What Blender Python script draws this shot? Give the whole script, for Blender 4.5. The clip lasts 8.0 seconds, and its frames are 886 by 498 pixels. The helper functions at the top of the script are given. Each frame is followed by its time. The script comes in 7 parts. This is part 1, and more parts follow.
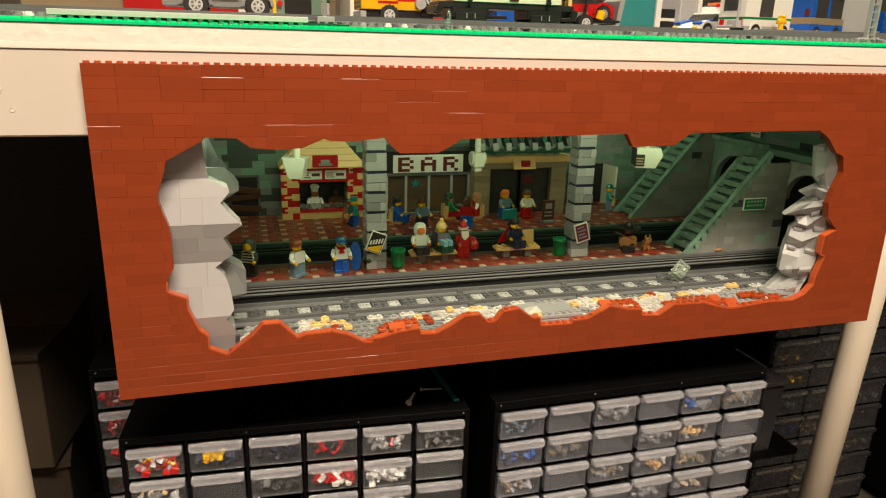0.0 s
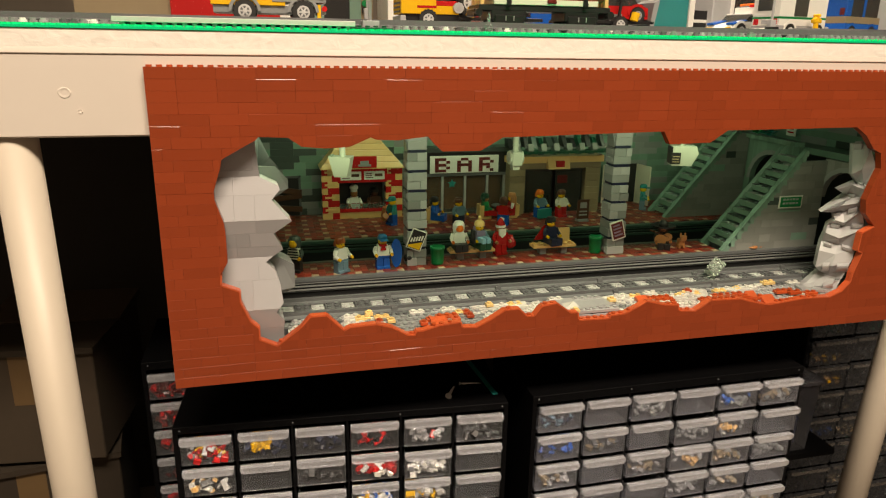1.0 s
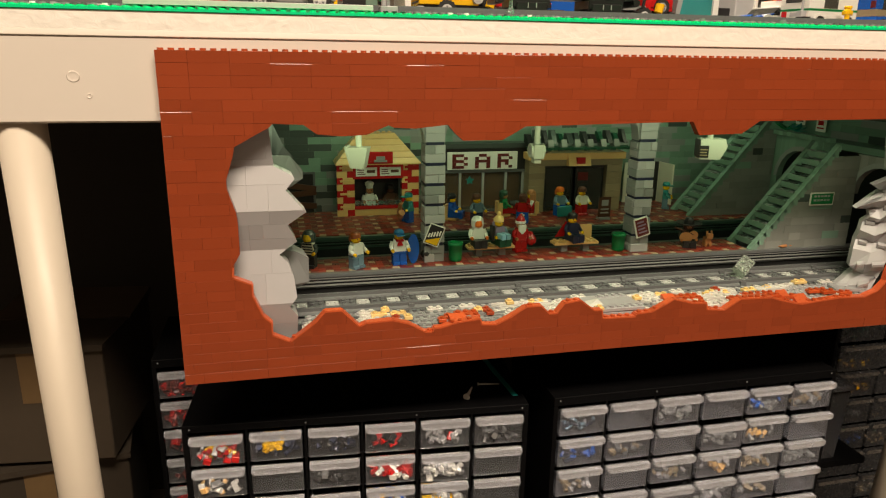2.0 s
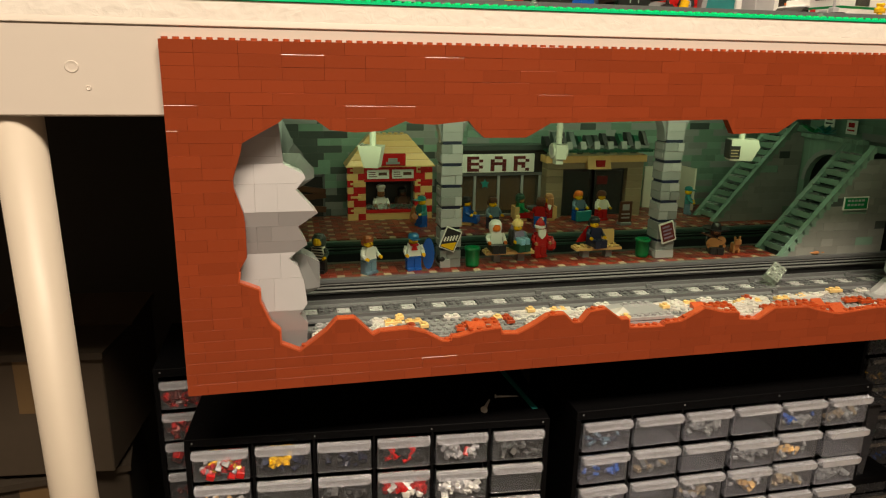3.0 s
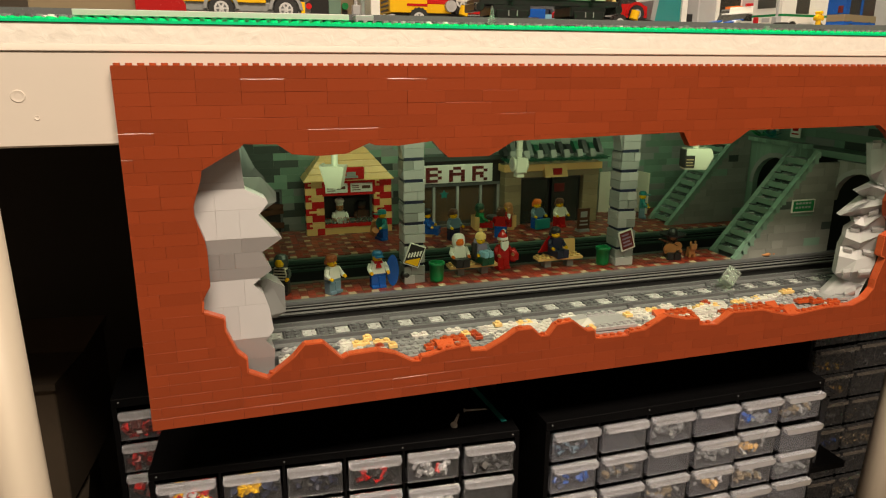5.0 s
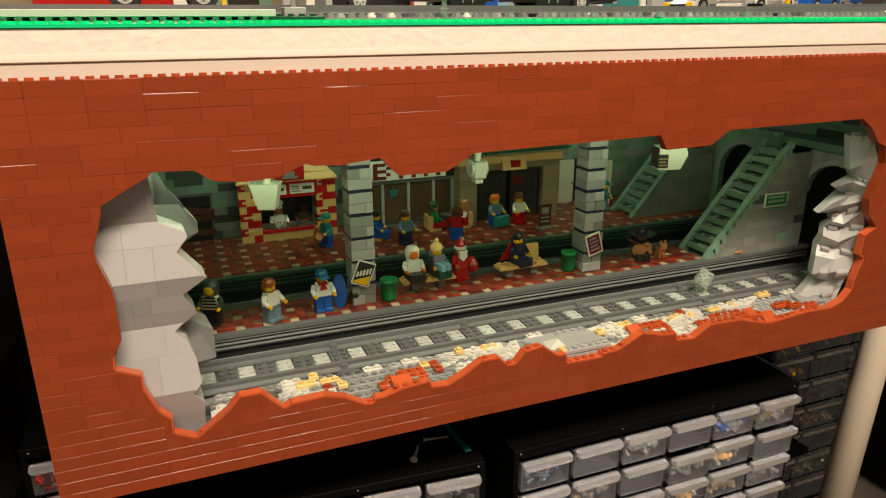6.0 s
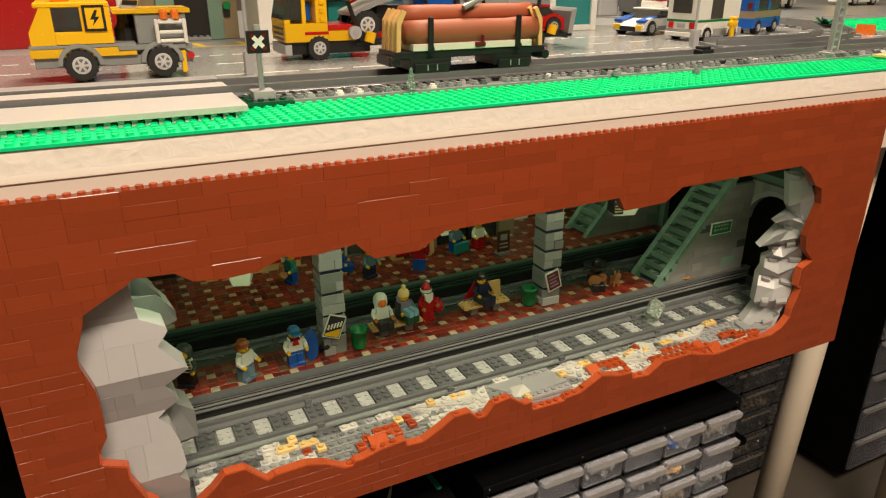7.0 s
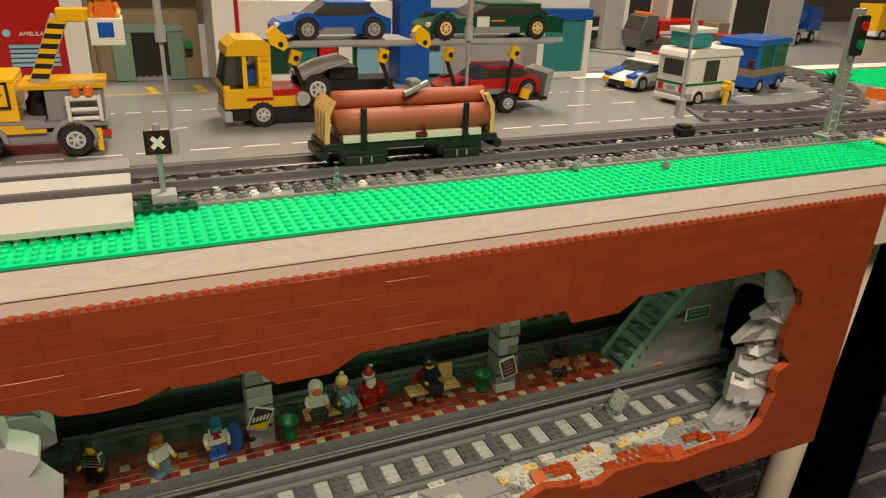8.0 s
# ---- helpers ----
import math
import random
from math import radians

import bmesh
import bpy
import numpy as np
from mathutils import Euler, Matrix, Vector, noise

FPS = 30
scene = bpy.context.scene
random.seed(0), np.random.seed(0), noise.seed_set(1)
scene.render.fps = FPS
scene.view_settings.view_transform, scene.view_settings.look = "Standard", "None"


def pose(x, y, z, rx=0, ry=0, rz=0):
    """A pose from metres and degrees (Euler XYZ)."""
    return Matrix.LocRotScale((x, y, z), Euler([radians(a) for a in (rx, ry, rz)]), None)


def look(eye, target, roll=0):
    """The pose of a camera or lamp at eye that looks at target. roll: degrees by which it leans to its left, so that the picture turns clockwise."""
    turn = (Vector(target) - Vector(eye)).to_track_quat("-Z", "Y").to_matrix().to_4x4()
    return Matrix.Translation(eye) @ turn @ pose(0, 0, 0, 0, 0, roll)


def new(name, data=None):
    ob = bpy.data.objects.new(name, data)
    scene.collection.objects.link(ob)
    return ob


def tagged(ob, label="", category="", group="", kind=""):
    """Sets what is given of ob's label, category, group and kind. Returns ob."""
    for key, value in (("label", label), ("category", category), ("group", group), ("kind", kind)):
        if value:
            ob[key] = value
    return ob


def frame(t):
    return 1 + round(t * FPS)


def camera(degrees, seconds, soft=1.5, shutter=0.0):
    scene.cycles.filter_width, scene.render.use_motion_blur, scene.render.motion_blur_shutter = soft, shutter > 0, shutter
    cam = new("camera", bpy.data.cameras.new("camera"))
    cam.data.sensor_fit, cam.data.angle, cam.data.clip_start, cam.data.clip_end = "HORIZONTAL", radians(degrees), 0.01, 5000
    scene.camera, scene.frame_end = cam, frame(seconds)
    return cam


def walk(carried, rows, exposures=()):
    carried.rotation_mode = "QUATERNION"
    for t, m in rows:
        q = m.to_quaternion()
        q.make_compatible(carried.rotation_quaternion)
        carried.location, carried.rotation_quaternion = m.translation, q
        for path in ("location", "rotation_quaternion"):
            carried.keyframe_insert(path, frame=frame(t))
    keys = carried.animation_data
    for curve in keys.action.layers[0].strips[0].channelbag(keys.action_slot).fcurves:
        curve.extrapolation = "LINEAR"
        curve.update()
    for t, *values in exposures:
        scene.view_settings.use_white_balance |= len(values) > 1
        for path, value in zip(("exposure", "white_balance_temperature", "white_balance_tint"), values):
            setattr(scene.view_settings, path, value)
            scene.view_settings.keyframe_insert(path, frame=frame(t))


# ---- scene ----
cam = camera(65.1, 8.0, 1.15)
PATH = [
    (0, (0.113, -0.603, 0.873), (0.662, 1.231, 0.293), 1.6),
    (0.5, (0.1, -0.614, 0.87), (0.608, 1.235, 0.301), 1.3),
    (1, (0.093, -0.62, 0.869), (0.571, 1.238, 0.303), 0.9),
    (1.5, (0.093, -0.614, 0.861), (0.551, 1.251, 0.303), 0.8),
    (3, (0.088, -0.563, 0.835), (0.519, 1.319, 0.314), 1.0),
    (3.5, (0.083, -0.554, 0.835), (0.526, 1.327, 0.321), 0.7),
    (4, (0.071, -0.569, 0.845), (0.541, 1.307, 0.336), 0.3),
    (5.5, (0.088, -0.518, 0.861), (0.718, 1.294, 0.297), 0.1),
    (6, (0.1, -0.468, 0.882), (0.794, 1.297, 0.249), -0.2),
    (6.5, (0.089, -0.448, 0.916), (0.848, 1.267, 0.22), -0.4),
    (7, (0.086, -0.448, 0.974), (0.907, 1.214, 0.223), 0.1),
    (7.5, (0.121, -0.445, 1.01), (0.945, 1.204, 0.235), 0.9),
    (8, (0.187, -0.402, 1.047), (0.946, 1.271, 0.256), 2.3),
]
walk(cam, [(t, look(eye, target, roll)) for t, eye, target, roll in PATH],
     [(0, 0.05), (0.5, 0.0), (1.5, -0.04), (3.0, -0.12), (4.0, -0.09), (5.5, -0.10), (6.0, -0.06), (6.5, -0.08), (7.0, -0.32), (7.5, -0.58), (8.0, -0.78)])

# ---- light ----
world = bpy.data.worlds.new("world")
scene.world = world
world.use_nodes = True
world.node_tree.nodes["Background"].inputs[0].default_value = (1.0, 0.86, 0.68, 1)
world.node_tree.nodes["Background"].inputs[1].default_value = 0.008


def area_light(name, x, y, z, tx, ty, tz, sx, sy, power, colour):
    data = bpy.data.lights.new(name, "AREA")
    data.shape, data.size, data.size_y, data.energy, data.color = "RECTANGLE", sx, sy, power, colour
    ob = new(name, data)
    ob.matrix_basis = look((x, y, z), (tx, ty, tz))
    return ob


WARM = (1.0, 0.82, 0.62)
area_light("room_light", 0.30, -1.25, 2.38, 0.30, -1.0, 0, 1.3, 0.40, 84, WARM)
area_light("room_light", 0.75, 0.65, 2.38, 0.75, 0.5, 0, 0.5, 0.5, 60, WARM)
STRIP = (0.80, 1.0, 0.56)
area_light("led_strip_light", 0.39, 0.034, 0.7885, 0.39, 0.150, 0.64, 0.61, 0.008, 0.34, STRIP)
area_light("led_strip_light", 0.40, 0.275, 0.806, 0.40, 0.380, 0.60, 0.66, 0.010, 0.24, STRIP)


# ---- materials ----
def nodes_of(name):
    m = bpy.data.materials.new(name)
    m.use_nodes = True
    nt = m.node_tree
    return m, nt, nt.nodes["Principled BSDF"]


def plastic(name, rgb, rough=0.3, vary=0.06, bump=0.02, scale=60.0, metal=0.0, coat=0.0, dust=0.015):
    """Moulded plastic or paint: faint blotches, a little dust, and a value that differs from piece to piece."""
    m, nt, b = nodes_of(name)
    L = nt.links.new
    tc = nt.nodes.new("ShaderNodeTexCoord")
    n1 = nt.nodes.new("ShaderNodeTexNoise")
    n1.inputs["Scale"].default_value, n1.inputs["Detail"].default_value = scale, 4
    n2 = nt.nodes.new("ShaderNodeTexNoise")
    n2.inputs["Scale"].default_value, n2.inputs["Detail"].default_value = scale * 9, 3
    L(tc.outputs["Object"], n1.inputs["Vector"]), L(tc.outputs["Object"], n2.inputs["Vector"])
    info = nt.nodes.new("ShaderNodeObjectInfo")
    isl = nt.nodes.new("ShaderNodeNewGeometry")
    add = nt.nodes.new("ShaderNodeMath")
    add.operation = "ADD"
    L(info.outputs["Random"], add.inputs[0]), L(isl.outputs["Random Per Island"], add.inputs[1])
    fr = nt.nodes.new("ShaderNodeMath")
    fr.operation = "FRACT"
    L(add.outputs[0], fr.inputs[0])
    mr = nt.nodes.new("ShaderNodeMapRange")
    mr.inputs["To Min"].default_value, mr.inputs["To Max"].default_value = 1 - vary * 2, 1 + vary * 2
    L(fr.outputs[0], mr.inputs["Value"])
    mr2 = nt.nodes.new("ShaderNodeMapRange")
    mr2.inputs["To Min"].default_value, mr2.inputs["To Max"].default_value = 1 - vary, 1 + vary
    L(n1.outputs["Fac"], mr2.inputs["Value"])
    mul = nt.nodes.new("ShaderNodeMath")
    mul.operation = "MULTIPLY"
    L(mr.outputs[0], mul.inputs[0]), L(mr2.outputs[0], mul.inputs[1])
    hsv = nt.nodes.new("ShaderNodeHueSaturation")
    hsv.inputs["Color"].default_value = (*rgb, 1)
    L(mul.outputs[0], hsv.inputs["Value"])
    mix = nt.nodes.new("ShaderNodeMix")
    mix.data_type = "RGBA"
    mix.inputs[7].default_value = (0.42, 0.38, 0.33, 1)
    md = nt.nodes.new("ShaderNodeMapRange")
    md.inputs["From Min"].default_value, md.inputs["From Max"].default_value = 0.55, 0.8
    md.inputs["To Max"].default_value = dust
    L(n2.outputs["Fac"], md.inputs["Value"])
    L(md.outputs[0], mix.inputs["Factor"]), L(hsv.outputs[0], mix.inputs[6])
    L(mix.outputs[2], b.inputs["Base Color"])
    rr = nt.nodes.new("ShaderNodeMapRange")
    rr.inputs["To Min"].default_value, rr.inputs["To Max"].default_value = max(rough - 0.08, 0.02), rough + 0.12
    L(n2.outputs["Fac"], rr.inputs["Value"]), L(rr.outputs[0], b.inputs["Roughness"])
    b.inputs["Metallic"].default_value = metal
    b.inputs["Coat Weight"].default_value = coat
    if bump:
        bp = nt.nodes.new("ShaderNodeBump")
        bp.inputs["Strength"].default_value, bp.inputs["Distance"].default_value = bump * 5, 0.0004
        L(n1.outputs["Fac"], bp.inputs["Height"]), L(bp.outputs[0], b.inputs["Normal"])
    return m


def clear_plastic(name, rgb, rough=0.2, through_share=0.75, grain=90):
    m, nt, b = nodes_of(name)
    b.inputs["Base Color"].default_value = (*rgb, 1)
    b.inputs["Transmission Weight"].default_value = through_share
    b.inputs["IOR"].default_value = 1.25
    tc = nt.nodes.new("ShaderNodeTexCoord")
    n = nt.nodes.new("ShaderNodeTexNoise")
    n.inputs["Scale"].default_value = grain
    nt.links.new(tc.outputs["Object"], n.inputs["Vector"])
    mr = nt.nodes.new("ShaderNodeMapRange")
    mr.inputs["To Min"].default_value, mr.inputs["To Max"].default_value = rough * 0.6, rough * 1.5
    nt.links.new(n.outputs["Fac"], mr.inputs["Value"])
    nt.links.new(mr.outputs[0], b.inputs["Roughness"])
    return m


def foam_material():
    m, nt, b = nodes_of("foam")
    L = nt.links.new
    tc = nt.nodes.new("ShaderNodeTexCoord")
    v = nt.nodes.new("ShaderNodeTexVoronoi")
    v.inputs["Scale"].default_value = 150
    stretch = nt.nodes.new("ShaderNodeMapping")
    stretch.inputs["Scale"].default_value = (0.7, 1.0, 1.0)
    L(tc.outputs["Object"], stretch.inputs["Vector"])
    n = nt.nodes.new("ShaderNodeTexNoise")
    n.inputs["Scale"].default_value, n.inputs["Detail"].default_value, n.inputs["Distortion"].default_value = 120, 5, 0.8
    L(stretch.outputs[0], v.inputs["Vector"]), L(stretch.outputs[0], n.inputs["Vector"])
    mul = nt.nodes.new("ShaderNodeMath")
    mul.operation = "MULTIPLY_ADD"
    mul.inputs[1].default_value = 0.35
    L(v.outputs["Distance"], mul.inputs[0]), L(n.outputs["Fac"], mul.inputs[2])
    bp = nt.nodes.new("ShaderNodeBump")
    bp.inputs["Strength"].default_value, bp.inputs["Distance"].default_value = 0.42, 0.0018
    L(mul.outputs[0], bp.inputs["Height"]), L(bp.outputs[0], b.inputs["Normal"])
    cr = nt.nodes.new("ShaderNodeMapRange")
    cr.inputs["From Min"].default_value, cr.inputs["From Max"].default_value = 0.3, 0.7
    cr.inputs["To Min"].default_value, cr.inputs["To Max"].default_value = 0.88, 0.96
    L(n.outputs["Fac"], cr.inputs["Value"])
    hsv = nt.nodes.new("ShaderNodeHueSaturation")
    hsv.inputs["Color"].default_value = (1.0, 0.94, 0.86, 1)
    L(cr.outputs[0], hsv.inputs["Value"]), L(hsv.outputs[0], b.inputs["Base Color"])
    b.inputs["Roughness"].default_value = 0.8
    return m


RED_BROWN = plastic("reddish_brown_plastic", (0.285, 0.050, 0.015), 0.20, 0.036, 0.03, 40)
BRIGHT_RIM = plastic("dark_orange_plastic", (0.46, 0.075, 0.018), 0.3, 0.06)
RED = plastic("red_plastic", (0.46, 0.012, 0.012), 0.22, 0.05, 0.01, 25, dust=0.0)
DARK_RED = plastic("dark_red_plastic", (0.11, 0.010, 0.008), 0.28, 0.12)
TILE_RED = plastic("brick_red_tile_plastic", (0.225, 0.025, 0.010), 0.34, 0.16)
TILE_TAN = plastic("dark_tan_tile_plastic", (0.15, 0.09, 0.045), 0.28, 0.15)
TAN = plastic("tan_plastic", (0.74, 0.46, 0.18), 0.3, 0.05)
DARK_TAN = plastic("dark_tan_plastic", (0.26, 0.20, 0.12), 0.35, 0.06)
WHITE = plastic("white_plastic", (0.76, 0.75, 0.71), 0.28, 0.03)
IVORY = plastic("aged_white_plastic", (0.72, 0.69, 0.58), 0.32, 0.05)
LAMP_WHITE = plastic("pale_lamp_plastic", (0.44, 0.45, 0.38), 0.35, 0.04)
LIGHT_GREY = plastic("light_grey_plastic", (0.37, 0.37, 0.38), 0.32, 0.06)
MID_GREY = plastic("mid_grey_plastic", (0.24, 0.25, 0.25), 0.34, 0.07)
DARK_GREY = plastic("dark_grey_plastic", (0.115, 0.12, 0.125), 0.34, 0.08)
ROCK = plastic("rock_grey_plastic", (0.43, 0.425, 0.44), 0.32, 0.03)
BLACK = plastic("black_plastic", (0.012, 0.012, 0.013), 0.35, 0.1, dust=0.03)
# darkened sand green: the shade of the rear pit is put into the colour
PIT_SHADE_GREEN = plastic("pit_shade_green_plastic", (0.045, 0.085, 0.065), 0.36, 0.12)
NAVY = plastic("navy_plastic", (0.010, 0.016, 0.045), 0.35, 0.1)
WALL_GREEN = plastic("sand_green_plastic", (0.165, 0.27, 0.21), 0.36, 0.10)
WALL_GREY = plastic("stair_wall_grey_plastic", (0.22, 0.225, 0.21), 0.4, 0.07)
WALL_DARK = plastic("dark_wall_plastic", (0.045, 0.06, 0.055), 0.36, 0.15)
GREEN = plastic("green_plastic", (0.0, 0.20, 0.055), 0.3)
BRIGHT_GREEN = plastic("bright_green_baseplate", (0.0, 0.70, 0.27), 0.3, 0.03)
DARK_GREEN = plastic("dark_green_plastic", (0.006, 0.06, 0.03), 0.3)
TEAL = plastic("teal_plastic", (0.01, 0.20, 0.19), 0.3)
BLUE = plastic("blue_plastic", (0.010, 0.09, 0.42), 0.22, 0.05, 0.01, 25, dust=0.002)
LIGHT_BLUE = plastic("light_blue_plastic", (0.25, 0.50, 0.66), 0.3)
SAND_BLUE = plastic("sand_blue_plastic", (0.12, 0.20, 0.26), 0.3)
CAP_BLUE = plastic("cap_blue_plastic", (0.01, 0.13, 0.30), 0.35)
GINGER = plastic("ginger_plastic", (0.30, 0.07, 0.015), 0.35)
YELLOW = plastic("yellow_plastic", (0.80, 0.46, 0.010), 0.22, 0.05, 0.01, 25, dust=0.0)
PALE_YELLOW = plastic("pale_yellow_plastic", (0.80, 0.56, 0.22), 0.3)
ORANGE = plastic("orange_plastic", (0.75, 0.17, 0.02), 0.25)
BROWN = plastic("brown_plastic", (0.085, 0.03, 0.014), 0.35)
NOUGAT = plastic("nougat_plastic", (0.40, 0.17, 0.06), 0.35)
LOG_RED = plastic("log_reddish_brown_plastic", (0.33, 0.085, 0.036), 0.55, 0.06, 0.05, 60)
LAVENDER = plastic("lavender_plastic", (0.26, 0.20, 0.30), 0.35)
SILVER = plastic("silver_plastic", (0.45, 0.45, 0.46), 0.3, metal=0.5)
STEEL = plastic("steel", (0.75, 0.74, 0.72), 0.35, metal=0.45)
RAIL = plastic("rail_grey_plastic", (0.14, 0.145, 0.15), 0.22, 0.05)
RUBBER = plastic("rubber", (0.014, 0.014, 0.014), 0.6)
BEAM_PAINT = plastic("cream_painted_wood", (0.74, 0.67, 0.60), 0.5, 0.03, 0.05, 25)
POLE_PAINT = plastic("cream_painted_pole", (0.68, 0.60, 0.50), 0.42, 0.03, 0.02, 20)
CABINET = plastic("black_cabinet_plastic", (0.0025, 0.0025, 0.003), 0.62, 0.1, dust=0.004)
CABINET.node_tree.nodes["Principled BSDF"].inputs["Specular IOR Level"].default_value = 0.08
WALL_PAINT = plastic("room_wall_paint", (0.16, 0.13, 0.10), 0.8, 0.05)
FLOOR_MAT = plastic("brown_carpet", (0.09, 0.075, 0.06), 0.9, 0.12, 0.3, 200)
CEIL_PAINT = plastic("ceiling_paint", (0.72, 0.68, 0.62), 0.8, 0.03)
CREAM_TILE = plastic("cream_tile_plastic", (0.42, 0.35, 0.22), 0.3, 0.08)
FOAM = foam_material()
FROST = clear_plastic("frosted_clear_plastic", (0.52, 0.53, 0.58), 0.18, 0.93, 8)
FROST_CLEAR = clear_plastic("clear_drawer_plastic", (0.52, 0.53, 0.56), 0.14, 0.962, 8)
FROST_LIP = clear_plastic("frosted_lip_plastic", (0.66, 0.67, 0.72), 0.2, 0.74, 8)
GLASS = clear_plastic("clear_brick_plastic", (0.80, 0.88, 0.84), 0.06, 0.92)
SMOKE = clear_plastic("smoked_window_plastic", (0.10, 0.10, 0.09), 0.10, 0.60)
# drawer plastic made darker: the table's shade on the trays is in its tint
SHADED_TRAY = clear_plastic("shaded_tray_plastic", (0.22, 0.22, 0.23), 0.25, 0.90)
BAR_GLASS = clear_plastic("bar_window_plastic", (0.36, 0.34, 0.30), 0.08, 0.93)
TEAL_GLASS = clear_plastic("teal_window_plastic", (0.10, 0.55, 0.55), 0.10, 0.65)


# ---- building tools (millimetres in, metres out) ----
class Mesh:
    """Collects plain pieces of geometry, in millimetres, for one mesh object."""

    def __init__(self):
        self.v, self.f, self.m, self.mats = [], [], [], []

    def slot(self, material):
        if material not in self.mats:
            self.mats.append(material)
        return self.mats.index(material)

    def add(self, verts, faces, material=None):
        n, s = len(self.v), 0 if material is None else self.slot(material)
        self.v += [tuple(p) for p in verts]
        self.f += [tuple(i + n for i in f) for f in faces]
        self.m += [s] * len(faces)
        return self

    def box(self, x0, x1, y0, y1, z0, z1, material=None, turn=None):
        vs = [(x, y, z) for z in (z0, z1) for y in (y0, y1) for x in (x0, x1)]
        if turn is not None:
            vs = [turn @ Vector(p) for p in vs]
        return self.add(vs, [(0, 2, 3, 1), (4, 5, 7, 6), (0, 1, 5, 4), (2, 6, 7, 3), (0, 4, 6, 2), (1, 3, 7, 5)], material)

    def cbox(self, x0, x1, y0, y1, z0, z1, c=0.3, material=None, turn=None):
        """A box with chamfered edges."""
        vs, fs, idx = [], [], {}
        X, Y, Z = (x0, x1), (y0, y1), (z0, z1)
        for i in (0, 1):
            for j in (0, 1):
                for k in (0, 1):
                    sx, sy, sz = (c if i == 0 else -c), (c if j == 0 else -c), (c if k == 0 else -c)
                    for a, p in enumerate(((X[i], Y[j] + sy, Z[k] + sz), (X[i] + sx, Y[j], Z[k] + sz), (X[i] + sx, Y[j] + sy, Z[k]))):
                        idx[i, j, k, a] = len(vs)
                        vs.append(p)
        for s in (0, 1):
            q = lambda a, b, w: idx[(s, a, b, 0) if w == 0 else (a, s, b, 1) if w == 1 else (a, b, s, 2)]
            for w in (0, 1, 2):
                fs.append([q(0, 0, w), q(1, 0, w), q(1, 1, w), q(0, 1, w)])
        for a in (0, 1):
            for b2 in (0, 1):
                fs.append([idx[a, b2, 0, 0], idx[a, b2, 1, 0], idx[a, b2, 1, 1], idx[a, b2, 0, 1]])
                fs.append([idx[a, 0, b2, 0], idx[a, 1, b2, 0], idx[a, 1, b2, 2], idx[a, 0, b2, 2]])
                fs.append([idx[0, a, b2, 1], idx[1, a, b2, 1], idx[1, a, b2, 2], idx[0, a, b2, 2]])
        for i in (0, 1):
            for j in (0, 1):
                for k in (0, 1):
                    fs.append([idx[i, j, k, 0], idx[i, j, k, 1], idx[i, j, k, 2]])
        cen = Vector(((x0 + x1) / 2, (y0 + y1) / 2, (z0 + z1) / 2))
        out = []
        for f in fs:
            p = [Vector(vs[i]) for i in f]
            nrm = (p[1] - p[0]).cross(p[2] - p[0])
            mid = sum(p, Vector()) / len(p)
            out.append(f if nrm.dot(mid - cen) > 0 else f[::-1])
        if turn is not None:
            vs = [turn @ Vector(p) for p in vs]
        return self.add(vs, out, material)

    def tube(self, p0, p1, r0, r1=None, seg=12, material=None, caps=True):
        r1 = r0 if r1 is None else r1
        p0, p1 = Vector(p0), Vector(p1)
        ax = (p1 - p0).normalized()
        side = ax.cross(Vector((0, 0, 1)) if abs(ax.z) < 0.9 else Vector((1, 0, 0))).normalized()
        up = ax.cross(side)
        ring = [(math.cos(2 * math.pi * i / seg), math.sin(2 * math.pi * i / seg)) for i in range(seg)]
        vs = [p0 + (side * a + up * b) * r0 for a, b in ring] + [p1 + (side * a + up * b) * r1 for a, b in ring]
        fs = [(i, (i + 1) % seg, seg + (i + 1) % seg, seg + i) for i in range(seg)]
        if caps:
            fs += [tuple(range(seg))[::-1], tuple(range(seg, 2 * seg))]
        return self.add(vs, fs, material)

    def lathe(self, x, y, profile, seg=14, material=None):
        """Turned about a vertical axis; profile: (radius, height) from below."""
        vs = [(x + r * math.cos(2 * math.pi * i / seg), y + r * math.sin(2 * math.pi * i / seg), z) for r, z in profile for i in range(seg)]
        fs = [(k * seg + i, k * seg + (i + 1) % seg, (k + 1) * seg + (i + 1) % seg, (k + 1) * seg + i) for k in range(len(profile) - 1) for i in range(seg)]
        fs += [tuple(range(seg))[::-1], tuple(range((len(profile) - 1) * seg, len(profile) * seg))]
        return self.add(vs, fs, material)

    def prism(self, pts, axis, a, b, material=None):
        """A polygon drawn out along x, y or z. pts: (y,z), (x,z) or (x,y)."""
        put = {"x": lambda p, d: (d, p[0], p[1]), "y": lambda p, d: (p[0], d, p[1]), "z": lambda p, d: (p[0], p[1], d)}[axis]
        area = sum(pts[i][0] * pts[(i + 1) % len(pts)][1] - pts[(i + 1) % len(pts)][0] * pts[i][1] for i in range(len(pts)))
        if (area > 0) == (axis == "y"):
            pts = pts[::-1]
        n = len(pts)
        vs = [put(p, a) for p in pts] + [put(p, b) for p in pts]
        fs = [tuple(range(n))[::-1], tuple(range(n, 2 * n))] + [(i, (i + 1) % n, n + (i + 1) % n, n + i) for i in range(n)]
        return self.add(vs, fs, material)

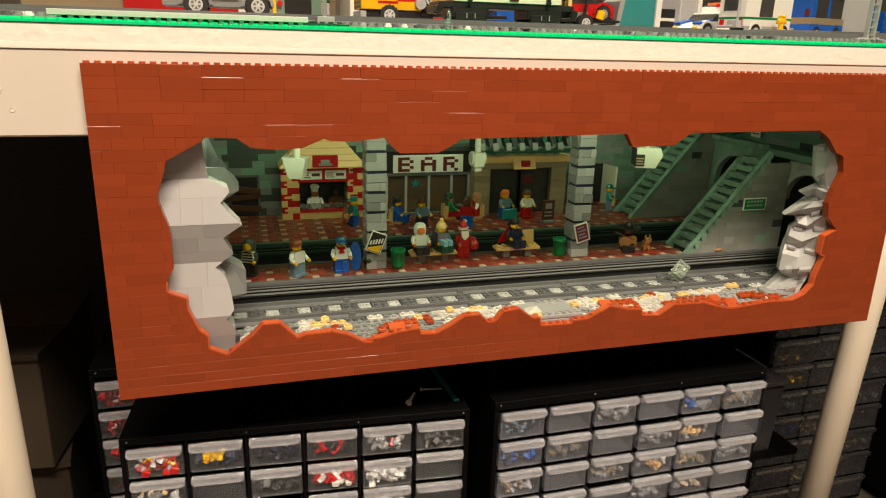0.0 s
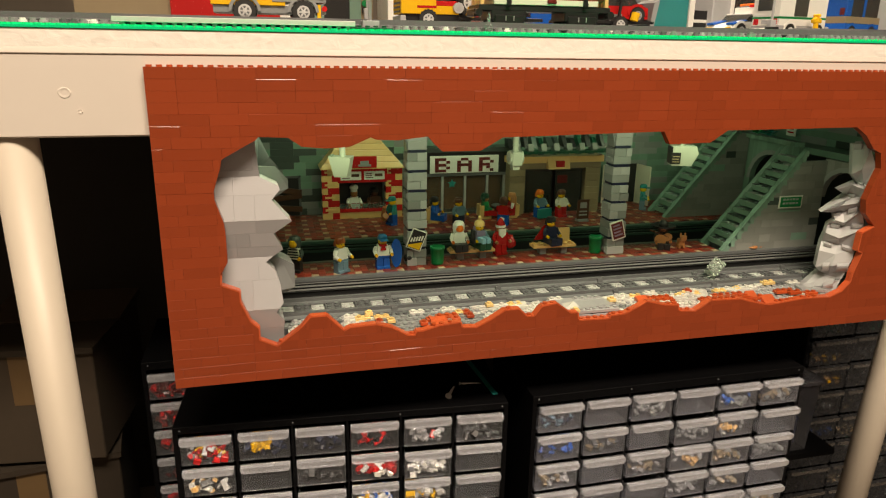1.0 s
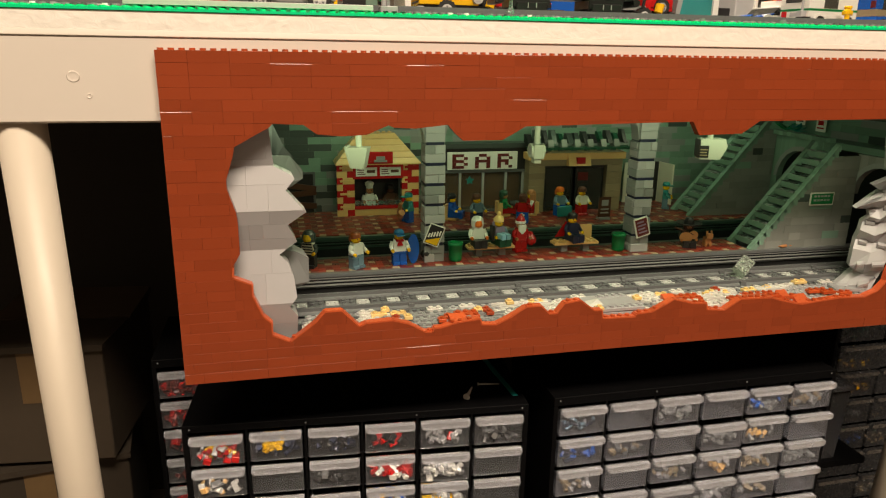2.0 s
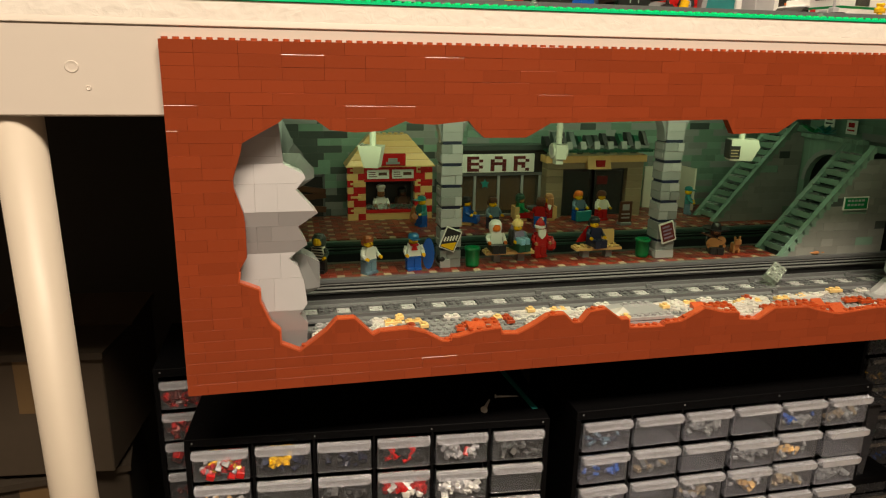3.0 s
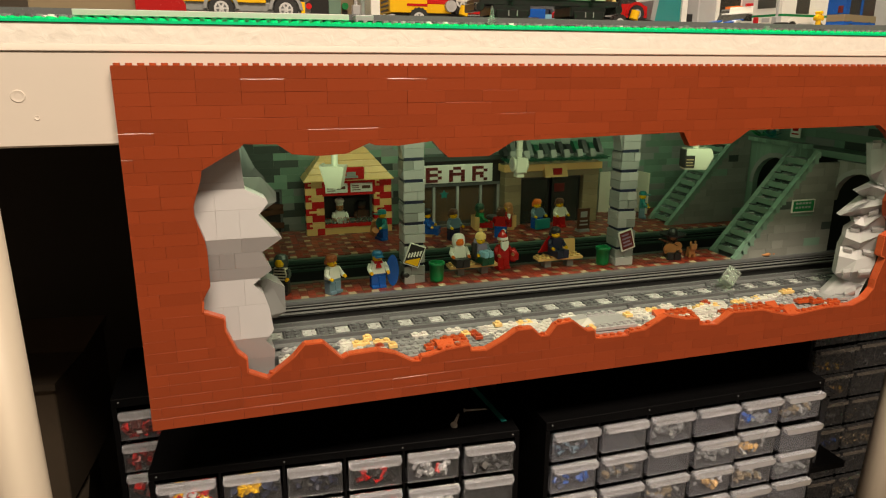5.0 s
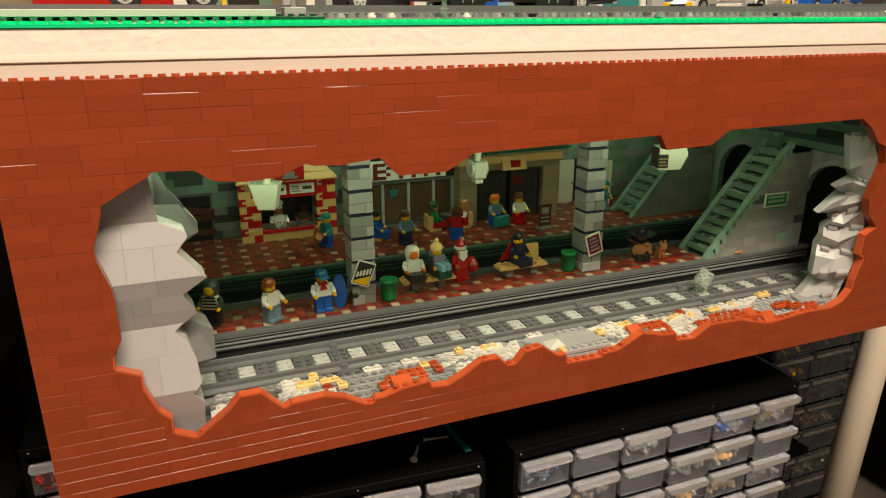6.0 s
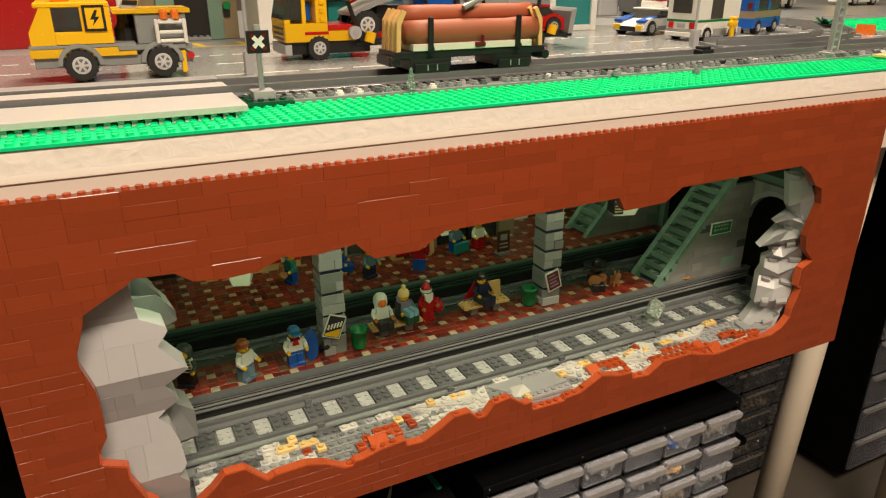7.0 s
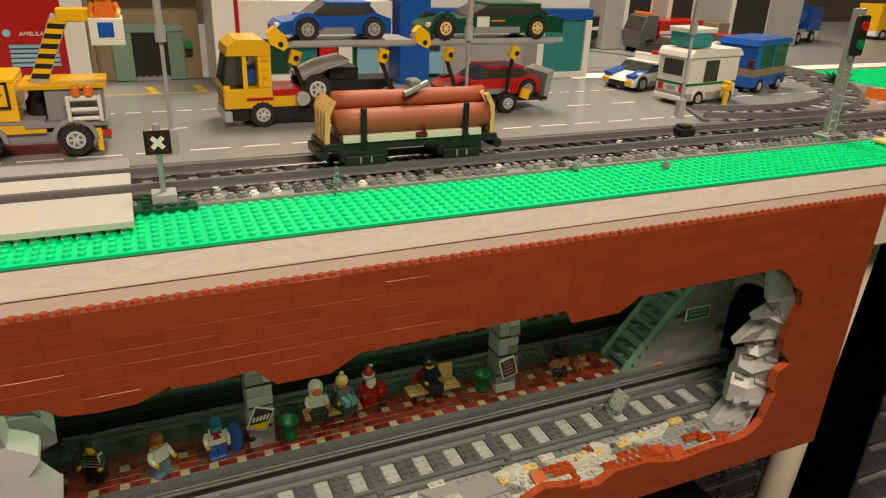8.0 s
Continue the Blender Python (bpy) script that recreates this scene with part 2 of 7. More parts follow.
    def studs(self, x0, nx, y0, ny, z, material=None, seg=8, skip=None, r=2.45, h=1.7):
        for i in range(nx):
            for j in range(ny):
                if skip and skip(i, j):
                    continue
                x, y = x0 + 8 * i + 4, y0 + 8 * j + 4
                ring = [(math.cos(2 * math.pi * k / seg) * r, math.sin(2 * math.pi * k / seg) * r) for k in range(seg)]
                vs = [(x + a, y + b, z) for a, b in ring] + [(x + a, y + b, z + h) for a, b in ring]
                fs = [(k, (k + 1) % seg, seg + (k + 1) % seg, seg + k) for k in range(seg)] + [tuple(range(seg, 2 * seg))]
                self.add(vs, fs, material)
        return self

    def data(self, name, material=None, smooth=False):
        me = bpy.data.meshes.new(name)
        me.from_pydata([(x * 0.001, y * 0.001, z * 0.001) for x, y, z in self.v], [], self.f)
        for mt in ([material] if material is not None else self.mats):
            me.materials.append(mt)
        if material is None:
            me.polygons.foreach_set("material_index", self.m)
        if smooth:
            me.polygons.foreach_set("use_smooth", [True] * len(me.polygons))
        me.update()
        return me


AT = [0.0, 0.0, 0.0]  # where the group of things being built stands, in millimetres


def stand(x, y, z):
    AT[:] = x, y, z


def here():
    return pose(AT[0] / 1000, AT[1] / 1000, AT[2] / 1000)


def thing(name, x, y, z, label, category, rz=0.0, group="", kind=""):
    ob = new(name)
    ob.empty_display_size = 0.01
    ob.matrix_basis = here() @ pose(x / 1000, y / 1000, z / 1000, 0, 0, rz)
    return tagged(ob, label, category, group, kind)


def part(name, mesh, material, parent, label="", smooth=False):
    ob = new(name, mesh.data(name, material, smooth))
    ob.parent = parent
    if label:
        ob["label"] = label
    return ob


def solid(name, mesh, material, label, category, x=0, y=0, z=0, rz=0.0, group="", kind="", smooth=False):
    """A thing of one mesh."""
    ob = new(name, mesh.data(name, material, smooth))
    ob.matrix_basis = here() @ pose(x / 1000, y / 1000, z / 1000, 0, 0, rz)
    return tagged(ob, label, category, group, kind)


def shared(name, data, parent, x=0, y=0, z=0, rz=0.0):
    ob = new(name, data)
    ob.parent = parent
    ob.matrix_basis = pose(x / 1000, y / 1000, z / 1000, 0, 0, rz)
    return ob


rnd = random.Random(7)
BASE, PLAT, TOP = 560.0, 617.6, 848.0

# ---- room ----
room = Mesh().box(-1600, 3200, -2400, 2600, -40, 0)
solid("floor", room, FLOOR_MAT, "dark brown carpeted floor of the hobby room", "floor", kind="structure")
solid("ceiling", Mesh().box(-1600, 3200, -2400, 2600, 2400, 2440), CEIL_PAINT, "pale painted room ceiling", "ceiling", kind="structure")
for nm, b in (("wall_north", (-1600, 3200, 2600, 2700)), ("wall_south", (-1600, 3200, -2500, -2400))):
    solid(nm, Mesh().box(b[0], b[1], b[2], b[3], 0, 2400), WALL_PAINT, "plain dim painted room wall", "wall", kind="structure")
for nm, b in (("wall_west", (-1700, -1600)), ("wall_east", (3200, 3300))):
    solid(nm, Mesh().box(b[0], b[1], -2400, 2600, 0, 2400), WALL_PAINT, "plain dim painted room wall", "wall", kind="structure")
# far darker than the room walls: the shade under the table is in this paint
UNDER_SHADE = plastic("under_table_shade_paint", (0.03, 0.026, 0.022), 0.7, 0.1)
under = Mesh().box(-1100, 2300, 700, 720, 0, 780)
solid("wall_under_table", under, UNDER_SHADE, "wall below the back of the table, shade painted into its colour", "wall", kind="structure")

# ---- table ----
table = thing("display_table", 400, 0, 0, "cream-painted wooden display table with a foam board top on round legs", "table")
table.matrix_basis = here()
beam = Mesh().cbox(-1100, 2300, 8, 46, 791, 858, 1.5)
part("front_beam", beam, BEAM_PAINT, table, "cream-painted wooden front beam")
for kx, kz in ((-62, 827), (868, 822), (-52, 812)):
    r = 5.0 if kz != 812 else 2.0
    knots = Mesh()
    knots.lathe(0, 0, ((r, 0), (r * 0.9, 0.5), (r * 0.5, 0.2)), 12)
    k = len(knots.v) - 36
    for i in range(k, len(knots.v)):
        x, y, z = knots.v[i]
        knots.v[i] = (kx + x, 7.9 - z, kz + y * 0.9)
    part("knot", knots, BEAM_PAINT, table, "filled knot showing through the paint")
part("foam_top", Mesh().box(-1100, 2300, 7.7, 1200, 861, 876.5), FOAM, table, "rough-cut white foam board")
part("tabletop", Mesh().box(-1100, 2300, 7.6, 1200, 858, 861), BEAM_PAINT, table)
part("edge_strip", Mesh().prism([(8.4, 857.4), (7.1, 857.5), (6.7, 858.0), (6.8, 859.0), (7.3, 861.2), (7.7, 862.6), (8.4, 862.6)], "x", -1100, 2300), BEAM_PAINT, table, "soft painted edge between beam and foam")
for x_foot, y_foot, x_head, y_head, r in ((-101, 31, -111, 31, 18.8), (892, 89, 939, 77, 19.5), (1240, 85, 1246, 80, 19.5)):
    part("leg", Mesh().tube((x_foot, y_foot, 0), (x_head, y_head, 791 if y_head < 60 else 857), r, r, 32), POLE_PAINT, table, "round cream-painted leg", True)
part("back_rail", Mesh().box(-1100, 2300, 1150, 1188, 791, 858), BEAM_PAINT, table)

# ---- brick panel with the broken opening ----
HOLE_TOP = [(47, 744), (54, 765), (55, 771), (71, 780), (84, 787), (87, 790), (112, 789), (123, 781), (143, 779), (165, 780), (184, 788), (189, 786),
            (208, 785), (237, 788), (244, 780), (251, 774), (287, 774), (295, 778), (309, 786), (478, 789), (486, 776), (532, 777), (537, 780), (551, 789), (710, 790)]
HOLE_RIGHT = [(724, 781), (737, 766), (748, 761), (752, 744), (745, 725), (740, 709), (743, 693), (759, 677), (744, 670), (743, 650), (750, 647), (742, 622), (741, 612), (731, 601), (715, 595)]
HOLE_LOW = [(680, 596), (635, 592), (628, 593), (604, 599), (595, 602), (558, 603), (540, 592), (518, 594), (517, 601), (502, 602), (479, 608), (470, 603), (455, 596), (438, 595), (437, 592),
            (400, 593), (399, 602), (391, 602), (375, 614), (359, 612), (351, 602), (343, 602), (334, 611), (319, 611), (304, 602), (289, 595), (273, 596), (272, 602), (249, 600),
            (234, 596), (227, 596), (226, 592), (218, 593), (203, 602), (187, 607), (162, 606), (156, 603), (140, 620), (125, 620), (116, 610), (93, 593), (77, 601)]
HOLE_LEFT = [(77, 613), (70, 620), (62, 640), (62, 650), (46, 657), (47, 667), (54, 679), (54, 707), (53, 716), (47, 736)]
HOLE = HOLE_TOP + HOLE_RIGHT + HOLE_LOW + HOLE_LEFT


def outside_strips(x0, x1, z0, z1):
    """The parts of an upright rectangle that lie outside the opening, as quads (xa, xb, za0, za1, zb0, zb1)."""
    edges = [(HOLE[i], HOLE[(i + 1) % len(HOLE)]) for i in range(len(HOLE))]
    cuts = {x0, x1}
    for (ax, az), (bx, bz) in edges:
        for x in (ax, bx):
            if x0 < x < x1:
                cuts.add(x)
        for z in (z0, z1):
            if az != bz and (az - z) * (bz - z) < 0:
                x = ax + (bx - ax) * (z - az) / (bz - az)
                if x0 < x < x1:
                    cuts.add(x)
    cuts, quads = sorted(cuts), []
    for xa, xb in zip(cuts, cuts[1:]):
        if xb - xa < 0.02:
            continue
        xm, cross = (xa + xb) / 2, []
        for (ax, az), (bx, bz) in edges:
            if (ax - xm) * (bx - xm) < 0:
                at = lambda x: az + (bz - az) * (x - ax) / (bx - ax)
                cross.append((at(xm), at(xa), at(xb)))
        cross.sort()
        clamp = lambda v: min(max(v, z0), z1)
        lower = [(-1e9, -1e9, -1e9)] + cross[1::2]
        upper = cross[0::2] + [(1e9, 1e9, 1e9)]
        for lo, hi in zip(lower, upper):
            if clamp(hi[0]) - clamp(lo[0]) > 0.02:
                quads.append((xa, xb, clamp(lo[1]), clamp(hi[1]), clamp(lo[2]), clamp(hi[2])))
    return quads


def panel_brick(me, x0, x1, z0, z1, out):
    quads = outside_strips(x0, x1, z0, z1)
    area = sum((q[1] - q[0]) * (q[3] - q[2] + q[5] - q[4]) / 2 for q in quads)
    if area > 0.999 * (x1 - x0) * (z1 - z0):
        # some top edges get a bevel shaped to glint, more often at upper left
        glint_bevel = rnd.random() < (0.17 if 30 < x0 < 300 and z0 > 735 else 0.07 if 30 < x0 < 340 and z0 < 610 else 0.05 if x0 < 340 else 0.015)
        deep = rnd.choice((0.36, 0.42, 0.50, 0.60))
        if glint_bevel:
            me.prism([(out, z0), (out, z1 - 0.4), (out + 0.53 * deep, z1), (8, z1), (8, z0)], "x", x0, x1)
        else:
            me.cbox(x0, x1, out, 8, z0, z1, 0.09)
    else:
        for xa, xb, a0, a1, b0, b1 in quads:
            vs = [(xa, out, a0), (xb, out, b0), (xb, out, b1), (xa, out, a1), (xa, 8, a0), (xb, 8, b0), (xb, 8, b1), (xa, 8, a1)]
            me.add(vs, [(0, 1, 2, 3), (7, 6, 5, 4), (0, 4, 5, 1), (3, 2, 6, 7), (0, 3, 7, 4), (1, 5, 6, 2)])
    return bool(quads)


panel = thing("brick_panel", 0, 0, 0, "wide reddish-brown toy-brick panel with a jagged broken opening", "brick panel")
panel.matrix_basis = here()
WIDE = 832.0
rest, singles = Mesh(), []
for row in range(30):
    x, z = 0.0, BASE + 9.6 * row
    first = True
    while x < WIDE:
        n = rnd.choice((1, 2, 3)) if first else rnd.choice((3, 3, 4, 4, 4, 6) if row < 24 else (3, 4, 4, 4, 6))
        first = False
        xe = min(x + 8 * n, WIDE)
        out = rnd.choice((0, 0, 0, 0.04, 0.08, -0.06, -0.2 if x < 220 and row > 18 else 0))
        one = Mesh()
        if panel_brick(one, x + 0.055, xe - 0.055, z + 0.03, z + 9.57, out):
            if x < 300 and len(singles) < 300:
                singles.append(one)
            else:
                rest.add(one.v, one.f)
        x = xe
panel_rest = part("brick_field", rest, RED_BROWN, panel)
tagged(panel_rest, kind="stuff")
part("panel_backing", Mesh().box(0.5, WIDE - 0.5, 7.4, 7.8, TOP - 55, TOP - 0.4), RED_BROWN, panel)
stud_mesh = Mesh().studs(-4, 1, -4, 1, 0, seg=12).data("stud", BRIGHT_RIM)
for i in range(104):
    shared("stud", stud_mesh, panel, 8 * i + 4, 4, TOP)

# ---- station: beds, platforms and tracks ----
FRONT, REAR = (-2, 9, 4.4), (-10, 4, 10.4)
stand(*FRONT)
solid("station_base", Mesh().box(20, 830, 30, 420, BASE + 2, 590), DARK_GREY, "dark grey baseplate bed under the model station", "base", kind="structure")
solid("track_bed", Mesh().box(60, 800, 34, 95, 590, 590.4), MID_GREY, "mid grey plates under the front track", "base", kind="structure")


def platform_side(root, y, x0, x1, main=None):
    """Layered edge: a lip, two thin ledges and a dark foot."""
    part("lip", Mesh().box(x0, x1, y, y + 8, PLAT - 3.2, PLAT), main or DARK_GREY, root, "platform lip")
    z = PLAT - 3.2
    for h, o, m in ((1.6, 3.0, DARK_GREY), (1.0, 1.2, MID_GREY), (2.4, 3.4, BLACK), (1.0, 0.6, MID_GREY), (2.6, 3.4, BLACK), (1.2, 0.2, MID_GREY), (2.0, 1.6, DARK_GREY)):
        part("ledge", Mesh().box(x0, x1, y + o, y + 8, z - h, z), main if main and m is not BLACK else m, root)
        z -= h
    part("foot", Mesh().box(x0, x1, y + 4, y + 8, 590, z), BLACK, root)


def make_platform(name, y0, y1, x0, x1, two_sided, label, main=None):
    root = thing(name, 0, 0, 0, label, "platform", kind="structure")
    root.matrix_basis = here()
    platform_side(root, y0, x0, x1, main)
    part("core", Mesh().box(x0, x1, y0 + 8, y1 - (8 if two_sided else 0), 590, PLAT - 3.4), DARK_GREY, root)
    if two_sided:
        part("rear_edge", Mesh().box(x0, x1, y1 - 8, y1, 590, PLAT), WALL_DARK, root)
    return root


platform_front = make_platform("front_platform", 98, 162, 60, 800, True, "model station platform tiled in brick red and cream")
stand(*REAR)
platform_back = make_platform("back_platform", 230, 400, 60, 800, False, "rear model station platform tiled in brick red and cream", PIT_SHADE_GREEN)


def make_track(name, yc, x0, x1, zb, label, pale):
    root = thing(name, (x0 + x1) / 2, yc, zb, label, "track")
    n = int((x1 - x0) / 32)
    half = n * 16
    sleeper = Mesh().cbox(-8, 8, -32, 32, 0, 3.6, 0.3).studs(-8, 2, -16, 4, 3.6)
    sd = sleeper.data("sleeper", DARK_GREY)
    fill = Mesh().cbox(-6.6, 6.6, -15.9, 15.9, 0, 3.0, 0.3).studs(-8, 2, -12, 3, 3.0, h=1.0, r=2.2)
    fd = fill.data("ballast_plate", pale)
    for i in range(n):
        shared("sleeper", sd, root, -half + 8 + 32 * i)
        shared("ballast_plate", fd, root, -half + 24 + 32 * i)
    for s in (-20, 20):
        r = Mesh().box(-half, half, s - 6.6, s + 6.6, 3.6, 4.6)
        r.prism([(s - 4.6, 4.6), (s + 4.6, 4.6), (s + 1.8, 6.2), (s + 2.1, 9.6), (s - 2.1, 9.6), (s - 1.8, 6.2)], "x", -half, half)
        for j in range(0, n * 32, 128):
            r.box(-half + j - 0.2 + 3, -half + j + 9, s - 5.2, s + 5.2, 3.6, 8.6)
        part("rail", r, RAIL, root, "glossy grey rail")
    part("far_shoulder", Mesh().box(-half, half, 26.8, 33, 0, 5.2), MID_GREY, root)
    return root


PALE_PLATE = plastic("pale_grey_plastic", (0.46, 0.47, 0.46), 0.35, 0.05)
stand(*FRONT)
make_track("toy_track", 69, 70, 800, 590.0, "grey toy railway track with pale plates between dark sleepers", PALE_PLATE)
make_track("rear_toy_track", 195, 70, 800, 590.0, "rear toy railway track in the dim pit between platforms", PIT_SHADE_GREEN)

# ---- station: walls ----
def brick_wall(root, limit, axis, at, thick, u0, u1, z0, z1, mats, weights, rng, holes=lambda u, z: False, lens=(2, 3, 4, 6), gap=0.08, jut=0.35):
    """Courses of toy bricks in a plane; u runs along x (axis y) or along y (axis x)."""
    z, rest_of, n = z0, Mesh(), 0
    while z < z1 - 0.1:
        u, ze = u0, min(z + 9.6, z1)
        while u < u1 - 0.1:
            ue = min(u + 8 * rng.choice(lens), u1)
            if not holes((u + ue) / 2, (z + ze) / 2):
                m = rng.choices(mats, weights)[0]
                o = rng.choice((0, 0, 0, jut, -jut))
                one = Mesh() if n < limit else rest_of
                if axis == "y":
                    one.box(u + gap, ue - gap, at + o, at + thick, z + gap, ze - gap, m)
                else:
                    one.box(at + o, at + thick, u + gap, ue - gap, z + gap, ze - gap, m)
                if n < limit:
                    part("brick", one, None, root)
                n += 1
            u = ue
        z = ze
    if rest_of.v:
        tagged(part("brick_field", rest_of, None, root), kind="stuff")


stand(*REAR)
walls = thing("station_wall", 0, 0, 0, "model station wall of mottled sand-green and dark toy bricks", "wall", kind="structure")
walls.matrix_basis = here()
brick_wall(walls, 170, "y", 376, 10, 60, 330, PLAT, 810, (WALL_GREEN, WALL_DARK, MID_GREY), (5, 4, 2), rnd)
brick_wall(walls, 130, "y", 376, 10, 330, 860, PLAT, 810, (WALL_GREEN, MID_GREY, WALL_DARK), (6, 3, 0.6), rnd)
brick_wall(walls, 0, "x", 62, 8, 100, 376, 590, 810, (WALL_GREEN, WALL_DARK), (4, 3), rnd)
solid("station_ceiling", Mesh().box(20, 860, 30, 420, 812, 820), WALL_DARK, "dark green ceiling over the model station", "ceiling", kind="structure")

# ---- broken rock at both ends of the opening ----
stand(0, 0, 0)
rock = thing("rock_face", 0, 0, 0, "faceted grey toy-brick rock lining the broken opening", "rock")
rock.matrix_basis = here()
# bands from below: heights at which the face turns, with its depth there
TURNS = ((585, 22), (628, 9), (676, 21), (714, 9), (752, 22), (792, 9.5))
# the broken outline towards the opening: height, x
OUTLINE = ((585, 100), (600, 100), (614, 101), (624, 94), (633, 101), (650, 99), (663, 95), (671, 87), (683, 103), (700, 95.5), (712, 112),
           (722, 103), (731, 95), (740, 103), (743, 102), (751, 86), (761, 85), (792, 83))


def along(table, z):
    for (za, va), (zb, vb) in zip(table, table[1:]):
        if za <= z <= zb:
            return va + (vb - va) * (z - za) / (zb - za)
    return table[-1][1]


def rock_piece(root, x0, x1, z0, z1, depth, mat, push=0.0, gap=0.06):
    """One slab of the face; with no right side given it ends at the broken outline."""
    zs = [z0 + gap] + [z for z, _ in OUTLINE if z0 + 0.5 < z < z1 - 0.5] + [z1 - gap]
    right = [(x1 - gap, z) for z in (z0 + gap, z1 - gap)] if x1 else [(along(OUTLINE, z), z) for z in zs]
    pts = [(x0 + gap, z1 - gap), (x0 + gap, z0 + gap)] + right
    n = len(pts)
    face = [Vector((x, along(TURNS, z) + push, z)) for x, z in pts]
    rear = [p + Vector((-1.5 if x1 is None else 0, depth, 0)) for p in face]
    hull = [tuple(range(n)), tuple(range(2 * n - 1, n - 1, -1))] + [(i, n + i, n + (i + 1) % n, (i + 1) % n) for i in range(n)]
    part("slab", Mesh().add(face + rear, hull), mat, root)


rr_ = random.Random(5)
for k, levels in enumerate(((585, 607, 628), (628, 655, 676), (676, 687, 701, 714), (714, 736, 752), (752, 758, 775, 792))):
    for z0, z1 in zip(levels, levels[1:]):
        cuts = [40] + sorted(rr_.sample((56, 62, 68, 74, 80), rr_.choice((1, 2))))
        for x0, x1 in zip(cuts, cuts[1:]):
            rock_piece(rock, x0, x1, z0, z1, 9, ROCK, rr_.choice((0, 0, 0.15)))
        rock_piece(rock, cuts[-1], None, z0, z1, 26, ROCK)
# slabs further back, the same rock with shade put in as darker greys
for zs, xr, y in (((727, 737, 745, 757), (98, 111, 111, 100), 44), ((634, 641, 664, 670), (104, 113, 113, 100), 36), ((748, 756, 766, 786), (104, 103, 95, 86), 50)):
    q = [Vector((84, y, zs[3])), Vector((84, y, zs[0]))] + [Vector((x, y - 6 * (i in (1, 2)), z)) for i, (x, z) in enumerate(zip(xr, zs))]
    n = len(q)
    part("slab", Mesh().add(q + [p + Vector((-4, 30, 0)) for p in q], [tuple(range(n)), tuple(range(2 * n - 1, n - 1, -1))] + [(i, n + i, n + (i + 1) % n, (i + 1) % n) for i in range(n)]), DARK_GREY if y == 50 else MID_GREY, rock)
part("slab", Mesh().box(62, 84, 46, 100, 590, 800), DARK_GREY, rock)

rock2 = thing("rock_face", 0, 0, 0, "spiky grey toy-slope rock lining the broken opening", "rock")
rock2.matrix_basis = here()
# folds of the rock from above: points at the inner edge, halfway and at the rim
UPPER_FOLDS = (((752, 44, 765), (750, 26, 768), (744, 10, 764)), ((747, 33, 732), (747, 20, 740), (752, 8.4, 748)),
               ((760, 38, 722), (758, 24, 720), (757, 10, 718)), ((733, 35, 714), (740, 22, 722), (750, 10, 717)), ((752, 42, 706), (752, 28, 707), (753, 12, 708)),
               ((716, 36, 688), (728, 22, 698), (747, 10, 704)), ((736, 38, 686), (740, 28, 689), (752, 14, 697)))
LOWER_FOLDS = (((729, 27, 680), (736, 20, 678), (747, 9, 694)), ((731, 38, 672), (743, 28, 672), (756, 11, 675)), ((723, 31, 664), (731, 18, 660), (744, 9, 669)),
               ((726, 38, 652), (738, 26, 650), (749, 11, 649)), ((720, 33, 642), (732, 20, 640), (746, 9, 638)), ((718, 32, 622), (727, 18, 627), (743, 9, 630)),
               ((730, 38, 614), (735, 28, 612), (740, 13, 612)), ((702, 32, 598), (717, 18, 603), (735, 9, 613)), ((708, 34, 588), (714, 24, 588), (724, 9, 588)))


def facet(a, b, c, d, back):
    """One slab of the folded face, a and b along the upper fold."""
    q = [Vector(v) for v in (a, b, c, d)]
    faces = [(3, 2, 1, 0), (4, 5, 6, 7), (0, 1, 5, 4), (1, 2, 6, 5), (2, 3, 7, 6), (3, 0, 4, 7)]
    part("slope_block", Mesh().add(q + [v + Vector(back) for v in q], faces), ROCK, rock2)


def chip(c, u, out, wide, tall):
    """A small slope brick standing out of the face, its flat top up."""
    up, c = Vector((0, 0, 1)), Vector(c)
    q = []
    for k in (-0.5, 0.5):
        e = c + u * wide * k
        q += [e + up * 3.0 - out * 3.0, e + out * 6.5 + up * 0.5 - u * k * 1.5, e + out * 5.6 - up * 2.4 - u * k * 1.5, e - up * tall - out * 1.5]
    part("slope_block", Mesh().add(q, [(0, 3, 2, 1), (4, 5, 6, 7), (0, 1, 5, 4), (1, 2, 6, 5), (2, 3, 7, 6), (3, 0, 4, 7)]), ROCK, rock2)


FOLDS = UPPER_FOLDS + LOWER_FOLDS
for upper, lower in zip(FOLDS, FOLDS[1:]):
    for i in (0, 1):
        facet(upper[i], upper[i + 1], lower[i + 1], lower[i], (7, 12, 0))
rc_ = random.Random(11)
for fold in FOLDS[::2]:
    for i in (0, 1):
        a, b = Vector(fold[i]), Vector(fold[i + 1])
        u = (b - a).normalized()
        chip(a.lerp(b, rc_.uniform(0.35, 0.65)) + Vector((0, 0, rc_.uniform(-2, 2))), u, Vector((-0.7, -0.7, 0)), rc_.uniform(8, 13), rc_.uniform(7, 11))

# ---- posts ----
stand(*FRONT)


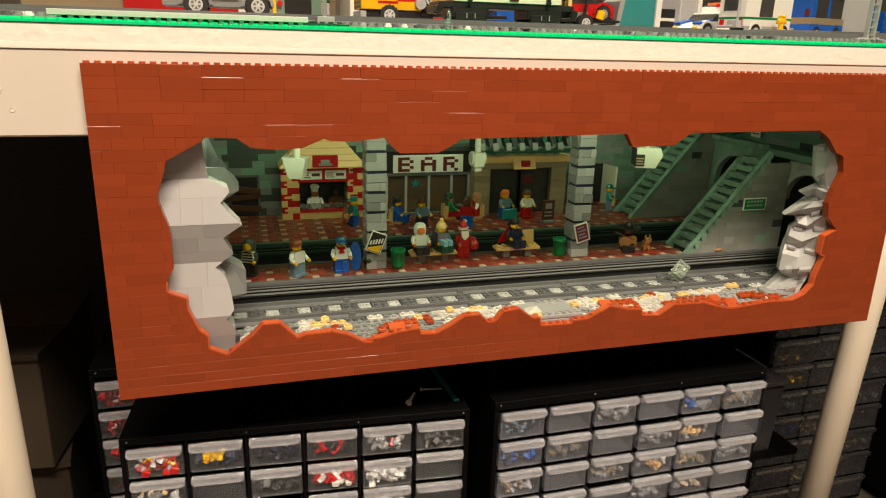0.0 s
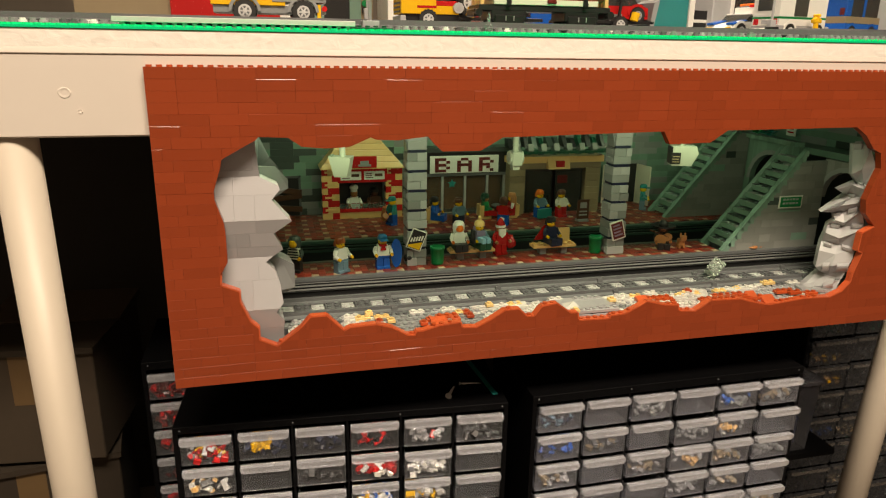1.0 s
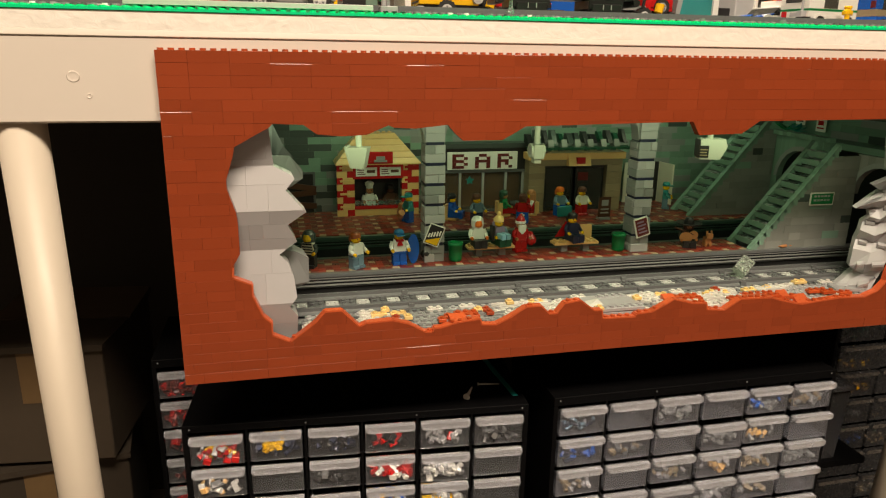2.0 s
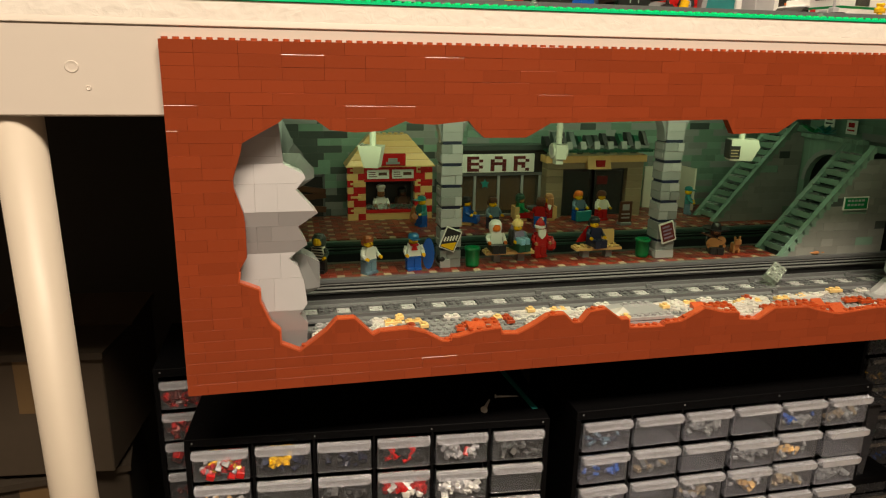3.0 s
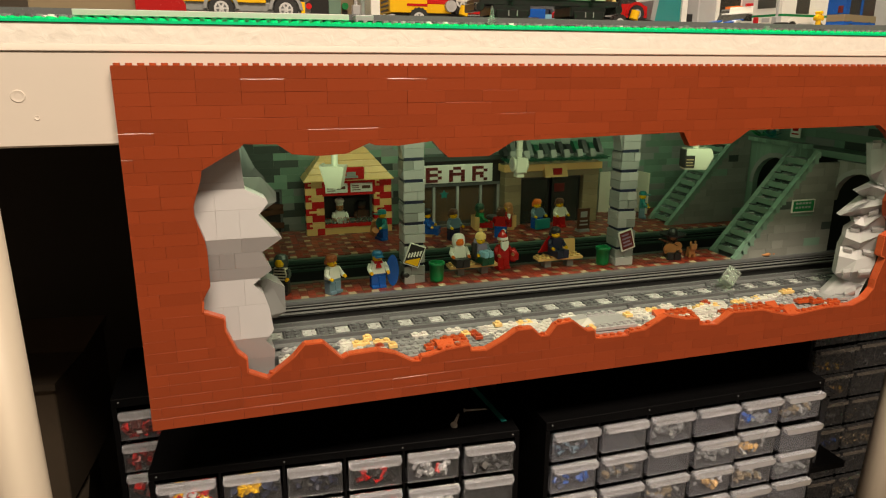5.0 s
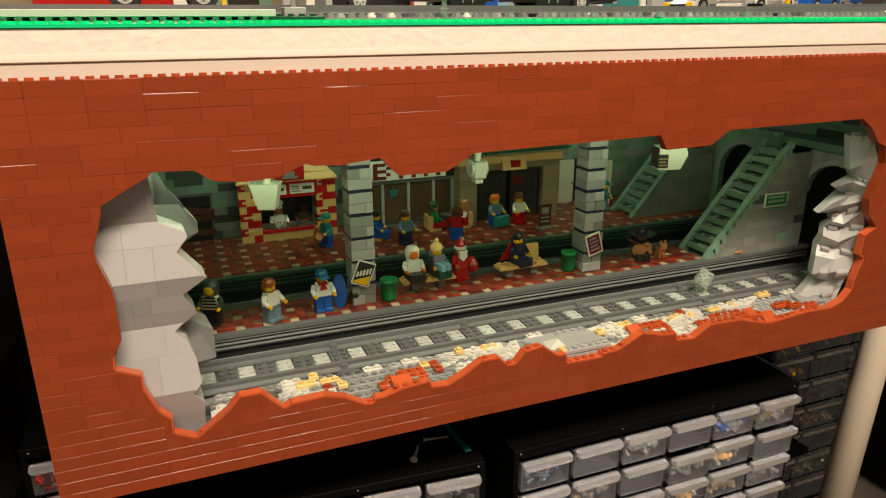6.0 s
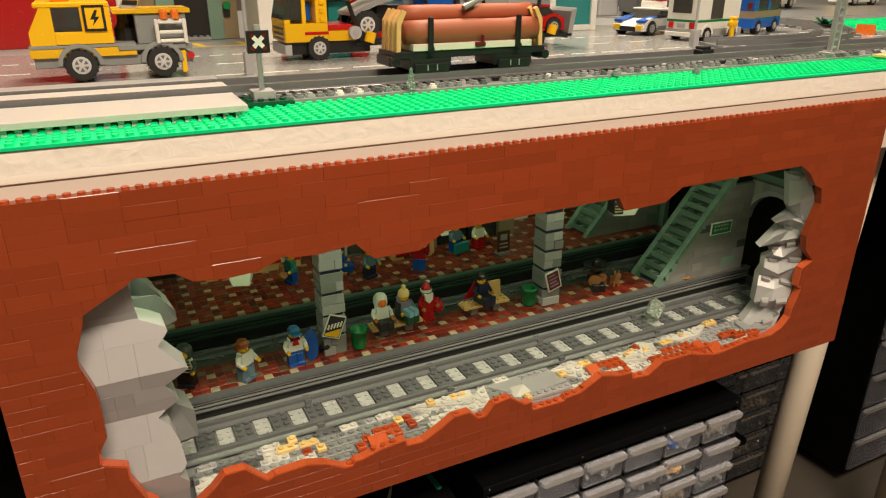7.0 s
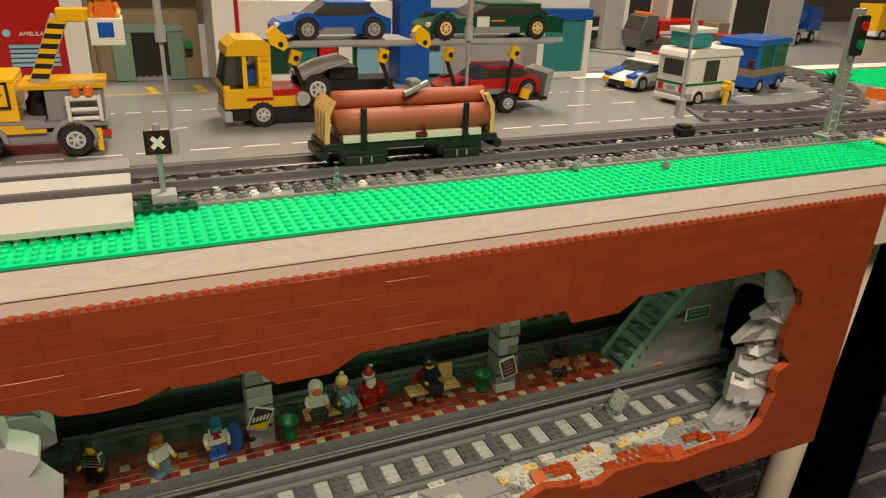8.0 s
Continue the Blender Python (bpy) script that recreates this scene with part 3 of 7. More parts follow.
def make_post(x, y):
    root = thing("station_post", x, y, PLAT, "grey stacked-brick station post with thin dark bands", "post", group="station posts")
    z = 0.0
    rp = random.Random(int(x))
    for k in range(6):
        blk = part("block", Mesh().cbox(-9.4, 9.4, -10, 10, z, z + 19.2, 0.2), MID_GREY, root)
        for c in range(2):
            zz = z + 9.6 * c
            s = rp.choice((-11.4, -4, 0, 4, 11.4))
            for u0, u1 in ((-11.4, s), (s, 11.4)):
                if u1 - u0 > 2:
                    o = rp.choice((0, 0, 0.7, -0.8, -1.6))
                    part("brick", Mesh().cbox(u0 + 0.1, u1 - 0.1, -11.4 + o, 11.4, zz + 0.08, zz + 9.52, 0.3), rp.choice((LIGHT_GREY, LIGHT_GREY, MID_GREY)), blk)
            if rp.random() < 0.4:
                part("brick", Mesh().cbox(-12.2, -9, -8, 8, zz + 2, zz + 8, 0.3), LIGHT_GREY, blk)
        z += 19.2
        part("band", Mesh().cbox(-9.8, 9.8, -10.4, 10.4, z, z + 3.2, 0.2), NAVY, root, "thin dark blue band")
        z += 3.2
    cap = Mesh()
    for c, ex in enumerate((0, 0, 2, 2)):
        cap.cbox(-10.6 - ex, 10.6 + ex, -11.4 - ex, 11.4 + ex, z + 9.6 * c + 0.06, z + 9.6 * c + 9.54, 0.25)
    part("capital", cap, LIGHT_GREY, root)
    for sx in (-1, 1):
        arc = Mesh()
        pts = [(sx * (11 + 34 * (1 - math.cos(a))), z - 2 + 40 * math.sin(a)) for a in [math.pi / 2 * i / 7 for i in range(8)]]
        outer = [(px * 1.0 - sx * 7, pz + 5) for px, pz in pts[::-1]]
        arc.prism(pts + outer, "y", -8, 8)
        part("arch_brace", arc, MID_GREY, root, "curved arch brace")
    return root


POSTS = ((257, 133), (508, 131))
for px, py in POSTS:
    make_post(px, py)

# ---- stairs and portal wall ----
STEP_RUN, STEP_RISE = 8.0, 9.6


def make_stairs(x0, y0, y1, n, wall_x1, wall_top, label):
    root = thing("toy_staircase", x0, y0, PLAT, label, "staircase", group="station stairs")
    d = y1 - y0
    for i in range(n):
        part("step", Mesh().cbox(STEP_RUN * i + 2, STEP_RUN * (i + 1) + 12, 8, d - 8, STEP_RISE * i + 3, STEP_RISE * (i + 1), 0.3), WALL_GREEN, root)
        for yy in range(10, int(d - 12), 8):
            if (i + yy // 8) % 2:
                part("tread_tile", Mesh().cbox(STEP_RUN * i + 3, STEP_RUN * i + 9, yy, yy + 7.6, STEP_RISE * (i + 1), STEP_RISE * (i + 1) + 1.2, 0.3), rnd.choice((WALL_DARK, MID_GREY)), root)
    for ya, yb in ((0, 8), (d - 8, d)):
        for i in range(n + 1):
            c = Mesh()
            x, z = STEP_RUN * i, STEP_RISE * i
            c.prism([(x - 2, z - 4), (x + 5.2, z - 4), (x + 5.2, z + 3.2), (x + 7.6, z + 3.2), (x + 7.6, z + 9.0), (x + 5.6, z + 11.4), (x - 4, z + 0.2)], "y", ya, yb)
            part("coping", c, WALL_GREEN, root, "sand-green sloped coping")
    rows = int(wall_top / 9.6) + 1
    rg = random.Random(int(y0))
    for r in range(rows):
        z0, z1 = 9.6 * r, min(9.6 * (r + 1), wall_top)
        x, xe = z0 / STEP_RISE * STEP_RUN + 2, wall_x1 - x0
        first = True
        while x < xe - 0.1:
            x2 = min((math.floor(x / 8) + rg.choice((2, 3, 4))) * 8, xe)
            m = rg.choices((WALL_GREY, WALL_GREEN, WALL_DARK), (14, 0.8, 0.9))[0]
            if first:
                part("brick", Mesh().prism([(x + 0.1, z0), (x2 - 0.1, z0), (x2 - 0.1, z1 - 0.1), (min(x + 8, x2 - 0.2), z1 - 0.1)], "y", 0.2, 6), m, root)
            else:
                part("brick", Mesh().box(x + 0.08, x2 - 0.08, rg.choice((0, 0, 0.3)), 6, z0 + 0.06, z1 - 0.06), m, root)
            first, x = False, x2
    return root


make_stairs(653, 102, 150, 12, 787, 112, "sand-green toy staircase with stepped copings against a grey wall")
stand(*REAR)
make_stairs(672, 262, 312, 13, 805, 122, "rear sand-green toy staircase rising beside the wall")

stand(*FRONT)
portal = thing("portal_wall", 787, 0, 590, "grey portal wall with arched tunnel mouths", "portal wall", kind="structure")


def arch_wall(me, y0, y1, yc, half, spring, top, mat, thick=8):
    n = 10
    arc = [(yc - half * math.cos(math.pi * i / n), spring + half * math.sin(math.pi * i / n)) for i in range(n + 1)]
    for (ya, za), (yb, zb) in zip(arc, arc[1:]):
        me.add([(0, ya, za), (0, yb, zb), (0, yb, top), (0, ya, top), (thick, ya, za), (thick, yb, zb), (thick, yb, top), (thick, ya, top)],
               [(0, 3, 2, 1), (4, 5, 6, 7), (0, 1, 5, 4), (3, 7, 6, 2)], mat)
        me.add([(-1.0, ya, za), (-1.0, yb, zb), (-1.0, yc + (yb - yc) * 1.16, spring + (zb - spring) * 1.16), (-1.0, yc + (ya - yc) * 1.16, spring + (za - spring) * 1.16),
                (0, ya, za), (0, yb, zb), (0, yc + (yb - yc) * 1.16, spring + (zb - spring) * 1.16), (0, yc + (ya - yc) * 1.16, spring + (za - spring) * 1.16)],
               [(0, 3, 2, 1), (0, 1, 5, 4), (2, 3, 7, 6), (1, 2, 6, 5), (0, 4, 7, 3)], MID_GREY)
    if y0 < yc - half:
        me.box(0, thick, y0, yc - half, 0, top, mat)
    if y1 > yc + half:
        me.box(0, thick, yc + half, y1, 0, top, mat)


pm = Mesh()
arch_wall(pm, 24, 106, 68, 38, 92, 142, WALL_GREY)
part("portal_front", pm, None, portal, "grey portal with a pale arch ring")
pm = Mesh()
arch_wall(pm, 154, 262, 205, 40, 92, 150, WALL_GREEN)
part("portal_rear", pm, None, portal)
pm = Mesh().box(8, 60, 24, 375, 142, 150)
part("landing", pm, WALL_GREEN, portal, "sand-green landing above the tunnel mouths")
pm = Mesh()
for y in range(150, 262, 8):
    pm.cbox(-6, 4, y + 0.2, y + 7.8, 150, 156, 0.3)
part("landing_kerb", pm, WALL_GREEN, portal)
tunnel = Mesh()
tunnel.box(860, 866, 20, 400, 590, 812)
solid("tunnel_end", tunnel, BLACK, "black closed end of the model tunnel", "wall", kind="structure")
upper = thing("upper_wall", 0, 0, 0, "mottled sand-green wall above the landing", "wall", kind="structure")
upper.matrix_basis = here()
brick_wall(upper, 200, "x", 830, 8, 20, 376, 740, 810, (WALL_GREEN, WALL_DARK, MID_GREY), (4, 2, 2), rnd)

# ---- kiosk ----
stand(*REAR)


def make_kiosk():
    k = thing("food_kiosk", 175.5, 341, PLAT, "red and tan brick food kiosk with a stepped tan roof", "kiosk")
    for x0, flip in ((0, 0), (90, 1)):
        for r in range(8):
            z0, z1 = 9.0 * r, 9.0 * (r + 1) - 0.1
            a, b = (RED, TAN) if (r + flip) % 2 else (TAN, RED)
            cut = 8 if r % 3 else 14
            part("brick", Mesh().cbox(x0, x0 + cut - 0.1, 0, 12, z0, z1, 0.2), a, k)
            part("brick", Mesh().cbox(x0 + cut + 0.1, x0 + 24, 0, 12, z0, z1, 0.2), b, k)
            if r % 2:
                part("brick", Mesh().cbox(x0 + 4, x0 + 18, -0.5, 5, z0 + 3, z0 + 6, 0.2), b, k)
    part("counter_base", Mesh().cbox(24, 90, 1, 12, 0, 9, 0.3), TAN, k)
    part("counter", Mesh().cbox(24, 90, 0, 14, 9.2, 14, 0.3), RED, k, "red counter front")
    for i in range(8):
        part("counter_glass", Mesh().cbox(25 + 8 * i, 32 + 8 * i, 0.5, 8, 14, 21, 1.0), GLASS, k, "clear counter screen")
    part("back_panel", Mesh().box(24, 90, 30, 33, 14, 62), BLACK, k)
    part("lintel", Mesh().cbox(22, 92, -1, 12, 52, 72, 0.4), RED, k, "red sign board")
    for x0 in (26, 59):
        s = part("menu_sign", Mesh().cbox(x0, x0 + 29, -2.2, -1.1, 56, 68, 0.2), WHITE, k, "white menu sign with small print")
        lines = Mesh()
        for j in range(3):
            lines.box(x0 + 2, x0 + 11 + 2 * (j == 0), -2.4, -2.2, 58.5 + 2.8 * j, 59.6 + 2.8 * j)
        part("print", lines, DARK_RED, s)
        part("picture", Mesh().lathe(0, 0, ((0.5, 0), (0.5, 0.1)), 6).box(x0 + 15, x0 + 26, -2.4, -2.2, 60.5, 64.5), BROWN, s)
    for c in range(5):
        i0, z0, yf = 6.8 * c - 2.0, 72 + 8.0 * c, 5.2 * c - 6
        me = Mesh()
        for x0_, y0_, za, x1_, y1_, zb in ((i0, yf, z0, i0, yf, z0 + 1.6), (i0, yf, z0 + 1.6, i0 + 5.4, yf + 3.8, z0 + 7.9)):
            me.add([(x0_, y0_, za), (114 - x0_, y0_, za), (114 - x0_, 34, za), (x0_, 34, za), (x1_, y1_, zb), (114 - x1_, y1_, zb), (114 - x1_, 34, zb), (x1_, 34, zb)],
                   [(0, 3, 2, 1), (4, 5, 6, 7), (0, 1, 5, 4), (1, 2, 6, 5), (2, 3, 7, 6), (3, 0, 4, 7)])
        part("roof_course", me, TAN, k, "tan sloped roof course")
    part("roof_studs", Mesh().studs(33, 6, 26, 1, 111.9), TAN, k)
    s = part("roof_sign", Mesh().cbox(42, 76, -9, -4, 74, 90, 0.4), RED, k, "red sign with a grey emblem")
    part("emblem", Mesh().cbox(50, 68, -9.6, -9, 76, 79, 0.1).cbox(53, 65, -9.6, -9, 79, 84, 0.1), MID_GREY, s)
    return k


make_kiosk()

# ---- bar front ----
LETTERS = {"B": ("1110", "1001", "1110", "1001", "1110"), "A": ("0110", "1001", "1111", "1001", "1001"), "R": ("1110", "1001", "1110", "1010", "1001")}


def make_bar():
    b = thing("bar_front", 319.5, 341, PLAT, "dark bar front with a white mosaic sign above glass", "shop front")
    part("sill", Mesh().cbox(0, 128, -2, 26, 0, 3.2, 0.2), DARK_GREY, b)
    for x in (0, 28, 62, 96, 122):
        part("mullion", Mesh().cbox(x, x + 3.5, 0, 5, 3.2, 57, 0.3), LIGHT_GREY, b)
    for x0, x1 in ((3.5, 28), (31.5, 62), (65.5, 96), (99.5, 122)):
        part("pane", Mesh().box(x0, x1, 2, 3, 3.2, 57), BAR_GLASS, b, "lightly smoked glass pane").visible_shadow = False
    part("lintel", Mesh().cbox(-2, 130, -1, 20, 57, 61, 0.3), DARK_GREY, b)
    part("interior", Mesh().box(0, 126, 24, 28, 0, 57), NOUGAT, b)
    part("header", Mesh().cbox(-6, 132, -1, 26, 61, 92, 0.3), BLACK, b)
    part("cornice", Mesh().cbox(-8, 134, -6, 20, 92.2, 99, 0.4), WALL_DARK, b)
    sign = part("sign", Mesh().cbox(10, 113, -3.5, -1, 62, 87, 0.3), WHITE, b, "white sign reading BAR in dark red tiles")
    for n, ch in enumerate("BAR"):
        for r, rowbits in enumerate(LETTERS[ch]):
            for c, bit in enumerate(rowbits):
                if bit == "1":
                    x = 17 + 33 * n + 5.6 * c
                    part("letter_tile", Mesh().cbox(x, x + 5.5, -4.1, -3.5, 81.5 - 4.1 * r - 1.4, 81.5 - 4.1 * r + 2.6, 0.1), DARK_RED, sign)
    return b


make_bar()

# ---- toy shop front ----
def make_shop():
    s = thing("toy_shop_front", 445, 321, PLAT, "tan toy shop front with dark doors and a leafy roof edge", "shop front")
    for x0, x1 in ((0, 24), (120, 144)):
        for r in range(7):
            part("brick", Mesh().cbox(x0, x1, rnd.choice((0, 0.4)), 40, 9.6 * r + 0.05, 9.6 * r + 9.5, 0.2), DARK_TAN, s)
    part("lintel", Mesh().cbox(0, 144, 0, 40, 67.3, 76, 0.3), DARK_TAN, s)
    part("cornice", Mesh().cbox(-3, 147, -3, 40, 76.2, 86, 0.5), TAN, s, "tan cornice")
    sg = part("sign_block", Mesh().prism([(-10, 68), (0, 68), (0, 84), (-4, 84)], "x", 56, 90), TAN, s, "tan sloped sign block")
    part("emblem", Mesh().cbox(68, 81, -9.6, -5, 71, 80, 0.2), RED, sg, "plain red square emblem")
    for x0, x1 in ((26, 70), (74, 118)):
        d = part("door", Mesh().cbox(x0, x1, 8, 10, 0, 66, 0.2), SMOKE, s, "dark glazed door")
        part("door_frame", Mesh().box(x0, x0 + 2, 7, 11, 0, 66).box(x1 - 2, x1, 7, 11, 0, 66).box(x0 + 2, x1 - 2, 7, 11, 63, 66), BLACK, d)
    part("inside", Mesh().box(24, 120, 36, 39, 0, 67), BROWN, s)
    part("red_display", Mesh().cbox(30, 48, 14, 26, 0, 46, 1.0), RED, s, "red display stand behind the glass")
    part("poster", Mesh().box(78, 94, 7.2, 7.8, 44, 56), DARK_RED, s)
    for i in range(7):
        x = 2 + 20 * i
        part("roof_bracket", Mesh().prism([(-14, 96), (0, 88), (0, 100), (-10, 106)], "x", x, x + 8), WALL_GREY, s)
    lat = Mesh()
    for i in range(19):
        lat.box(-4 + 8 * i, 2 + 8 * i, -18, 4, 92, 94)
    for j in range(3):
        lat.box(-6, 150, -18 + 9 * j, -16 + 9 * j, 94, 95.5)
    part("trellis", lat, DARK_GREEN, s, "dark green trellis awning")
    for i in range(13):
        x = -6 + 12 * i
        h = rnd.uniform(1, 9)
        part("roof_slope", Mesh().prism([(-10, 100), (12, 100), (12, 100 + h + 10), (4, 100 + h + 10)], "x", x, x + rnd.uniform(5, 9)), rnd.choice((BLACK, WALL_DARK, DARK_GREEN)), s)
    return s


make_shop()
wd = thing("service_door", 606, 372, PLAT, "narrow doorway with a white door standing open", "door")
part("door_leaf", Mesh().cbox(12, 36, -4, -1.5, 0, 62, 0.3), IVORY, wd, "white door leaf")
part("opening", Mesh().box(37, 72, 0, 3, 0, 62), BLACK, wd)
part("door_leaf", Mesh().prism([(72, 0), (74.5, 0), (79, -34), (76.5, -34)], "z", 0, 62), IVORY, wd, "white door leaf standing open")
part("handle", Mesh().tube((33, -4, 28), (33, -6, 28), 1.2, 1.2, 8), DARK_GREY, wd)

bd = thing("boarded_doorway", 109, 372, PLAT, "dark doorway closed with crossed brown planks", "doorway")
part("frame", Mesh().cbox(-3, 0, 0, 4, 0, 58, 0.3).cbox(36, 39, 0, 4, 0, 58, 0.3).cbox(-3, 39, 0, 4, 55, 58, 0.3), DARK_GREY, bd)
part("opening", Mesh().box(0, 36, 2, 4, 0, 55), BLACK, bd)
for zc, ang in ((12, 0.08), (28, -0.10), (38, 0.16)):
    part("plank", Mesh().cbox(-22, 22, -3, 0, -4, 4, 0.5, None, Matrix.Translation((18, -0.5, zc)) @ Matrix.Rotation(ang, 4, "Y")), BROWN, bd, "brown plank")

# ---- parts cabinets under the table ----
stand(0, 0, 0)


def make_cabinet(x, y, ztop, cols, rows, pw, ph, label, depth=140, rz=0.0, contents=True, seed=1, lip=FROST_LIP, fills=None, cells=None, share=0.7, head=3.0, clear=FROST, heap=1.0):
    rg = random.Random(seed)
    W, Hh = cols * pw + 8, rows * ph + 14 + head
    ztop += head
    c = thing("parts_cabinet", x, y, ztop - Hh, label, "drawer cabinet", rz, group="drawer cabinets")
    part("top", Mesh().cbox(0, W, 0, depth, Hh - 7 - head, Hh, 0.6), CABINET, c, "black plastic top")
    part("base", Mesh().cbox(0, W, 0, depth, 0, 8, 0.6), CABINET, c)
    for xx in (0, W - 5):
        part("side", Mesh().box(xx, xx + 5, 0, depth, 8, Hh - 7 - head), CABINET, c)
    part("back", Mesh().box(5, W - 5, depth - 3, depth, 8, Hh - 7 - head), CABINET, c)
    for i in range(1, cols):
        part("divider", Mesh().box(4 + pw * i - 1.2, 4 + pw * i + 1.2, 0.6, depth - 3, 8, Hh - 7 - head), CABINET, c)
    for j in range(1, rows):
        part("shelf", Mesh().box(5, W - 5, 0.8, depth - 3, 9 + ph * j - 0.8, 9 + ph * j + 0.8), CABINET, c)
    for i in range(4):
        part("rivet", Mesh().tube((W * (0.02 + 0.32 * i), 0, Hh - 4), (W * (0.02 + 0.32 * i), -0.4, Hh - 4), 0.9, 0.7, 8), MID_GREY, c)
    w, h = pw - 6.0, ph - 5.0
    front = Mesh().cbox(0, w, -3, -1.2, 0, h, 0.5).box(1, 2, -1, 90, 0, h - 5).box(w - 2, w - 1, -1, 90, 0, h - 5).box(2, w - 2, -1, 90, 0, 1)
    for fx0, fx1, fz0, fz1 in ((0.2, 0.9, 0.9, h - 6), (w - 0.9, w - 0.2, 0.9, h - 6), (0.2, w - 0.2, 0.2, 0.9)):
        front.box(fx0, fx1, -3.5, -3.02, fz0, fz1)
    lipm = Mesh()
    face = [(0.4, h), (w - 0.4, h), (w - 0.2, h - 4.0), (w - 1.6, h - 6.2), (w - 4.0, h - 7.2), (4.0, h - 7.2), (1.6, h - 6.2), (0.2, h - 4.0)]
    n = len(face)
    rings = [[(w / 2 + (x - w / 2) * s, y, h + (z - h) * s2) for x, z in face] for y, s, s2 in ((-7.6, 0.975, 0.93), (-9.6, 1.0, 1.0), (-10.4, 0.985, 0.94))]
    lipm.v = [p for r_ in rings for p in r_]
    lipm.f = [tuple(range(n)), tuple(range(3 * n - 1, 2 * n - 1, -1))] + [(a * n + i, a * n + (i + 1) % n, (a + 1) * n + (i + 1) % n, (a + 1) * n + i) for a in (0, 1) for i in range(n)]
    lipm.f = [f[::-1] for f in lipm.f]
    lipm.m = [0] * len(lipm.f)
    lipm.box(0.6, w - 0.6, -7.6, -3.0, h - 1.4, h - 0.2).box(0.4, 1.4, -7.6, -3.0, h - 5, h - 1.4).box(w - 1.4, w - 0.4, -7.6, -3.0, h - 5, h - 1.4)
    fd, ld = front.data("drawer", clear), lipm.data("handle", lip)
    cols_pick = fills or (RED, MID_GREY, LIGHT_GREY, BLUE, BLACK, WHITE, DARK_TAN, YELLOW, DARK_RED)
    for j in range(rows):
        for i in range(cols):
            zz = 10 + ph * j
            pull = rg.choice((0, 0, 0, 0, 0.8, 0, 4)) if j > 0 else 0
            d = shared("drawer", fd, c, 4 + pw * i + 3, -pull, zz)
            h_ob = shared("handle", ld, d)
            d.visible_shadow = h_ob.visible_shadow = False
            known = (cells or {}).get((rows - 1 - j, i))
            if contents and j >= rows - 7 and (known or rg.random() < share) and known != ():
                pile = Mesh()
                two = known or rg.sample(cols_pick, 2)
                for _ in range(int(rg.choice((10, 15, 22)) * heap)):
                    px, py, pz = rg.uniform(7, w - 7), rg.uniform(2.0, 7), rg.uniform(0.5, h * 0.34)
                    t = Matrix.Translation((px, py, pz + 3.5)) @ Euler((rg.uniform(-1, 1), rg.uniform(-1, 1), rg.uniform(0, 3))).to_matrix().to_4x4()
                    s = rg.uniform(2.6, 5.0) * (1.25 if heap > 1 else 1)
                    if rg.random() < 0.5:
                        pile.cbox(-s * rg.uniform(0.7, 1.6), s, -s * 0.6, s * 0.6, -s * 0.5, s * 0.5, 0.4, rg.choice(two), t)
                    else:
                        q0, q1 = t @ Vector((-s, 0, 0)), t @ Vector((s * 0.6, 0, 0))
                        pile.tube(q0, q1, s * 0.55, None, 8, rg.choice(two))
                tagged(part("parts_pile", pile, None, d, "loose small toy parts"), kind="stuff")
    return c


make_cabinet(-17, 58, 486, 6, 12, 58.2, 38, "black cabinet of small clear drawers filled with loose toy parts", rz=-4.0, seed=3, head=1.0, clear=FROST_CLEAR, heap=1.5,
             cells={(0, 0): (RED, YELLOW, LIGHT_GREY), (0, 1): (NAVY, NAVY, YELLOW), (0, 2): (NAVY, BLACK), (0, 3): (RED, BLACK, BLACK), (0, 4): (LIGHT_GREY, LIGHT_GREY, RED), (0, 5): (BLACK, DARK_GREY),
                    (1, 0): (BLACK, WHITE, TAN), (1, 1): (), (1, 2): (BLACK, DARK_GREY), (1, 3): (RED, RED, WHITE), (1, 4): (LIGHT_GREY, WHITE), (1, 5): (), (2, 0): (LIGHT_BLUE, WHITE, YELLOW), (2, 1): (BLACK, WHITE),
                    (2, 3): (BLUE, YELLOW, WHITE), (2, 4): (WHITE, YELLOW, LIGHT_GREY), (2, 5): ()})
make_cabinet(366, 27, 491, 6, 12, 58.2, 38, "black cabinet of small clear drawers, mostly grey parts", rz=0.0, seed=8, share=0.55, fills=(MID_GREY, LIGHT_GREY, DARK_GREY, MID_GREY, DARK_TAN),
             cells={(0, 0): (NAVY, SAND_BLUE), (1, 0): (BLUE, BLUE, NAVY), (2, 0): (LIGHT_GREY, DARK_TAN), (0, 4): (BLUE, MID_GREY), (1, 4): (TAN, MID_GREY), (2, 3): (TAN, LIGHT_GREY)})
make_cabinet(-62, 176, 506, 6, 10, 58.2, 38, "black cabinet of clear drawers with red parts, set further back", seed=5, fills=(RED, DARK_RED), share=1.0, clear=FROST_CLEAR, heap=2.2)
make_cabinet(985, 300, 446, 3, 8, 92, 52, "dim cabinet of wide clear trays holding yellow and grey parts", seed=9, lip=SHADED_TRAY, clear=SHADED_TRAY, fills=(DARK_TAN, MID_GREY, DARK_GREY, NAVY), share=0.35,
             cells={(0, 0): (DARK_GREEN, DARK_GREY), (0, 1): (DARK_GREEN,), (1, 0): (TAN, YELLOW, DARK_GREY), (1, 1): (DARK_GREY,), (2, 0): (YELLOW, TAN), (3, 0): (MID_GREY, LIGHT_GREY), (4, 0): (NAVY, BLUE), (4, 1): (TAN, DARK_TAN)})
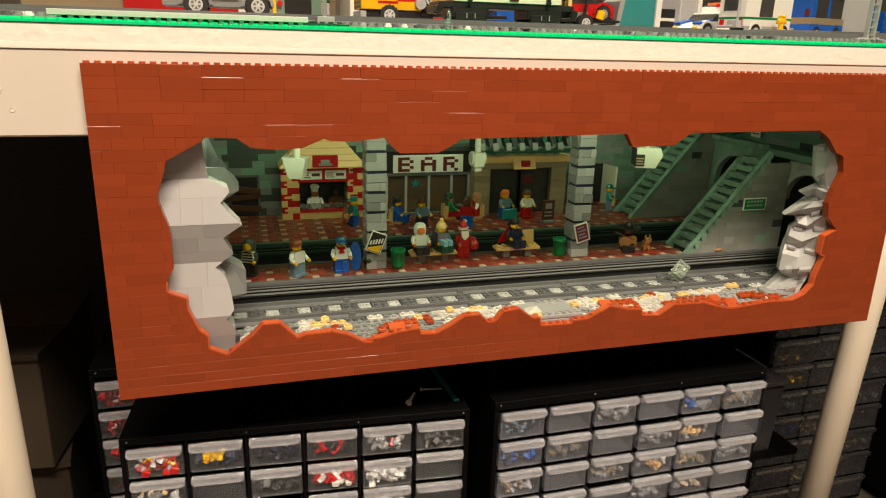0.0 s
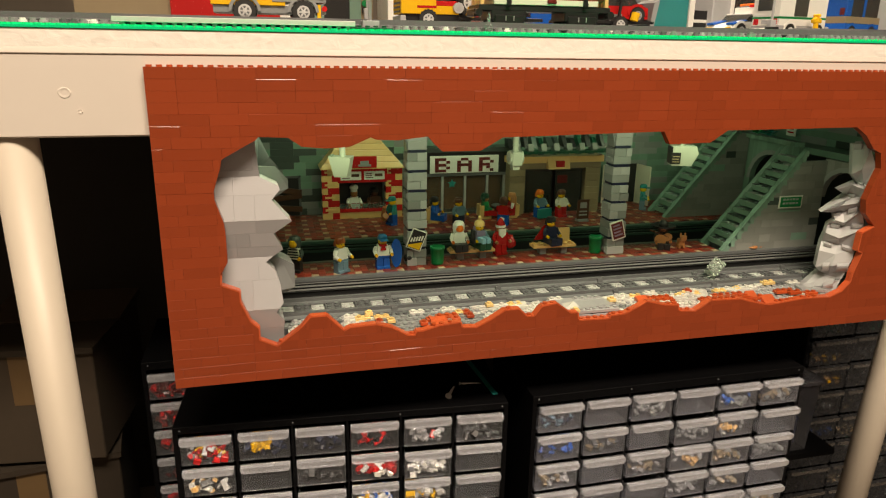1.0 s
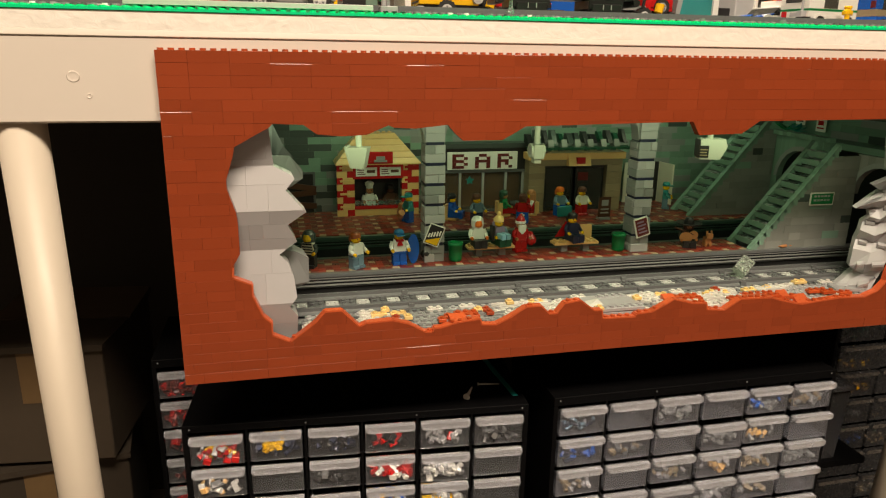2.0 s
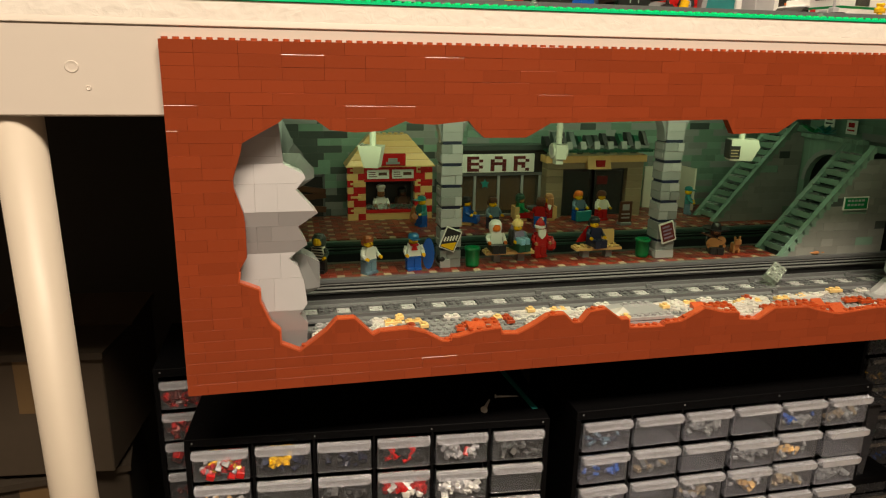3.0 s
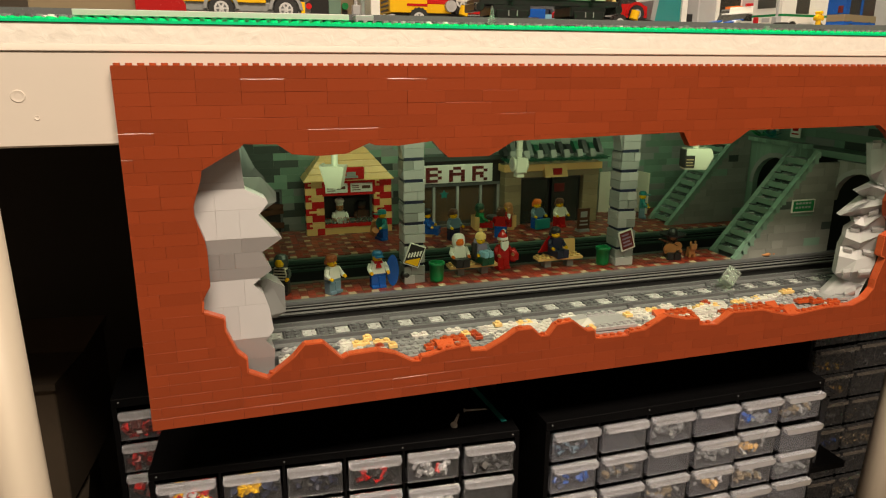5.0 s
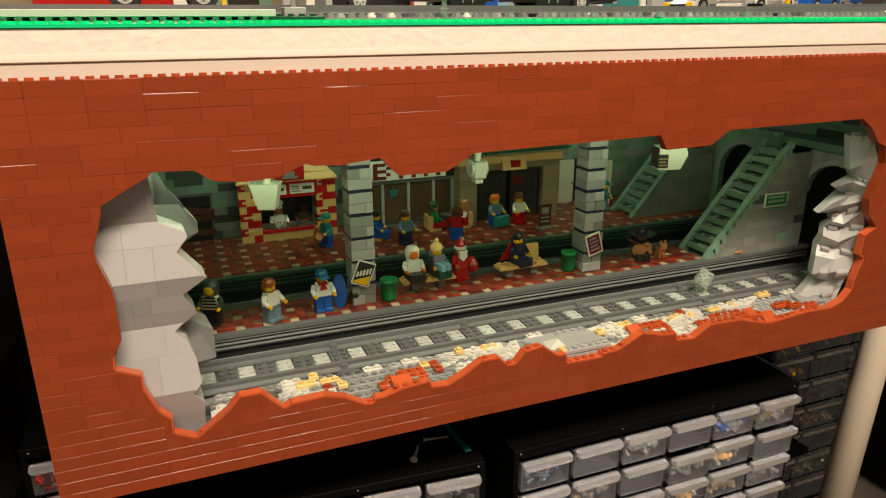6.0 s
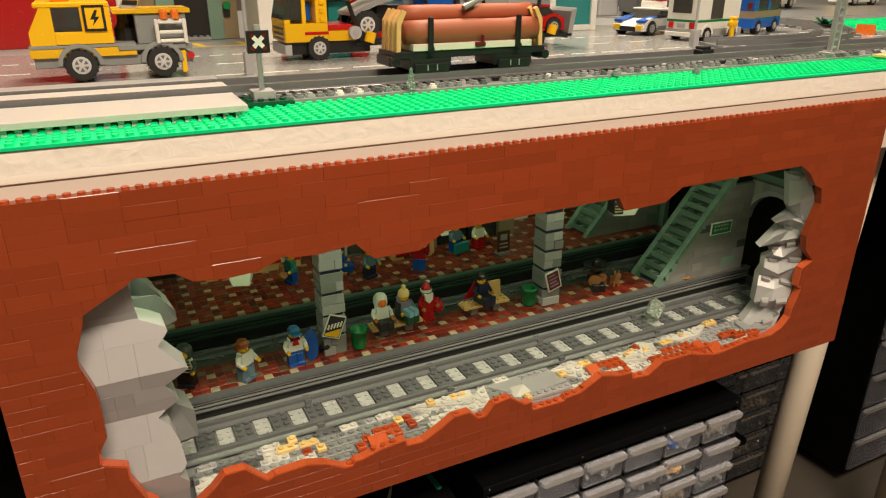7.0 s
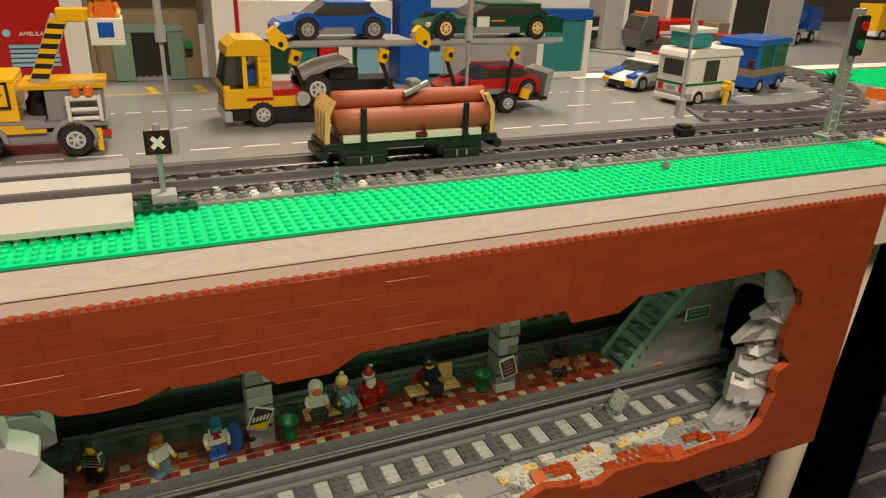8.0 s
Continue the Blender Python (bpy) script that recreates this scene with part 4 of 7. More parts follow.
make_cabinet(1298, 200, 790, 4, 10, 110, 74, "tall black cabinet of wide grey drawers beyond the table leg", depth=480, seed=12, share=0.5)

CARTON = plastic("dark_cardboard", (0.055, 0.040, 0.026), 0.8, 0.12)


def make_box(x, y, z, w, d, h, rz, label):
    sb = thing("storage_box", x, y, z, label, "box", rz, group="boxes under the table")
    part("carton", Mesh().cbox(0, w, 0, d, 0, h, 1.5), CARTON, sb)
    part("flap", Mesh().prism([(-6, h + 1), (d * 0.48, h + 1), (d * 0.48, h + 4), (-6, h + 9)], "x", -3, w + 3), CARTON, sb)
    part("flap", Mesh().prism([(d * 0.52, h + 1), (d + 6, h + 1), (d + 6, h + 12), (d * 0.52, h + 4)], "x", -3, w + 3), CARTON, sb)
    part("tape", Mesh().box(w * 0.42, w * 0.58, -0.6, 0, h * 0.55, h), TAPE, sb, "tan tape strip")


TAPE = plastic("tan_tape", (0.16, 0.10, 0.045), 0.4, 0.08)
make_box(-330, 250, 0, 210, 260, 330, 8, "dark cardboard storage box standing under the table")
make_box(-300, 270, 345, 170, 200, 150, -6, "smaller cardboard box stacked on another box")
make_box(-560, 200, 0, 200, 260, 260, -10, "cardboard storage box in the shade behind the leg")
bn = thing("clear_bin", 780, 190, 250, "clear plastic storage bin below the trays", "bin")
part("tub", Mesh().prism([(0, 0), (130, 0), (140, 120), (-10, 120)], "y", 0, 110), FROST, bn).visible_shadow = False
part("rim", Mesh().cbox(-14, 144, -6, 116, 116, 124, 1.5), FROST, bn)
part("lump", Mesh().cbox(8, 120, 10, 100, 2, 60, 8.0), NAVY, bn, "dark parts inside")
solid("bin_shelf", Mesh().box(740, 960, 180, 320, 240, 250), CABINET, "black shelf under the bin", "shelf")

# ---- platform furniture ----
stand(*FRONT)


def make_bench(x, y, backs, label):
    b = thing("platform_bench", x, y, PLAT, label, "bench", group="platform benches")
    part("seat", Mesh().cbox(-28, 28, -8, 8, 9.0, 12.2, 0.3).studs(-28, 7, -8, 2, 12.2), TAN, b, "tan studded seat")
    for sx in (-18, 10):
        part("leg", Mesh().cbox(sx, sx + 8, -4, 6, 0, 9.0, 0.3), MID_GREY, b)
    for sx in backs:
        part("backrest", Mesh().cbox(sx, sx + 16, 6.5, 9, 13, 30, 0.3, None, Matrix.Rotation(-0.12, 4, "X")), TAN, b, "tan back tile")
    return b


make_bench(327, 138, (), "tan studded bench on grey legs with two seated figures")
make_bench(433, 139, (10,), "tan studded bench on grey legs with one seated figure")


def make_bin(x, y):
    b = thing("waste_bin", x, y, PLAT, "green plastic waste bin beside a station post", "bin", group="waste bins")
    part("tub", Mesh().lathe(0, 0, ((6.8, 0), (7.4, 3), (8.0, 18), (8.7, 18.4), (8.7, 21.4), (7.4, 21.4), (6.8, 6)), 18), GREEN, b, "", True)
    return b


make_bin(282, 124)
make_bin(486, 130)


def make_poster(x, y, z, tilt, style, label):
    p = thing("wall_poster", x, y, z, label, "poster")
    p.matrix_basis = here() @ pose(x / 1000, y / 1000, z / 1000, 0, tilt, 0)
    part("board", Mesh().cbox(-9, 9, -1.6, 0, -12, 12, 0.3), WHITE, p)
    if style == 0:
        part("dark_field", Mesh().box(-7.8, 7.8, -1.8, -1.6, -10.8, 10.8), BLACK, p)
        part("yellow_field", Mesh().prism([(-7.2, -10.2), (7.2, -10.2), (7.2, -0.5), (-7.2, -8.0)], "y", -1.95, -1.8), YELLOW, p)
        keys = Mesh()
        for i in range(5):
            keys.box(-6.6 + 2.8 * i, -4.8 + 2.8 * i, -1.95, -1.8, -4.2 + i * 1.3, 1.0 + i * 1.5)
        part("key_shape", keys, WHITE, p)
    else:
        part("print", Mesh().box(-7.4, 7.4, -1.8, -1.6, -10.2, 10.2), DARK_RED, p)
        bars = Mesh()
        for i in range(4):
            bars.box(-5.5, 5.5 - 2 * (i % 2), -1.95, -1.8, -7 + 4.2 * i, -5 + 4.2 * i)
        part("print_bar", bars, LAVENDER, p)
    return p


make_poster(256, 119.8, 649.6, 22, 0, "tilted black and yellow poster on a station post")
make_poster(508, 117.8, 648.6, -16, 1, "tilted dark red poster with a white border")

exit_sign = thing("exit_sign", 739, 101.6, 678.6, "green exit sign with a white border on the stair wall", "sign")
part("board", Mesh().cbox(-17, 17, -1.4, 0, -8, 8, 0.2), WHITE, exit_sign)
part("field", Mesh().box(-15.4, 15.4, -1.6, -1.4, -6.5, 6.5), GREEN, exit_sign)
bars = Mesh()
for zz, a in ((2.2, 9), (-2.8, 12)):
    for i in range(5):
        bars.box(-12 + 4.8 * i, -8.5 + 4.8 * i, -1.75, -1.6, zz, zz + 2.4)
part("print_bar", bars, LIGHT_GREY, exit_sign)

clock = thing("hanging_clock", 368, 110, 742, "white double-faced hanging clock on a pole", "clock")
part("case", Mesh().cbox(-6, 6, -8, 8, -8, 8, 0.8).cbox(-4, 4, -5, 5, -13, -8, 0.5), LAMP_WHITE, clock)
for sx in (-1, 1):
    part("dial", Mesh().tube((sx * 6, 0, 1), (sx * 8, 0, 1), 7.5, 7.5, 18), LAMP_WHITE, clock)
    part("dial_mark", Mesh().tube((sx * 8, 0, 1), (sx * 8.2, 0, 1), 4.8, 4.8, 16).box(min(sx * 8.2, sx * 8.4), max(sx * 8.2, sx * 8.4), -0.5, 0.5, 1, 4.5), LIGHT_GREY, clock)
part("hanger", Mesh().tube((0, 0, 8), (0, 0, 70), 3.1, 3.1, 12), LAMP_WHITE, clock, "white hanging pole")
for z in (14, 24, 34):
    part("collar", Mesh().tube((0, 0, z), (0, 0, z + 2), 3.7, 3.7, 12), LAMP_WHITE, clock)


def make_spot(x, y, z, label, rz):
    s = thing("ceiling_spotlight", x, y, z, label, "spotlight", rz)
    part("head", Mesh().prism([(-10, 8), (12, 8), (8, -12), (-4, -12)], "y", -8, 8), LAMP_WHITE, s, "pale tapered lamp head")
    part("end_plate", Mesh().prism([(-11, 9), (-9, 9), (-3, -12), (-5, -12)], "y", -8.2, 8.2), LAMP_WHITE, s)
    part("stem", Mesh().tube((2, 0, 8), (2, 0, 60), 3, 3, 10), LAMP_WHITE, s)
    return s


make_spot(167, 70, 747, "pale hanging lamp head near the ceiling", -20)
hang = thing("hanging_board", 549, 66, 747, "pale hanging box sign with a dark departure board", "sign", -16)
part("box", Mesh().prism([(-10, 12), (16, 12), (19, 4), (12, -10), (-10, -10)], "y", -8, 8), LAMP_WHITE, hang, "pale box")
part("board", Mesh().cbox(-11.5, -10, -8, 8, -8, 11, 0.2).box(-11.5, -1, -8.6, -8.0, -8, 5), BLACK, hang, "dark departure board")
part("print_bar", Mesh().box(-10, -2, -8.9, -8.6, 0, 1.2).box(-10, -3, -8.9, -8.6, -3, -1.8).box(-10, -2, -8.9, -8.6, -6, -4.8), DARK_TAN, hang)
part("stem", Mesh().tube((2, 0, 12), (2, 0, 56), 3, 3, 10), LAMP_WHITE, hang)

MILKY = clear_plastic("scuffed_clear_plastic", (0.72, 0.80, 0.72), 0.12, 0.78)
cr = thing("clear_brick", 620, 73, 607, "clear toy brick lying tilted across the rail", "brick")
tm = Euler((0.62, -0.45, 0.5)).to_matrix().to_4x4()
part("block", Mesh().cbox(-12, 12, -8, 8, -5, 5, 0.7, None, tm), MILKY, cr)
for a in (-8, 0, 8):
    for b in (-4, 4):
        part("stud", Mesh().tube(tm @ Vector((a, b, 5)), tm @ Vector((a, b, 6.8)), 2.4, 2.4, 10), MILKY, cr)
liz = Mesh().lathe(0, 0, ((0.5, -11), (1.2, -7), (2.6, -3), (2.8, 1), (1.8, 4), (2.4, 7), (1.6, 9.5), (0.5, 10.5)), 10)
liz.v = [(c, a + 1.2 * math.sin(c * 0.3), 2.6 + b * 0.8) for a, b, c in liz.v]
solid("toy_lizard", liz, NOUGAT, "small tan plastic animal on the platform edge", "toy animal", 698, 103, PLAT, smooth=True)

stand(*REAR)
easel = thing("sign_easel", 537, 266, PLAT, "dark sandwich board with a pale printed panel", "sign stand")
part("board", Mesh().cbox(-9, 9, -3, -1, 4, 32, 0.3), BROWN, easel)
part("print_bar", Mesh().box(-5, 5, -3.3, -3, 20, 28).box(-6, 6, -3.3, -3, 14, 16).box(-6, 6, -3.3, -3, 9, 11), LIGHT_GREY, easel)
part("foot", Mesh().cbox(-8, 8, -7, 6, 0, 4, 0.5), MID_GREY, easel)

for nm, x, y, z, m, lb in (("bar_lamp", 361, 334, 678 - 8, TEAL, "small teal star ornament in the bar window"),):
    star = Mesh()
    star.prism([(r * math.sin(math.pi * k / 5), r * math.cos(math.pi * k / 5)) for k in range(10) for r in ((6.5 if k % 2 == 0 else 3.4),)], "y", -2, 0)
    solid("star_ornament", star, m, lb, "ornament", x, y, 665)

for y, z, c1, lb in ((218, 750, RED, "small white sign with a red mark on the upper wall"), (258, 756, BLACK, "small white sign with dark print on the upper wall")):
    sg = thing("wall_sign", 829, y, z, lb, "sign")
    part("board", Mesh().cbox(-1.4, 0, -9, 9, -9, 9, 0.2), WHITE, sg)
    part("print_bar", Mesh().box(-1.8, -1.4, -5, 5, 0, 6).box(-1.8, -1.4, -6, 6, -5, -3), c1, sg)


def make_plant(x, y, z, mat, n, size, label):
    p = thing("toy_plant", x, y, z, label, "plant")
    rg = random.Random(int(x))
    lv = Mesh()
    for k in range(n):
        a, up = rg.uniform(0, 6.28), rg.uniform(0.1, 0.9)
        d = Vector((math.cos(a), math.sin(a), up)).normalized()
        s = Vector((-math.sin(a), math.cos(a), 0)) * size * 0.22
        t = d * size * rg.uniform(0.7, 1.1)
        lv.add([(0, 0, 0), t * 0.5 + s, t, t * 0.5 - s, (0, 0, 0.9), t * 0.5 + s + Vector((0, 0, 0.9)), t + Vector((0, 0, 0.6)), t * 0.5 - s + Vector((0, 0, 0.9))],
               [(0, 3, 2, 1), (4, 5, 6, 7), (0, 1, 5, 4), (1, 2, 6, 5), (2, 3, 7, 6), (3, 0, 4, 7)])
    part("leaves", lv, mat, p)
    return p


make_plant(812, 264, 738, GREEN, 12, 22, "green plastic leaf cluster on the landing")
make_plant(816, 248, 738, TEAL, 10, 18, "teal plastic leaf cluster on the landing")

# ---- toy figures: plain one-piece shapes ----
def make_figure(x, y, legs, torso, arms=None, head=YELLOW, top=BROWN, hat="hair", rz=0.0, sit=False, base=0.0, label="", held=None, cape=None):
    me = Mesh()
    arms = arms or torso
    if sit:
        for s in (-1, 1):
            me.cbox(s * 4 - 3.8, s * 4 + 3.8, -13, 4, 0, 7.5, 0.4, legs)
            me.cbox(s * 4 - 3.8, s * 4 + 3.8, -16, -12, -1, 8.5, 0.4, legs)
        z = 7.5
    else:
        for s in (-1, 1):
            me.cbox(s * 4 - 3.8, s * 4 + 3.8, -4, 4, 2.5, 12.4, 0.4, legs)
            me.cbox(s * 4 - 3.8, s * 4 + 3.8, -6.6, 4, 0, 3.4, 0.4, legs)
        me.cbox(-7.8, 7.8, -4, 4, 12.5, 15.4, 0.4, legs)
        z = 15.4
    t0, t1 = z, z + 12.8
    me.add([(-7.6, -4, t0), (7.6, -4, t0), (7.6, 4, t0), (-7.6, 4, t0), (-5.6, -3.6, t1), (5.6, -3.6, t1), (5.6, 3.6, t1), (-5.6, 3.6, t1)],
           [(0, 3, 2, 1), (4, 5, 6, 7), (0, 1, 5, 4), (1, 2, 6, 5), (2, 3, 7, 6), (3, 0, 4, 7)], torso)
    for s in (-1, 1):
        sh, el, ha = Vector((s * 7.2, 0, t1 - 2.4)), Vector((s * 9.6, -1.5, t0 + 5.5)), Vector((s * 9.2, -7, t0 + 2.6))
        me.tube(sh, el, 2.6, 2.2, 8, arms)
        me.tube(el, ha, 2.2, 2.0, 8, arms)
        me.tube(ha, ha + Vector((-s * 0.4, -3.2, -0.6)), 1.9, 1.7, 8, head)
    hz = t1 + 0.6
    me.lathe(0, 0, ((2.4, t1), (3.8, hz + 0.2), (5.0, hz + 1.6), (5.1, hz + 6.6), (4.0, hz + 8.2), (2.4, hz + 8.4), (2.4, hz + 10)), 14, head)
    if hat != "hood":
        for ex in (-1.9, 1.9):
            me.box(ex - 0.55, ex + 0.55, -5.25, -4.6, hz + 3.9, hz + 5.0, BLACK)
        me.box(-1.5, 1.5, -5.25, -4.6, hz + 2.0, hz + 2.4, DARK_RED)
    if hat == "hair":
        me.lathe(0, 0.8, ((5.5, hz + 4.4), (6.2, hz + 6), (6.0, hz + 9), (4.2, hz + 11.4), (1.2, hz + 12)), 12, top)
        me.cbox(-5.8, 5.8, 2, 6.2, hz + 0.6, hz + 7, 1.2, top)
    elif hat == "long":
        me.lathe(0, 1.0, ((5.5, hz + 4.4), (6.3, hz + 6), (6.0, hz + 9), (4.2, hz + 11.4), (1.2, hz + 12)), 12, top)
        me.cbox(-6.4, 6.4, 1.5, 6.6, hz - 6, hz + 7, 1.4, top)
        for s in (-1, 1):
            me.cbox(s * 5.6 - 1.4, s * 5.6 + 1.4, -3, 3, hz - 4, hz + 6, 0.8, top)
    elif hat == "cap":
        me.lathe(0, 0, ((5.7, hz + 5.4), (5.7, hz + 8.2), (4.2, hz + 10.6), (1.4, hz + 11.4)), 14, top)
        me.cbox(-4.6, 4.6, -11, -3, hz + 5.2, hz + 6.4, 0.4, top)
    elif hat == "hood":
        me.lathe(0, 2.0, ((6.4, hz - 1), (7.4, hz + 3), (7.2, hz + 8), (5.0, hz + 11.6), (1.5, hz + 12.6)), 12, top)
        me.lathe(0, -1.2, ((4.4, hz + 0.6), (5.3, hz + 3), (4.7, hz + 7.4), (3.0, hz + 9)), 12, head)
    elif hat == "beanie":
        me.lathe(0, 0.3, ((5.9, hz + 5), (6.2, hz + 7.6), (5.4, hz + 10), (3.0, hz + 12.2), (1.0, hz + 12.8), (2.2, hz + 13.2), (2.2, hz + 16), (0.8, hz + 17)), 12, top)
        me.cbox(-6.4, 6.4, 1.5, 6, hz - 5, hz + 5, 1.4, LAVENDER)
    elif hat == "stocking":
        me.lathe(0, 0.2, ((6.2, hz + 5.4), (6.4, hz + 8.2), (5.6, hz + 8.4)), 12, WHITE)
        me.lathe(0, 0.2, ((5.6, hz + 8.2), (5.0, hz + 11), (3.0, hz + 14), (1.2, hz + 16.5)), 12, top)
        me.tube((1.5, 1.5, hz + 16), (5.2, 3.5, hz + 13.6), 1.4, 1.8, 8, WHITE)
        me.prism([(-4.8, hz + 4), (4.8, hz + 4), (4.4, hz - 3), (0, hz - 7), (-4.4, hz - 3)], "y", -6.2, -3.6, WHITE)
    elif hat == "sombrero":
        me.lathe(0, 0, ((15, hz + 6.6), (15.6, hz + 8.4), (14.6, hz + 7.8), (6.4, hz + 6.8), (5.8, hz + 11), (3.8, hz + 14.5), (1.5, hz + 15)), 18, top)
        me.cbox(-5.8, 5.8, -4, 5.8, hz - 1, hz + 6, 1.4, BROWN)
    elif hat == "chef":
        me.lathe(0, 0, ((4.8, hz + 6), (4.8, hz + 10), (6.4, hz + 12), (6.2, hz + 15), (3.4, hz + 17)), 12, top)
    if cape:
        me.add([(-6.5, 4.3, t1 + 1), (6.5, 4.3, t1 + 1), (13, 8, t0 - 5), (-19, 7, t0 - 5), (-6.5, 5.3, t1 + 1), (6.5, 5.3, t1 + 1), (13, 9, t0 - 5), (-19, 8, t0 - 5)],
               [(0, 1, 2, 3), (7, 6, 5, 4), (0, 4, 5, 1), (1, 5, 6, 2), (2, 6, 7, 3), (3, 7, 4, 0)], cape)
    if held == "guitar":
        me.tube((-4, -9.5, t0 + 4), (-4, -7.2, t0 + 4), 7.5, 7.5, 14, NOUGAT)
        me.tube((5, -9.0, t0 + 8), (5, -7.2, t0 + 8), 5.4, 5.4, 12, NOUGAT)
        me.tube((6, -8, t0 + 8), (-18, -9, t0 + 17), 1.2, 1.2, 6, BROWN)
    elif held == "sack":
        me.lathe(13, -3, ((3, t0 - 8), (6.5, t0 - 5), (6.6, t0 + 1), (3, t0 + 6), (2.4, t0 + 8)), 10, RED)
    elif held == "skis":
        me.cbox(-6, -0.5, -17, -5, 7.5, 14, 0.5, LIGHT_BLUE)
        me.cbox(0.5, 6, -17, -5, 7.5, 14, 0.5, LIGHT_BLUE)
        me.cbox(-14, -11, -10, -2, 6, 24, 0.8, BLACK)
    elif held == "stripes":
        for k in range(4):
            f = 0.5 * k
            me.box(-6.6 + f, 6.6 - f, -4.5, -3.4, t0 + 1.6 + 3 * k, t0 + 2.9 + 3 * k, BLACK)
    elif held == "bag":
        me.cbox(-12, 12, -15, -10, 1, 15, 0.8, TEAL)
    elif held == "scarf":
        me.cbox(-4.6, 4.6, -5.2, 4.6, t1 - 1.6, t1 + 0.8, 0.6, RED)
        me.prism([(-3.4, t1 - 6), (3.4, t1 - 6), (1.2, t1), (-1.2, t1)], "y", -5.4, -4.2, RED)
    elif held == "bread":
        me.tube((-8, -10, t0 - 4), (-2, -11, t0 + 10), 3.4, 2.6, 10, NOUGAT)
        me.tube((-3, -12, t0 - 6), (3, -12, t0 - 1), 4.6, 4.6, 10, NOUGAT)
    return solid("toy_figure", me, None, label, "toy figure", x, y, PLAT + base, rz, group="platform figures")


stand(*FRONT)
make_figure(119, 128, BLACK, IVORY, WALL_DARK, YELLOW, WALL_DARK, "hood", -25, label="plain toy figure in dark hood and striped top", held="stripes")
make_figure(169, 116, SAND_BLUE, WHITE, WHITE, YELLOW, GINGER, "hair", 35, label="plain toy figure with ginger hair and white top")
make_figure(217, 122, BLUE, WHITE, WHITE, YELLOW, CAP_BLUE, "cap", 5, label="plain toy figure with blue cap and red scarf", held="scarf")
make_figure(311, 136, BLACK, WHITE, WHITE, ORANGE, WHITE, "hood", 0, True, 13.9, label="seated plain toy figure in a white hood", held=None)
make_figure(337, 138, DARK_GREEN, LAVENDER, SAND_BLUE, YELLOW, PALE_YELLOW, "beanie", 15, True, 13.9, label="seated plain toy figure in a cream bobble hat", held="skis")
make_figure(367, 148, RED, RED, RED, NOUGAT, RED, "stocking", 10, label="plain toy figure in red with a white beard", held="sack")
make_figure(429, 139, NAVY, NAVY, NAVY, YELLOW, BLACK, "hair", 10, True, 13.9, label="seated plain toy figure in dark blue with red cape", cape=RED)
make_figure(583, 136, BLACK, BLACK, BLACK, NOUGAT, BLACK, "sombrero", -20, True, 0.0, label="seated plain toy figure in a wide dark hat with guitar", held="guitar")
stand(*REAR)
make_figure(267, 298, BLUE, TEAL, TEAL, YELLOW, TEAL, "cap", -70, label="plain toy figure in teal holding food by the kiosk", held="bread")
make_figure(355, 272, NAVY, SAND_BLUE, SAND_BLUE, YELLOW, BROWN, "hair", 20, label="plain toy figure in a sand-blue jacket")
make_figure(418, 266, BLUE, RED, RED, YELLOW, BROWN, "hair", 150, label="plain toy figure in red seen from behind")
make_figure(486, 302, BLUE, SAND_BLUE, SAND_BLUE, YELLOW, ORANGE, "hair", 15, label="plain toy figure with orange hair holding a teal bag", held="bag")
make_figure(518, 298, RED, IVORY, IVORY, YELLOW, BROWN, "hair", 10, label="plain toy figure in cream top and red skirt")
make_figure(662, 318, SAND_BLUE, TEAL, TEAL, YELLOW, TEAL, "cap", 60, label="plain toy figure in teal near the service door")
make_figure(222, 358, WHITE, WHITE, WHITE, NOUGAT, WHITE, "chef", 0, label="plain toy figure in white cook's hat behind the counter")
make_figure(252, 360, BROWN, BROWN, BROWN, BROWN, BLACK, "hair", 0, label="dark plain toy figure behind the counter")
make_figure(328, 300, BLUE, BLUE, BLUE, YELLOW, BLACK, "hair", 60, True, 4, label="seated plain toy figure in blue by the bar")
make_figure(406, 312, RED, GREEN, GREEN, NOUGAT, DARK_GREEN, "hair", 90, True, 4, label="seated plain toy figure in green by the bar")
make_figure(444, 308, RED, RED, WHITE, YELLOW, NOUGAT, "long", -90, True, 4, label="seated plain toy figure in red and white by the bar")


def make_chair(x, y, rz, mat):
    c = thing("cafe_chair", x, y, PLAT, "small curved cafe chair outside the bar", "chair", rz, group="cafe chairs")
    part("seat", Mesh().cbox(-8, 8, -8, 8, 0, 3.4, 0.6), mat, c)
    part("backrest", Mesh().prism([(-9, 8), (-9, 4), (-7, 8.5), (7, 8.5), (9, 4), (9, 8), (8, 10.5), (-8, 10.5)], "z", 3.4, 20), mat, c)
    return c


make_chair(328, 300, 60, TAN)
make_chair(406, 312, 90, TAN)
make_chair(444, 308, -90, TAN)
tb = thing("cafe_table", 425, 312, PLAT, "small round dark cafe table outside the bar", "table")
part("top", Mesh().lathe(0, 0, ((9, 17), (9.4, 18), (9, 19)), 18), DARK_GREY, tb)
part("pedestal", Mesh().lathe(0, 0, ((5, 0), (4.6, 1.4), (1.6, 2), (1.6, 17)), 12), DARK_GREY, tb)

